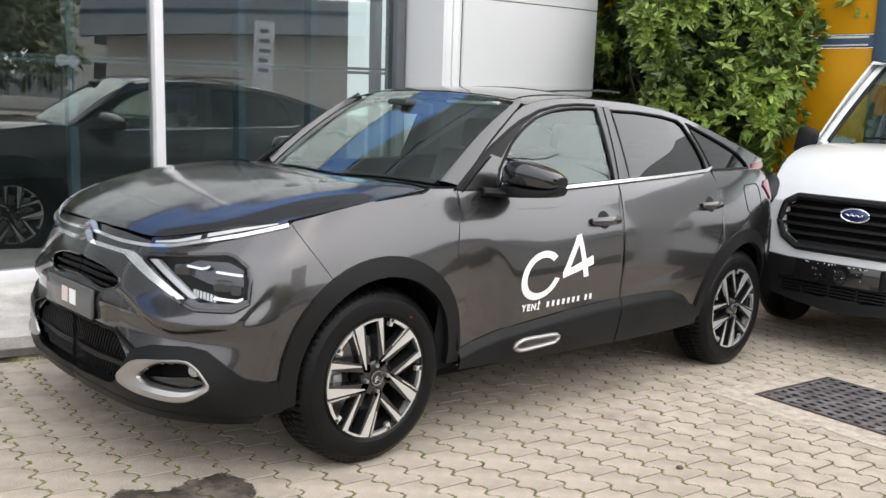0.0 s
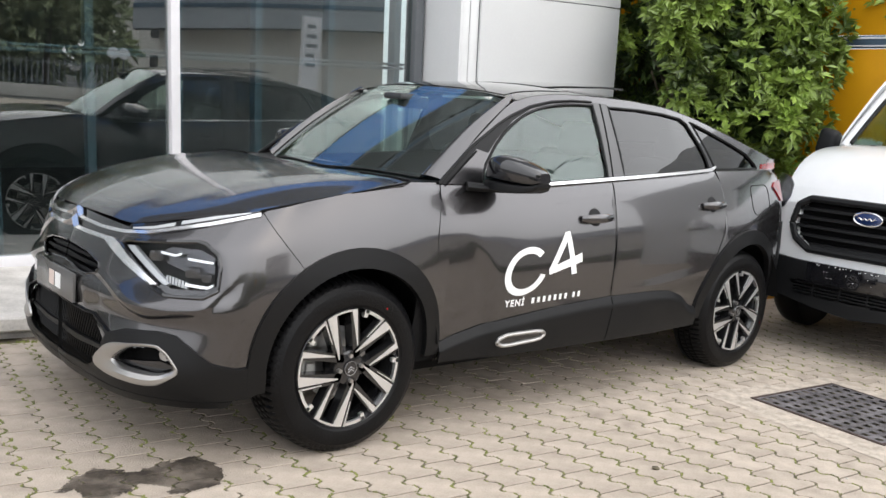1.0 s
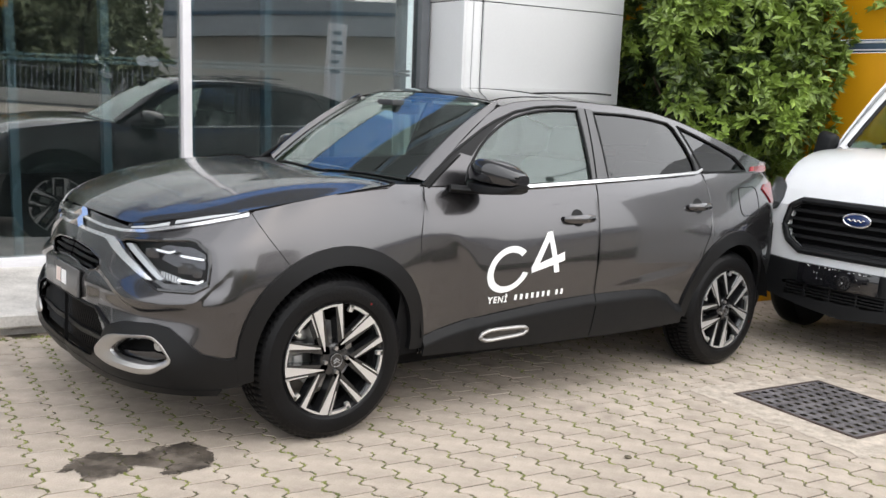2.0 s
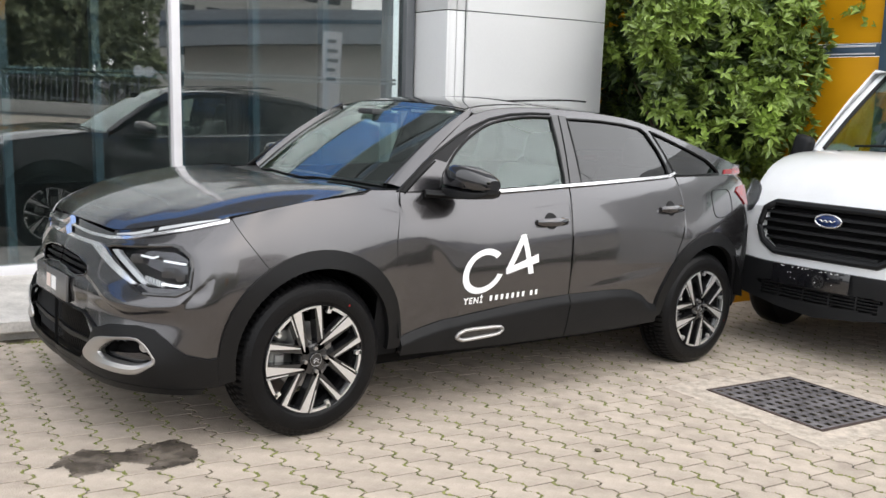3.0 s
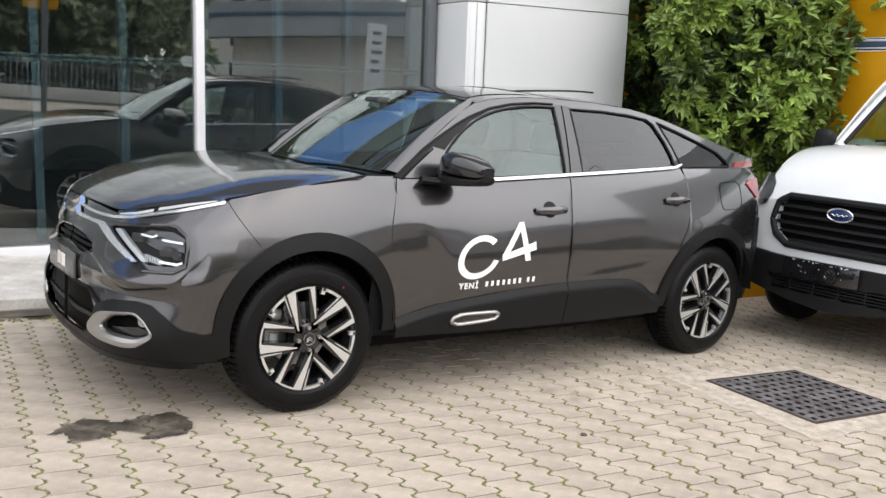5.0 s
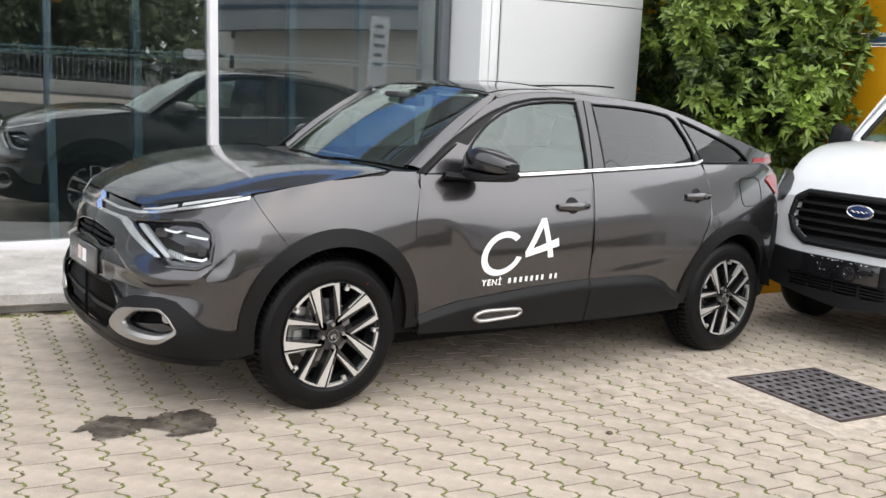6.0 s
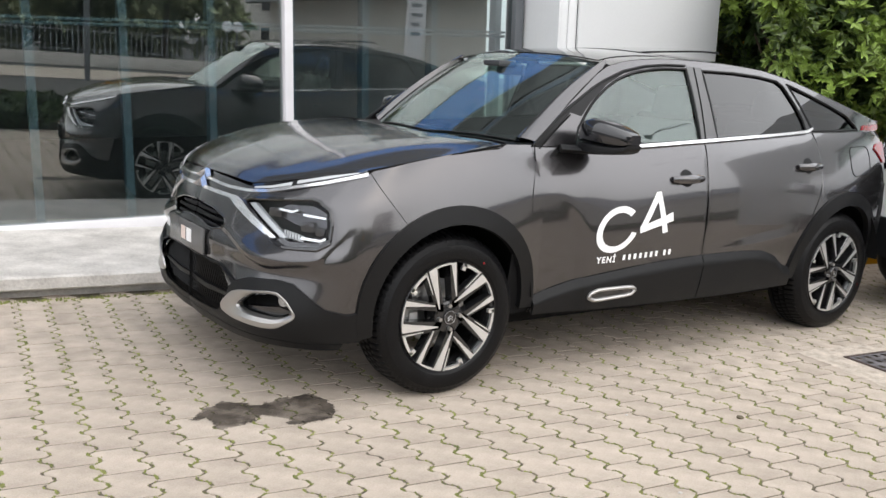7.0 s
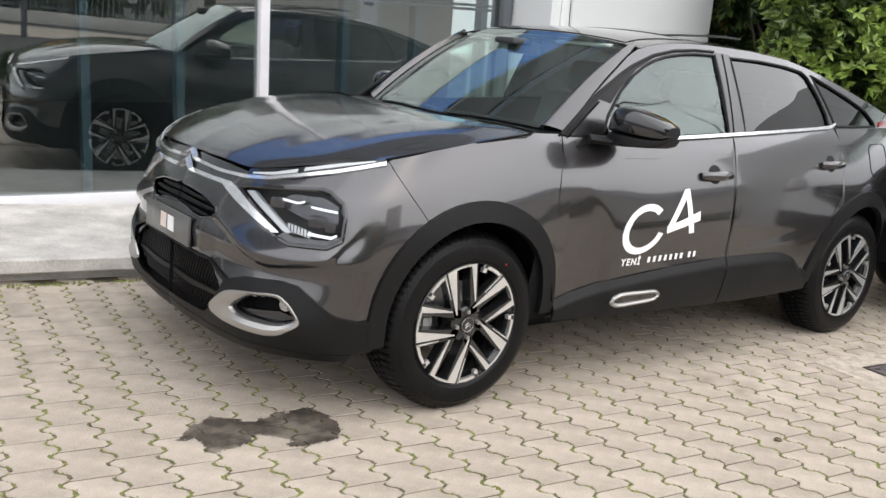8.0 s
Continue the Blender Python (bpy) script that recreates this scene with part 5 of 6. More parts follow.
def wheel(turn, nuts, m):
    """Five pairs of parallel spokes, a broad and a slim one joined along the rim, and a thin bracket beside each broad one."""
    w = part("wheel", lathe([(0.232, 0.02), (0.235, 0.0), (0.229, -0.004), (0.221, 0.004), (0.210, 0.03), (0.198, 0.12), (0.21, 0.20), (0.222, 0.205)], 72), RIMBLK, car, "alloy wheel with black barrel and machined double spokes")
    w.matrix_basis = m
    prof = [(0.230, 0.0), (0.237, -0.0125), (0.244, -0.015), (0.247, -0.0185), (0.262, -0.022), (0.292, -0.021), (0.303, -0.018), (0.305, -0.0155), (0.322, -0.007), (0.334, 0.008), (0.341, 0.022), (0.3445, 0.040), (0.345, 0.060), (0.334, 0.062), (0.334, 0.070), (0.345, 0.072), (0.3455, 0.096), (0.334, 0.098), (0.334, 0.106), (0.3455, 0.108), (0.345, 0.134), (0.334, 0.136), (0.334, 0.144), (0.345, 0.146), (0.3445, 0.158), (0.338, 0.178), (0.318, 0.195), (0.28, 0.205), (0.222, 0.20)]
    ty = lathe(prof, 288)
    ty.verts.ensure_lookup_table()
    for k in range(288):
        for i, v in ((i, ty.verts[k * len(prof) + i]) for i in (9, 10, 11, 12, 15, 16, 19, 20)):
            cut = (k + (2 if i > 14 else 0) + (2 if i > 18 else 0)) % 4 == 0
            if cut:
                k_ = 0.988 if i == 9 else 0.974
                v.co = Vector((v.co.x * k_, v.co.y, v.co.z * k_))
    for v in ty.verts:
        if v.co.z < -HUBZ:
            v.co.z = -HUBZ
    tyre = part("tyre", ty, RUBBER, w, "black all-season tyre with cut tread", 30)
    dot = disc((0.268 * math.cos(radians(nuts - 40)), -0.0215, 0.268 * math.sin(radians(nuts - 40))), 0.0045, 0.002, (0, -1, 0), 12)
    part("paint_dot", dot, REDLAMP, tyre, "small red paint dot")
    part("rim_lip", lathe([(0.2325, 0.006), (0.2365, -0.014), (0.2340, -0.0175), (0.2312, -0.014), (0.228, 0.006)], 72), RIMBLK, w)
    for k in range(5):
        turned = Matrix.Rotation(-radians(turn + 72 * k), 4, "Y")

        def piece(name, rings, mt, y0, y1, label=""):
            bm = bmesh.new()
            for ring in rings:
                prism(bm, [(x * 1.06, z * 1.06) for x, z in ring], y0 - 0.013, y1 - 0.010)
            bmesh.ops.recalc_face_normals(bm, faces=bm.faces)
            bmesh.ops.transform(bm, matrix=turned, verts=bm.verts)
            part(name, bm, mt, w, label, 25)
        broad, slim = (0.046, 0.0400, 0.004, 0.2060, 0.0470, 0.037), (0.074, -0.0430, 0.004, 0.2100, -0.0500, 0.022)
        # black bodies a little wider than their machined faces
        piece("spoke", [bar(0.030, 0.034, 0.030, 0.212, 0.047, 0.050)], RIMBLK, -0.001, 0.045)
        piece("spoke", [bar(0.030, -0.034, 0.030, 0.212, -0.050, 0.034)], RIMBLK, -0.001, 0.045)
        piece("spoke_face", [bar(*broad)], BRUSHED, -0.0036, -0.0008, "bright machined broad spoke face")
        piece("spoke_face", [bar(*slim)], BRUSHED, -0.0036, -0.0008, "bright machined slim spoke face")
        piece("spoke_loop", [arc(0.2165, -16.3, 17.6, 12) + arc(0.2095, 17.6, -16.3, 12)], BRUSHED, -0.0034, 0.012)
        piece("rim_bracket", [arc(0.2165, 20.8, 45, 9) + arc(0.2055, 45, 20.8, 9), arc(0.2165, 41, 46, 3) + arc(0.190, 46, 41.5, 3), bar(0.204, 0.0775, 0.0065, 0.112, 0.0610, 0.0025)], BRUSHED, -0.0034, 0.010, "thin machined bracket")
        piece("bracket_body", [bar(0.204, 0.0795, 0.013, 0.070, 0.0540, 0.010), arc(0.2175, 19, 47, 9) + arc(0.206, 47, 19, 9)], RIMBLK, -0.0008, 0.030)
    part("hub", lathe([(0.0, -0.013), (0.052, -0.012), (0.066, -0.005), (0.070, 0.05), (0.0, 0.05)], 32), RIMBLK, w)
    cap = part("centre_cap", lathe([(0.0, -0.023), (0.024, -0.022), (0.029, -0.017), (0.030, -0.009)], 28), GLOSSBLK, w, "black centre cap with chevrons")
    chev = bmesh.new()
    tube([(0.027 * math.cos(a), -0.0218, 0.027 * math.sin(a)) for a in np.linspace(0, math.tau, 28, endpoint=False)], 0.0010, 5, chev, closed=True)
    tip = radians(nuts - 2)
    for dz in (-0.008, 0.002):
        pts = [(-0.013, dz - 0.005), (0, dz + 0.006), (0.013, dz - 0.005)]
        tube([(x * math.sin(tip) + z * math.cos(tip), -0.0232, -x * math.cos(tip) + z * math.sin(tip)) for x, z in pts], 0.0017, 5, chev)
    part("cap_chevrons", chev, SATIN, cap)
    for k in range(4):
        a = radians(nuts + 90 * k)
        part("wheel_nut", disc((0.050 * math.cos(a), -0.017, 0.050 * math.sin(a)), 0.0095, 0.018, (0, -1, 0), 6), SATIN, w, "bright wheel nut")
    part("brake_disc", lathe([(0.06, 0.085), (0.140, 0.085), (0.142, 0.092), (0.140, 0.105), (0.06, 0.105)], 48), STEEL, w, "steel brake disc")
    cal = box(-0.178, -0.105, 0.055, 0.125, -0.040, 0.040, 0.016)
    box(-0.160, -0.115, 0.042, 0.06, -0.028, 0.022, 0.010, bm=cal)
    box(-0.150, -0.095, 0.050, 0.11, 0.075, 0.125, 0.014, bm=cal)
    part("brake_caliper", cal, CALIPER, w, "silver brake caliper")
    return w


wheel(30, 95, pose(0, -0.822, HUBZ))
wheel(43.3, 20, pose(WB, -0.822, HUBZ))
wheel(20, 60, pose(0, 0.822, HUBZ, 0, 0, 180))
wheel(50, 10, pose(WB, 0.822, HUBZ, 0, 0, 180))

# ---- the white van ----
van = empty("parked_van", "white delivery van with black grille and bumper", "van", pose(3.50, -1.12, 0) @ Matrix.Diagonal((1, 0.87, 1, 1)))
# local: nose at x = 0 facing -x, y across, half width 0.98


def van_x(y, z):
    """Front of the nose by y and height."""
    t = abs(y) / 0.98
    bow = 0.07 * t ** 2 + 0.20 * max(0, t - 0.62) ** 2 / 0.38 ** 2 + 0.22 * max(0, t - 0.85) ** 2 / 0.0225
    lean = 0.10 * max(0, z - 0.55) + 0.55 * max(0, z - 0.93)
    return bow + lean


def vfront(y, z):
    return (van_x(y, z), y, z)


def vpatch(poly, off, thick, nu=24, nv=8, holes=()):
    bm = bmesh.new()
    lo, hi = min(p[0] for p in poly), max(p[0] for p in poly)
    e = (hi - lo) * 1e-4
    us = sorted({lo + e + (hi - lo - 2 * e) * i / nu for i in range(nu + 1)})
    rows = []
    for u in us:
        a, b = span(poly, u)
        rows.append([(bm.verts.new(Vector(vfront(u, lerp(a, b, j / nv))) + Vector((-off, 0, 0))), bm.verts.new(Vector(vfront(u, lerp(a, b, j / nv))) + Vector((-off + thick, 0, 0))), u, lerp(a, b, j / nv)) for j in range(nv + 1)])
    for i in range(len(rows) - 1):
        for j in range(nv):
            q = [rows[i][j], rows[i + 1][j], rows[i + 1][j + 1], rows[i][j + 1]]
            if any(in_poly(sum(w[2] for w in q) / 4, sum(w[3] for w in q) / 4, h) for h in holes):
                continue
            bm.faces.new([w[0] for w in q])
            bm.faces.new([w[1] for w in q][::-1])
    for i in range(len(rows) - 1):
        for j in (0, nv):
            a, b = rows[i][j], rows[i + 1][j]
            bm.faces.new((a[0], b[0], b[1], a[1]))
    for i in (0, len(rows) - 1):
        for j in range(nv):
            a, b = rows[i][j], rows[i][j + 1]
            bm.faces.new((a[0], b[0], b[1], a[1]))
    bmesh.ops.remove_doubles(bm, verts=bm.verts, dist=1e-5)
    bmesh.ops.delete(bm, geom=[v for v in bm.verts if not v.link_faces], context="VERTS")
    bmesh.ops.recalc_face_normals(bm, faces=bm.faces)
    return bm


grille_v = [(-0.56, 0.80), (-0.51, 0.71), (-0.40, 0.65), (0.40, 0.65), (0.51, 0.71), (0.56, 0.80), (0.53, 0.92), (0.45, 0.965), (-0.45, 0.965), (-0.53, 0.92)]
face_v = [(-0.975, 0.62), (-0.80, 0.575), (-0.45, 0.555), (0.45, 0.555), (0.80, 0.575), (0.975, 0.62), (0.975, 1.02), (0.80, 1.03), (-0.80, 1.03), (-0.975, 1.02)]
part("nose_panel", vpatch(face_v, 0, 0.03, 130, 60, [shrink(grille_v, 0.95)]), VANWHITE, van)
part("grille_back", vpatch(grille_v, -0.05, 0.01, 20, 6), DARK, van)
for k in range(6):
    z = 0.672 + 0.055 * k
    w = 0.485 + (0.05 if 1 < k < 5 else 0) - (0.09 if k == 0 else 0)
    part("grille_bar", vpatch([(-w, z), (w, z), (w, z + 0.018), (-w, z + 0.018)], 0.004, 0.04, 24, 2), VANBLK, van)
gr = bmesh.new()
pts = []
for (a, b), (c, d) in zip(grille_v, grille_v[1:] + grille_v[:1]):
    pts += [Vector(vfront(lerp(a, c, k / 6), lerp(b, d, k / 6))) + Vector((-0.004, 0, 0)) for k in range(6)]
tube(pts, 0.024, 8, gr, closed=True)
part("grille_rim", gr, VANBLK, van)
oval = bmesh.new()
bmesh.ops.create_uvsphere(oval, u_segments=32, v_segments=12, radius=1)
for v in oval.verts:
    v.co = Vector((van_x(0, 0.885) - 0.012 + v.co.z * 0.014, v.co.x * 0.098, 0.885 + v.co.y * 0.039))
bd = part("nose_badge", oval, BLUE, van, "blue oval badge")
rim = bmesh.new()
tube([(van_x(0, 0.885) - 0.014, 0.099 * math.cos(a), 0.885 + 0.040 * math.sin(a)) for a in np.linspace(0, math.tau, 40, endpoint=False)], 0.006, 6, rim, closed=True)
part("badge_rim", rim, BRIGHT, bd)
sq = bmesh.new()
tube([(van_x(0, 0.885) - 0.0275, 0.062 - 0.124 * k / 24, 0.885 + 0.006 * math.sin(k * 0.9)) for k in range(25)], 0.0028, 5, sq)
part("badge_mark", sq, BRIGHT, bd)
bump_v = [(-0.975, 0.46), (-0.75, 0.37), (-0.3, 0.30), (0.0, 0.27), (0.3, 0.30), (0.75, 0.37), (0.975, 0.46), (0.975, 0.65), (0.80, 0.60), (0.45, 0.578), (-0.45, 0.578), (-0.80, 0.60), (-0.975, 0.65)]
vent = [(-0.45, 0.365), (0.45, 0.365), (0.48, 0.455), (-0.48, 0.455)]
part("front_bumper", vpatch(bump_v, 0.035, 0.06, 60, 20, [vent]), VANBLK, van, "dark grey plastic bumper")
part("vent_back", vpatch(vent, -0.03, 0.01, 12, 4), DARK, van)
for k in range(4):
    part("vent_bar", vpatch([(-0.46, 0.378 + 0.02 * k), (0.46, 0.378 + 0.02 * k), (0.46, 0.386 + 0.02 * k), (-0.46, 0.386 + 0.02 * k)], 0.03, 0.03, 16, 2), VANBLK, van)
for y in (-0.30, -0.1, 0.1, 0.3):
    part("vent_post", vpatch([(y - 0.006, 0.365), (y + 0.006, 0.365), (y + 0.006, 0.455), (y - 0.006, 0.455)], 0.031, 0.03, 2, 2), VANBLK, van)
pl = box(-0.068, -0.052, -0.26, 0.34, 0.455, 0.585, 0.004)
plate_v = part("number_plate", pl, GLOSSBLK, van, "scuffed black blank number plate")
marks = bmesh.new()
random.seed(5)
for k in range(26):
    y, z = random.uniform(-0.20, 0.27), random.choice((0.572, 0.574, 0.568, 0.535, 0.50))
    box(-0.0695, -0.0682, y, y + random.uniform(0.003, 0.010), z, z + random.uniform(0.002, 0.007), bm=marks)
part("plate_scuffs", marks, STICKER, plate_v)["kind"] = "stuff"


# bonnet, windscreen, roof and sides
bonnet_rise = interp([(0.0, 1.02), (0.05, 1.093), (0.10, 1.148), (0.17, 1.20), (0.26, 1.245), (0.38, 1.285), (0.55, 1.315), (0.75, 1.33), (1.0, 1.335)])


def bonnet_v(s, r):
    y = 0.70 * s * (1 + 0.12 * r)
    x0 = van_x(0.70 * s, 1.02)
    return (lerp(x0, 1.02 + 0.12 * s * s, r), y, 1.02 + (bonnet_rise(r) - 1.02) * (1 - 0.08 * abs(s) ** 4))


part("bonnet", sheet(bonnet_v, list(np.linspace(1, -1, 33)), list(np.linspace(0, 1, 16)), 0.01), VANWHITE, van, "", 50)
for sg in (1, -1):
    part("fender_top", sheet(lambda r, v: (Vector(bonnet_v(sg, r)) + Vector((0.05, 0, -0.004))).lerp(Vector((0.42 + 0.75 * r, 0.965 * sg, 0.97 + 0.17 * r)), v) - Vector((0, 0, 0.10 * v * (1 - v) * (1 - 0.5 * r))), list(np.linspace(1, 0, 12)) if sg > 0 else list(np.linspace(0, 1, 12)), list(np.linspace(0, 1, 7)), 0.008), VANWHITE, van)
part("washer_jet", box(0.72, 0.75, 0.40, 0.43, 1.315, 1.328, 0.004), VANBLK, van)


def vshield(s, r):
    return (lerp(1.06 + 0.14 * s * s, 1.78 + 0.10 * s * s, r) , lerp(0.86, 0.76, r) * s, lerp(1.325, 1.92, r) + 0.02 * math.sin(math.pi * r))


ws = part("windscreen", sheet(vshield, list(np.linspace(1, -1, 21)), list(np.linspace(0, 1, 10))), GLASS_SHIELD, van, "raked van windscreen")
ws.visible_shadow = False
part("scuttle", sheet(lambda s, r: Vector(vshield(s, 0)) + Vector((-0.10 + 0.12 * r, 0, -0.025 + 0.02 * r)), list(np.linspace(1, -1, 21)), [0, 0.5, 1], 0.02), VANBLK, van)
for s in (1, -1):
    pil = bmesh.new()
    tube([Vector(vshield(s, r)) + Vector((0.0, 0.02 * s, 0.004)) for r in np.linspace(-0.05, 1.02, 12)], 0.042, 8, pil, squash=0.8)
    part("pillar", pil, VANWHITE, van)
    edge_bm = bmesh.new()
    tube([Vector(vshield(s * 0.97, r)) + Vector((-0.01, 0.0, 0.006)) for r in np.linspace(0.0, 1.0, 10)], 0.016, 6, edge_bm)
    part("screen_seal", edge_bm, VANBLK, van)
wp = bmesh.new()
tube([Vector(vshield(lerp(0.6, -0.35, k / 8), 0.03 + 0.02 * math.sin(k / 8 * 3))) + Vector((-0.02, 0, 0.02)) for k in range(9)], 0.010, 6, wp)
part("wiper", wp, VANBLK, van)


def vside(x, z):
    t = max(0.0, (z - 1.15) / 0.85)
    return (x, 0.985 - 0.14 * t ** 1.5 - 0.05 * max(0, 0.55 - z), z)


body_side = [(0.40, 0.50)] + [(0.86 - 0.42 * math.cos(radians(a)), 0.34 + 0.42 * math.sin(radians(a))) for a in np.linspace(20, 178, 18)] + [(1.40, 0.30), (5.0, 0.30), (5.0, 1.98), (1.85, 1.98), (1.58, 1.72), (1.22, 1.33), (1.05, 1.15), (0.45, 0.98)]
door_glass = [(1.28, 1.36), (1.68, 1.72), (1.90, 1.80), (2.25, 1.80), (2.30, 1.32)]
for s in (1, -1):
    bm = bmesh.new()
    b2 = patch(lambda x, z: (x, -vside(x, z)[1], z), body_side, 0, 0.02, 70, 30, [door_glass])
    part("side_panel", b2, VANWHITE, van, "", 50, flip=s > 0)
    g = part("door_glass", patch(lambda x, z: (x, -vside(x, z)[1], z), shrink(door_glass, 1.02), -0.01, 0.0, 16, 6), GLASS_CLEAR, van, flip=s > 0)
    mir = box(-0.06, 0.06, -0.085, 0.085, -0.105, 0.105, 0.045, 3)
    bmesh.ops.transform(mir, matrix=Matrix.Translation((1.16, s * 1.02, 1.32)) @ Matrix.Rotation(radians(12), 4, "X"), verts=mir.verts)
    mo = part("door_mirror", mir, VANBLK, van, "tall black door mirror")
    part("mirror_arm", tube([(1.20, s * 0.94, 1.24), (1.15, s * 1.05, 1.26)], 0.03, 8), VANBLK, mo)
    hl_poly = [(0.625, 0.96), (0.65, 0.895), (0.74, 0.868), (0.85, 0.885), (0.945, 0.96), (0.95, 1.06), (0.84, 1.10), (0.72, 1.09), (0.645, 1.04)]
    lampb = vpatch(hl_poly, 0.008, 0.03, 18, 8)
    hl = part("headlamp", lampb, SMOKE, van, "clear headlamp with chrome inside", flip=s < 0)
    part("lamp_cover", vpatch(hl_poly, 0.016, 0.004, 18, 8), LAMPGLASS, hl, flip=s < 0)
    part("lamp_reflector", disc((van_x(0.80, 0.90) - 0.012, 0.80, 0.90), 0.055, 0.03, (-1, 0.4, 0.1), 20), BRIGHT, hl, flip=s < 0)
    part("lamp_backing", vpatch(shrink(hl_poly, 0.5), 0.011, 0.02, 12, 6), GLOSSBLK, hl, flip=s < 0)
part("roof", sheet(lambda s, x: (x, 0.84 * s, 1.975 + 0.03 * (1 - s * s) - 0.05 * max(0, 2.1 - x) ** 2 * 5), list(np.linspace(1, -1, 15)), list(np.linspace(1.78, 5.0, 12)), 0.01), VANWHITE, van, "", 50)
part("rear_panel", box(4.98, 5.03, -0.98, 0.98, 0.30, 1.98, 0.02), VANWHITE, van)
part("underbody", box(0.5, 4.9, -0.70, 0.70, 0.22, 0.40, 0.03), DARK, van)
part("engine_block", box(0.25, 1.0, -0.80, 0.80, 0.3, 1.0, 0.05), DARK, van)
part("dashboard", box(1.15, 1.75, -0.85, 0.85, 0.95, 1.28, 0.06), DASH, van)
for y in (-0.5, 0.45):
    part("seat", box(1.95, 2.15, y - 0.24, y + 0.24, 0.8, 1.55, 0.06), SEAT, van)
part("bulkhead", box(2.5, 2.54, -0.9, 0.9, 0.4, 1.95), DARK, van)
for x in (0.86, 3.88):
    for s in (1, -1):
        tw = lathe([(0.205, 0.0), (0.215, -0.02), (0.26, -0.03), (0.305, -0.02), (0.325, 0.01), (0.33, 0.05), (0.33, 0.17), (0.31, 0.2), (0.2, 0.2)], 64)
        t_ob = part("wheel", tw, RUBBER, van, "black van tyre")
        t_ob.matrix_basis = pose(x, s * 0.95, 0.33, 0, 0, 180 if s > 0 else 0)
        part("wheel_cover", lathe([(0.0, -0.005), (0.06, -0.02), (0.15, -0.012), (0.205, -0.005), (0.21, 0.02)], 40), CALIPER, t_ob, "silver wheel cover")

# ---- the evergreen beside the pillar ----
def leaf_cloud(centres, count, size, seed, droop=0.3, tilt=0.6):
    """Many folded leaves in rosettes round twig tips."""
    rng = np.random.default_rng(seed)
    verts, faces = [], []
    for _ in range(count):
        c, r = centres[rng.integers(len(centres))]
        d = rng.normal(size=3)
        d /= np.linalg.norm(d)
        tip = np.array(c) + d * np.array(r) * rng.uniform(0.55, 1.05) ** 0.6
        axis = d * 0.9 + np.array([0, 0, 0.55])
        axis /= np.linalg.norm(axis)
        a = np.cross(axis, [0.3, 0.2, 0.9])
        a /= np.linalg.norm(a)
        b = np.cross(axis, a)
        n = rng.integers(6, 10)
        for k in range(n):
            ang = k * 2.4 + rng.uniform(0, 0.6)
            spread = rng.uniform(0.5, 1.15)
            way = axis * (1 - 0.55 * spread) + (a * math.cos(ang) + b * math.sin(ang)) * spread
            way /= np.linalg.norm(way)
            s = size * rng.uniform(0.6, 1.15)
            side_ = np.cross(way, axis + rng.normal(size=3) * 0.25)
            side_ /= np.linalg.norm(side_) + 1e-9
            up = np.cross(side_, way)
            w = s * 0.205
            base = tip + rng.normal(size=3) * 0.006
            i = len(verts)
            down = np.array([0, 0, -droop * s * 0.35])
            verts += [base, base + way * s * 0.5 + side_ * w + up * 0.15 * w, base + way * s * 0.5 - up * 0.25 * w, base + way * s * 0.5 - side_ * w + up * 0.15 * w, base + way * s + down]
            faces += [(i, i + 1, i + 2), (i, i + 2, i + 3), (i + 1, i + 4, i + 2), (i + 2, i + 4, i + 3)]
    me = bpy.data.meshes.new("leaves")
    me.from_pydata([tuple(v) for v in verts], [], faces)
    return me


tree = empty("tree", "dense evergreen tree with glossy green leaf rosettes", "tree", pose(4.9, 1.15, 0))
trunk = bmesh.new()
random.seed(3)
tube([(0, 0.25, -0.05), (-0.03, 0.22, 0.6), (-0.10, 0.2, 1.1), (-0.08, 0.18, 1.6), (-0.02, 0.1, 2.2), (0.05, 0.0, 3.0)], [0.075, 0.065, 0.055, 0.048, 0.035, 0.02], 9, trunk)
for k in range(16):
    z = 0.9 + k * 0.12
    a = k * 2.4
    reach = random.uniform(0.5, 0.85)
    tube([(-0.06, 0.2, z), (0.4 * reach * math.cos(a), 0.2 + 0.35 * reach * math.sin(a), z + 0.22), (reach * math.cos(a), 0.05 + 0.8 * reach * math.sin(a), z + 0.40)], [0.022, 0.014, 0.006], 6, trunk)
part("trunk", trunk, BARK, tree, "brown branching trunk")
rng = np.random.default_rng(11)
clumps = []
for k in range(330):
    d = rng.normal(size=3)
    d /= np.linalg.norm(d)
    r = rng.uniform(0.55, 1.0) ** 0.5
    p = np.array([0.16, 0.0, 1.95]) + d * np.array([0.98, 1.0, 1.5]) * r
    hollow = 0.8 * p[0] - 0.6 * p[1] < -0.36 and 1.12 < p[2] < 1.95
    tier = p[1] < 0.1 and 2.08 < p[2] - 0.06 * p[0] < 2.2
    if p[2] < 0.4 or (p[0] < -0.3 and p[1] > 0.1) or hollow or tier or (p[2] < 1.12 and 0.8 * p[0] - 0.6 * p[1] < -0.1):
        continue
    clumps.append((tuple(p), (0.17, 0.17, 0.13)))
for k in range(10):
    clumps.append(((-0.78 + rng.normal() * 0.08, -0.34 + rng.normal() * 0.08, 2.12 + rng.normal() * 0.16), (0.13, 0.13, 0.11)))
for k in range(14):
    clumps.append(((1.10 + rng.normal() * 0.20, -0.40 + rng.normal() * 0.25, 2.45 + rng.normal() * 0.08), (0.17, 0.17, 0.12)))
me = leaf_cloud(clumps, 5600, 0.105, 4)
me.materials.append(LEAF)
crown = new("crown", me)
crown.parent = tree
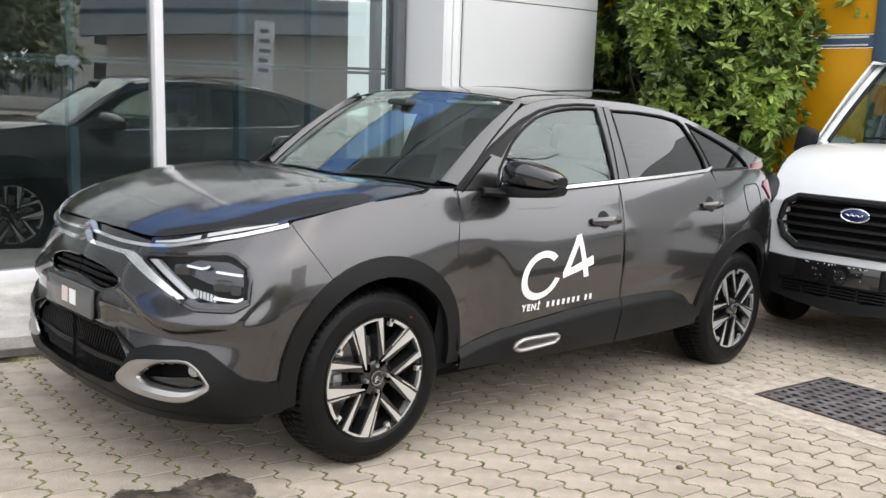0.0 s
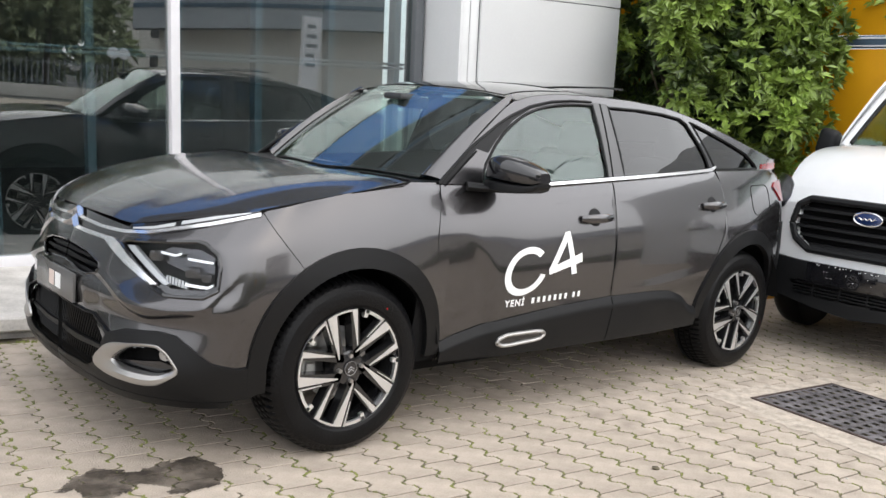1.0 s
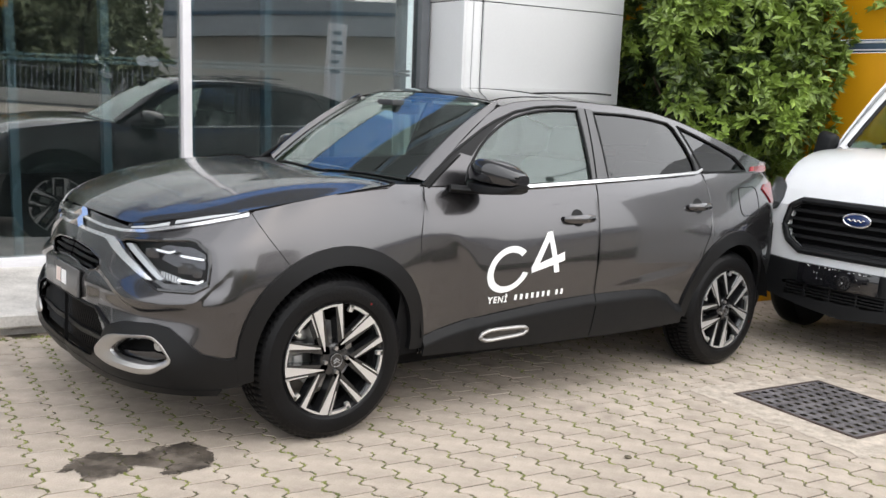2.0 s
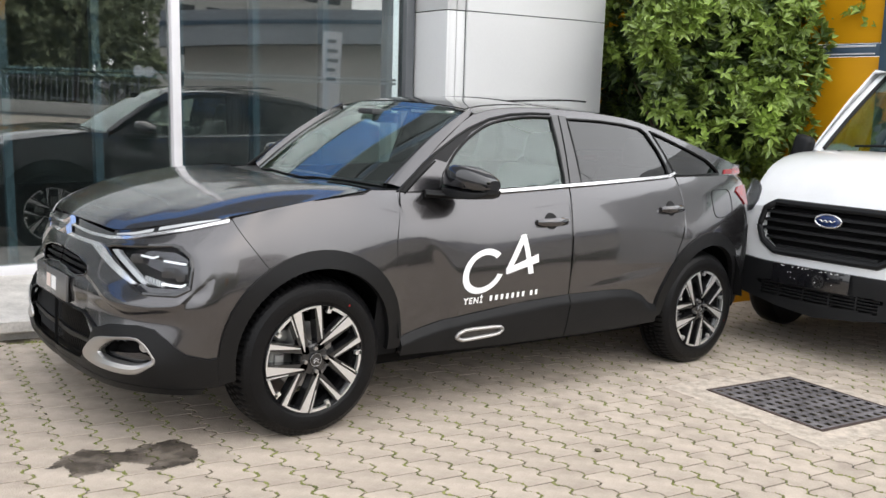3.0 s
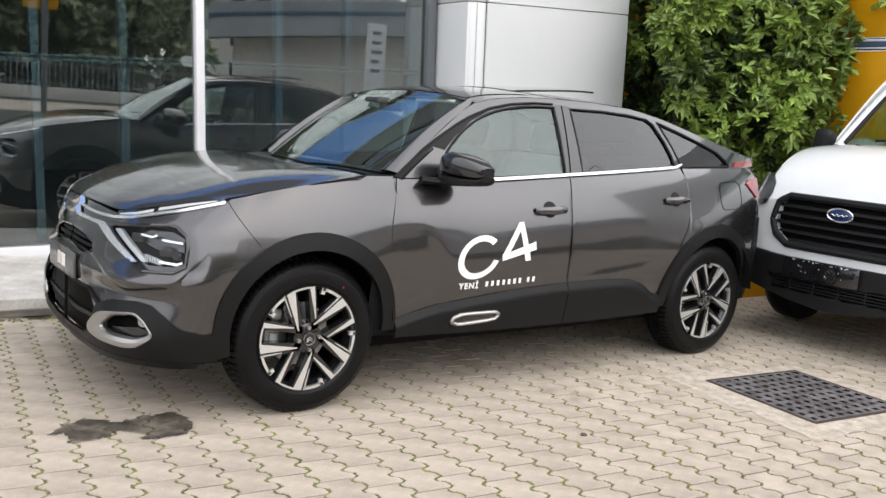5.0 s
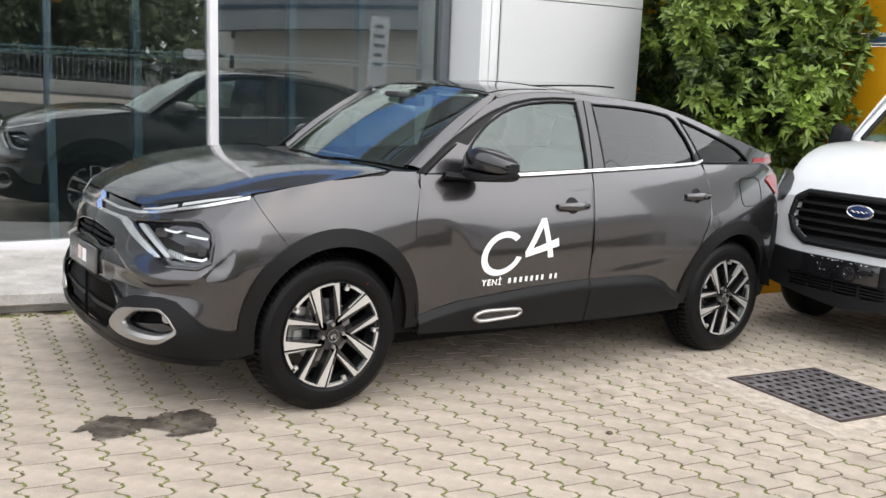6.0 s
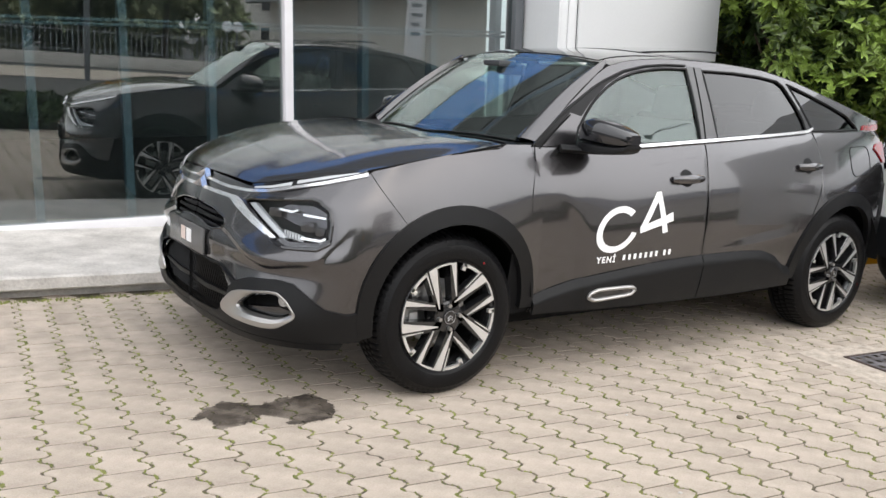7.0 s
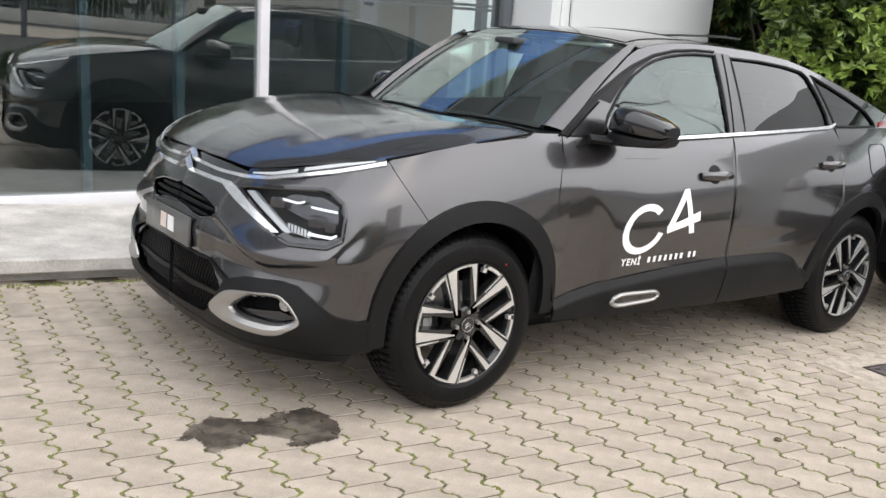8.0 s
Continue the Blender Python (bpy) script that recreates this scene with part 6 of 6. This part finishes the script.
# inner leaves in the darker green: shade within the crown put into colour
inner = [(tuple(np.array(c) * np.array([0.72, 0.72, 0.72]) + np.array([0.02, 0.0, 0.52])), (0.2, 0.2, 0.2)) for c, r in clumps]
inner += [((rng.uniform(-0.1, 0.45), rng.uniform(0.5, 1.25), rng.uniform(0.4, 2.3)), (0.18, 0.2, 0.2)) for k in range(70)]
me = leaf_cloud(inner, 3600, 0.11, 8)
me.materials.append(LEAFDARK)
shade = new("shaded_inner_crown", me)
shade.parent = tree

# ---- the street behind the camera, seen in the glass and paint ----
def far_tree(x, y, h, seed):
    t = empty("street_tree", "broad leafy street tree behind the fence", "tree", pose(x, y, 0), "street trees")
    rg = np.random.default_rng(seed)
    bm = bmesh.new()
    tube([(0, 0, -0.1), (0.1, 0, h * 0.3), (0, 0.1, h * 0.7)], [0.22, 0.17, 0.06], 8, bm)
    for k in range(7):
        a = k * 2.4
        tube([(0.05, 0, h * 0.3), (h * 0.16 * math.cos(a), h * 0.16 * math.sin(a), h * 0.55), (h * 0.27 * math.cos(a), h * 0.27 * math.sin(a), h * 0.72)], [0.09, 0.06, 0.02], 6, bm)
    part("trunk", bm, BARK, t)
    cl = []
    for k in range(60):
        d = rg.normal(size=3)
        d /= np.linalg.norm(d)
        cl.append((tuple(np.array([0, 0, h * 0.54]) + d * np.array([0.36, 0.36, 0.40]) * h * rg.uniform(0.5, 1.0)), (h * 0.10,) * 3))
    m_ = leaf_cloud(cl, 1900, h * 0.036, seed)
    m_.materials.append(FARLEAF)
    c = new("crown", m_)
    c.parent = t
    return t


for k, (x, y, h) in enumerate(((-12, -38, 13), (-7.5, -40, 14), (-3.2, -38, 13), (0.8, -41, 14), (4.6, -39, 12))):
    far_tree(x, y, h, 20 + k)
wood = []
rg = np.random.default_rng(77)
for k in range(330):
    wood.append(((rg.uniform(-17, 9), rg.uniform(-52, -46), rg.uniform(0.5, 12.0)), (1.6, 1.6, 1.3)))
m_ = leaf_cloud(wood, 4500, 1.0, 78)
m_.materials.append(FARLEAF)
tagged(new("distant_wood", m_), "dark green belt of trees beyond the street", "trees", "", "stuff")
# fence on a low wall with a hedge
fence = empty("fence", "grey metal railing on a low wall along the street", "fence", pose(0, 0, 0))
p0, p1 = Vector((-22, -31, 0)), Vector((7, -31, 0))
d = (p1 - p0).normalized()
for i in range(8):
    q = p0.lerp(p1, (i + 0.5) / 8)
    L = (p1 - p0).length / 16
    bm = box(-L, L, -0.12, 0.12, -0.05, 0.45, 0.02)
    o = part("low_wall", bm, CREAMWALL, fence)
    o.matrix_basis = Matrix.Translation(q) @ Matrix.Rotation(math.atan2(d.y, d.x), 4, "Z")
    bm = bmesh.new()
    for z in (0.6, 1.35):
        box(-L, L, -0.015, 0.015, z, z + 0.03, bm=bm)
    for k in range(18):
        x = -L + 2 * L * k / 18
        box(x, x + 0.03, -0.012, 0.012, 0.45, 1.5, bm=bm)
    o = part("railing", bm, GREYBAND, fence)
    o.matrix_basis = Matrix.Translation(q) @ Matrix.Rotation(math.atan2(d.y, d.x), 4, "Z")
# hall with a curved canopy across the yard
hall = empty("hall_building", "pale low hall with a curved grey canopy band", "building", pose(16, -30, 0, 0, 0, 14))
def eaves(u):
    """Height of the canopy, rising in one long curve."""
    return 3.0 + 1.35 * (1 - ((u - 13) / 22) ** 2)


hall_wall = bmesh.new()
sheet(lambda u, v: (u, 0, lerp(-0.1, eaves(u), v)), list(np.linspace(-8, 24, 20)), [0, 0.5, 1], 0.3, bm=hall_wall)
part("wall", hall_wall, CREAMWALL, hall)
for name, z0, z1, out, m_, words in (("canopy_band", 0.0, 0.85, 1.5, GREYBAND, "grey curved canopy band"), ("canopy_edge", 0.85, 1.02, 1.56, STRIPBLUE, "dark blue canopy edge"), ("upper_band", 1.02, 1.5, 1.0, GREYBAND, "")):
    band = bmesh.new()
    sheet(lambda u, v: (u, out, eaves(u) + v), list(np.linspace(-9, 24, 28)), [z0, (z0 + z1) / 2, z1], 0.2, bm=band)
    part(name, band, m_, hall, words)
soffit = bmesh.new()
sheet(lambda u, v: (u, v, eaves(u) + 0.02), list(np.linspace(-9, 24, 28)), [1.4, -0.2], 0.1, bm=soffit)
part("soffit", soffit, GREYFRAME, hall)
# black slabs on the wall paint the shade inside the doorways
for u in (1.5, 6.2, 14.5, 19.0):
    part("hall_opening", box(u, u + 1.6, 0.005, 0.05, -0.05, 2.3, 0.02), DARK, hall, "black slab standing for a shaded doorway")
street = bmesh.new()
bmesh.ops.create_grid(street, x_segments=1, y_segments=1, size=1)
for v in street.verts:
    v.co = Vector((v.co.x * 60, -24 + v.co.y * 3.6, -0.012))
tagged(part("road", street, APRON, None), "pale dusty street beyond the yard", "road", "", "structure")
sign = empty("pylon_sign", "pale pylon sign with dark marks", "sign", pose(11.2, -22, 0, 0, 0, 0))
part("pylon", box(-0.33, 0.33, -0.12, 0.12, -0.05, 3.75, 0.02), WHITEFRAME, sign)
for k in range(5):
    part("sign_bar", box(-0.22, 0.10 + 0.05 * (k % 3), 0.122, 0.13, 3.35 - 0.33 * k, 3.47 - 0.33 * k), GREYFRAME, sign)
flats = empty("apartment_block", "tall cream apartment block far behind the trees", "building", pose(26, -85, 0, 0, 0, 0))
part("wall", box(-9, 9, -6, 6, -0.1, 26), CREAMWALL, flats)
for fl in range(8):
    for k in range(7):
        part("window", box(-8 + 2.4 * k, -6.7 + 2.4 * k, 6.0, 6.05, 1.2 + 3.1 * fl, 2.7 + 3.1 * fl), GLOSSBLK, flats)
lamp = empty("street_lamp", "dark street lamp with a bent arm", "street lamp", pose(8.4, -5.2, 0))
part("pole", tube([(0, 0, -0.05), (0, 0, 3.0), (0, 0, 4.7)], [0.05, 0.035, 0.024], 8), GREYFRAME, lamp)
part("arm", tube([(0, 0, 4.67), (-0.3, -0.03, 5.0), (-0.6, -0.06, 5.35), (-0.95, -0.5, 5.2), (-1.3, -0.9, 5.05)], 0.014, 8), GREYFRAME, lamp)
part("lamp_head", box(-1.48, -1.22, -1.0, -0.82, 5.0, 5.06, 0.02), GREYFRAME, lamp)
ad = empty("yellow_sign", "yellow sign board on a dark steel pole", "sign", pose(0.25, -20, 0))
part("pole", tube([(0, 0, -0.05), (0, 0, 1.5), (0, 0, 4.4)], 0.085, 10), GREYFRAME, ad)
part("board", box(-0.58, 0.36, -0.20, -0.10, 2.95, 4.7, 0.02), YELLOW, ad)


def bush_row(x0, x1, seed):
    """A low clipped row of shrubs along the yard's edge."""
    rg = np.random.default_rng(seed)
    row = empty("hedge", "low dark green clipped hedge at the yard edge", "hedge", pose((x0 + x1) / 2, -5.8, 0), "hedges")
    half = (x1 - x0) / 2
    part("stems", box(-half + 0.15, half - 0.15, -0.45, 0.45, -0.03, 0.14, 0.05), BARK, row)
    cl = [((rg.uniform(-half, half), rg.uniform(-0.65, 0.65), rg.uniform(0.12, 0.40)), (0.12, 0.12, 0.10)) for _ in range(int(110 * half))]
    m_ = leaf_cloud(cl, int(1300 * half), 0.10, seed)
    m_.materials.append(LEAFDARK)
    new("crown", m_).parent = row


bush_row(-5.5, -0.2, 91)
bush_row(3.2, 5.6, 92)
bush_row(6.6, 8.6, 93)
for x in (4.25, 4.56):
    post = empty("round_sign", "small round white street sign on a post", "sign", pose(x, -20, 0), "street signs")
    part("post", tube([(0, 0, -0.05), (0, 0, 1.0), (0, 0, 1.9)], 0.025, 6), GREYFRAME, post)
    part("sign_disc", disc((0, 0.04, 1.82), 0.17, 0.02, (0, 1, 0), 24), STICKER, post)

# ---- drain grate and paving, last ----
GR = Matrix.Translation((2.530, -1.640, 0)) @ Matrix.Rotation(radians(-6.0), 4, "Z")
grate = empty("drain_grate", "square cast-iron drain grate with rows of slots, set in mortar", "drain grate", GR)
gb = bmesh.new()
W, N = 0.338, 10
cell = 2 * W / N
xs = []
for k in range(N):
    c = -W + cell * (k + 0.5)
    xs += [c - cell * 0.25, c + cell * 0.25]
xs = [-W] + xs + [W]
holes = [[(xs[1 + 2 * i], xs[1 + 2 * j]), (xs[2 + 2 * i], xs[1 + 2 * j]), (xs[2 + 2 * i], xs[2 + 2 * j]), (xs[1 + 2 * i], xs[2 + 2 * j])] for i in range(N) for j in range(N)]
sheet(lambda u, v: (u, v, 0.010), xs, xs, 0.022, holes, gb)
part("grid", gb, IRON, grate)
part("rim", box(-W - 0.018, W + 0.018, W, W + 0.020, -0.02, 0.011, 0.002, bm=box(-W - 0.018, W + 0.018, -W - 0.020, -W, -0.02, 0.011, 0.002, bm=box(W, W + 0.020, -W, W, -0.02, 0.0108, 0.002, bm=box(-W - 0.020, -W, -W, W, -0.02, 0.0108, 0.002)))), RUST, grate)
# shallow black slab in place of the shade down the drain
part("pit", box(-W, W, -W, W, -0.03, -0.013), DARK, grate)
apron_bm = bmesh.new()
random.seed(8)
inner_r, outer_r = [], []
for k in range(240):
    a = math.tau * k / 240
    c, s = math.cos(a), math.sin(a)
    q = 1 / max(abs(c), abs(s))
    inner_r.append(apron_bm.verts.new((W * 1.03 * q * c, W * 1.03 * q * s, 0.006)))
    k2 = 1.55 + 0.13 * noise.noise((3 * c, 3 * s, 0.3)) + 0.10 * noise.noise((9 * c, 9 * s, 0.7)) + 0.06 * noise.noise((31 * c, 31 * s, 0.2)) + (0.05 if c < 0 else -0.16)
    outer_r.append(apron_bm.verts.new((W * k2 * q * c, W * k2 * q * s * 0.93, 0.0022)))
for k in range(240):
    apron_bm.faces.new((inner_r[k], outer_r[k], outer_r[(k + 1) % 240], inner_r[(k + 1) % 240]))
bmesh.ops.recalc_face_normals(apron_bm, faces=apron_bm.faces)
setting("mortar_apron", apron_bm, APRON, GR, "rough pale mortar apron round the drain", "mortar")

PITCH, LONG, GAP, CROSS = 0.1472, 0.197, 0.0110, 0.0072
ROW = Matrix.Translation((-1.027, 1.233, 0)) @ Matrix.Rotation(radians(-6.4), 4, "Z")


def zig(t):
    """Sideways wave of the long joints, two waves to a stone."""
    return 0.0160 * max(-1, min(1, 1.45 * math.sin(2 * math.tau * t))) + 0.003 * math.sin(4 * math.tau * t + 1)


def stone_pts():
    left = [(GAP / 2 + zig(k / 16), CROSS / 2 + (LONG - CROSS) * k / 16) for k in range(17)]
    right = [(PITCH - GAP / 2 + zig(k / 16), CROSS / 2 + (LONG - CROSS) * k / 16) for k in range(17)]
    return left, right


def stone_mesh():
    bm = bmesh.new()
    left, right = stone_pts()
    ring = left + right[::-1]
    cx, cy = PITCH / 2, LONG / 2
    top = [bm.verts.new((x + (cx - x) * 0.026, y + (cy - y) * 0.015, 0)) for x, y in ring]
    mid = [bm.verts.new((x, y, -0.004)) for x, y in ring]
    low = [bm.verts.new((x, y, -0.02)) for x, y in ring]
    bm.faces.new(top[::-1])
    n = len(ring)
    for i in range(n):
        j = (i + 1) % n
        bm.faces.new((top[i], top[j], mid[j], mid[i]))
        bm.faces.new((mid[i], mid[j], low[j], low[i]))
    bmesh.ops.recalc_face_normals(bm, faces=bm.faces)
    return bm


pavement = part("pavement", box(-0.01, 0.01, -0.01, 0.01, -0.03, -0.028), SOIL, None)
tagged(pavement, "weathered beige interlocking concrete pavers with mossy wavy joints", "pavement", "", "structure")
stone_me = bpy.data.meshes.new("paver")
b_ = stone_mesh()
b_.to_mesh(stone_me)
b_.free()
stone_me.materials.append(PAVER)
rng = np.random.default_rng(2)
near, rest_v, rest_f = [], [], []
sv = [v.co.copy() for v in stone_me.vertices]
sf = [tuple(p.vertices) for p in stone_me.polygons]
inv_g = GR.inverted()
cells = []
for i in range(-38, 66):
    for j in range(-42, 1):
        m = ROW @ Matrix.Translation((i * PITCH, (j - 1) * LONG + (LONG / 2 if i % 2 else 0), 0))
        c = m @ Vector((PITCH / 2, LONG / 2, 0))
        g = inv_g @ c
        if max(abs(g.x), abs(g.y)) < W * 1.12 or c.y < -6.8:
            continue
        cells.append((c, m))
cells.sort(key=lambda q: (q[0] - Vector((-0.4, -1.5, 0))).length)
for n_, (c, m) in enumerate(cells):
    tilt = Matrix.Translation((0, 0, rng.normal() * 0.0002)) @ Matrix.Rotation(rng.normal() * 0.0012, 4, "X") @ Matrix.Rotation(rng.normal() * 0.0012, 4, "Y") @ Matrix.Rotation(rng.normal() * 0.006, 4, "Z")
    m = m @ tilt
    if n_ < 300:
        o = new("paver", stone_me)
        o.parent = pavement
        o.matrix_basis = m
    else:
        k = len(rest_v)
        rest_v += [tuple(m @ v) for v in sv]
        rest_f += [tuple(k + q for q in f) for f in sf]
me = bpy.data.meshes.new("outer_pavers")
me.from_pydata(rest_v, [], rest_f)
PAVER_FAR = mat("concrete_paver_field", (0.385, 0.322, 0.262), 0.9, 0, 0.20, 9.0, 130, bump=0.7, tint=(0.455, 0.390, 0.325), per_object=0.0)
nt = PAVER_FAR.node_tree
geo = nt.nodes.new("ShaderNodeNewGeometry")
ramp = next(q for q in nt.nodes if q.type == "VALTORGB")
src = ramp.inputs[0].links[0].from_socket
ma = nt.nodes.new("ShaderNodeMath")
ma.operation = "MULTIPLY_ADD"
ma.inputs[1].default_value = 0.16
nt.links.new(geo.outputs["Random Per Island"], ma.inputs[0])
nt.links.new(src, ma.inputs[2])
nt.links.new(ma.outputs[0], ramp.inputs[0])
ramp.color_ramp.elements[1].position = 1.0
me.materials.append(PAVER_FAR)
far_p = new("outer_pavers", me)
far_p.parent = pavement
far_p["kind"] = "stuff"

# moss cushions in the wavy joints, in long broken runs
mv, mf = [], []
for i in range(-16, 38):
    for k in range(1500):
        t = rng.uniform(-34, 1)
        p = ROW @ Vector((i * PITCH + zig((t - (0.5 if i % 2 else 0)) % 1.0), t * LONG, 0))
        gp = inv_g @ p
        if p.y < -4.4 or p.y > 1.2 or max(abs(gp.x), abs(gp.y)) < W * 1.5:
            continue
        keep = 0.76 + 1.0 * noise.noise((i * 3.1, t * 0.33, 0.0)) + 0.7 * noise.noise((i * 1.7, t * 2.1, 4.0))
        if rng.uniform() > keep:
            continue
        r = rng.uniform(0.003, 0.0085) * (0.75 + 0.5 * keep)
        x, y = p.x + rng.normal() * 0.0032, p.y + rng.normal() * 0.002
        b = len(mv)
        mv += [(x + r * math.cos(a), y + r * math.sin(a), -0.004) for a in (0, 1.26, 2.51, 3.77, 5.03)] + [(x, y, rng.uniform(-0.001, 0.0055))]
        mf += [(b + q, b + (q + 1) % 5, b + 5) for q in range(5)]
# weeds along the foot of the kerb
for k in range(2600):
    u = rng.uniform(-5.0, 0.4)
    if rng.uniform() > 0.55 + 0.9 * noise.noise((u * 2.3, 1.0, 0.0)) + 0.5 * noise.noise((u * 9.0, 2.0, 0.0)):
        continue
    p = SITE @ Vector((u, -1.272 - abs(rng.normal()) * 0.022, 0))
    r, b = rng.uniform(0.004, 0.011), len(mv)
    mv += [(p.x + r * math.cos(a), p.y + r * math.sin(a), -0.004) for a in (0, 1.26, 2.51, 3.77, 5.03)] + [(p.x, p.y, rng.uniform(0.002, 0.016))]
    mf += [(b + q, b + (q + 1) % 5, b + 5) for q in range(5)]
me = bpy.data.meshes.new("moss")
me.from_pydata(mv, [], mf)
me.materials.append(MOSS)
tagged(new("moss", me), "green moss and weeds in the paving joints", "moss", "", "stuff")

# oil stain: a thin soaked film of two ragged lobes joined by a neck
lobes = ([(-1.03, -0.682), (-0.957, -0.606), (-0.869, -0.55), (-0.783, -0.607), (-0.80, -0.70), (-0.81, -0.779), (-0.897, -0.81), (-0.988, -0.803), (-0.965, -0.70)],
         [(-0.84, -0.60), (-0.745, -0.645), (-0.60, -0.595), (-0.585, -0.74), (-0.65, -0.87), (-0.70, -0.83), (-0.76, -0.75), (-0.83, -0.77)],
         [(-0.79, -0.64), (-0.659, -0.655), (-0.572, -0.62), (-0.507, -0.615), (-0.479, -0.758), (-0.535, -0.883), (-0.608, -0.887), (-0.675, -0.892), (-0.721, -0.871), (-0.70, -0.80), (-0.77, -0.75), (-0.69, -0.72), (-0.66, -0.69), (-0.78, -0.665)])
st, step, seen = bmesh.new(), 0.0035, {}
for i in range(170):
    for j in range(104):
        x, y = -1.04 + step * i, -0.905 + step * j
        wx = x + 0.022 * noise.noise((x * 25, y * 25, 1)) + 0.012 * noise.noise((x * 110, y * 110, 7))
        wy = y + 0.022 * noise.noise((x * 25, y * 25, 3)) + 0.012 * noise.noise((x * 110, y * 110, 9))
        if not any(in_poly(wx, wy, q) for q in lobes):
            continue
        ring = []
        for c in ((i, j), (i + 1, j), (i + 1, j + 1), (i, j + 1)):
            if c not in seen:
                seen[c] = st.verts.new((-1.04 + step * c[0], -0.905 + step * c[1], 0.0026))
            ring.append(seen[c])
        st.faces.new(ring)
tagged(part("oil_stain", st, STAIN, None), "dark oil stain soaked into the pavers", "stain", "", "structure")

# loose bits on the paving
for x, y, r, m_ in ((0.972, -1.582, 0.014, SOIL), (1.6, -2.05, 0.006, CONCRETE), (0.2, -1.95, 0.007, CONCRETE), (0.55, -1.35, 0.006, CONCRETE)):
    pb = bmesh.new()
    bmesh.ops.create_icosphere(pb, subdivisions=2, radius=r)
    for v in pb.verts:
        v.co = Vector((v.co.x * 1.3, v.co.y, v.co.z * 0.5)) * (1 + 0.3 * noise.noise(v.co * 90))
    o = part("pebble", pb, m_, None)
    o.location = (x, y, r * 0.4)
    tagged(o, "small loose pebble lying on the pavers", "pebble", "pebbles")
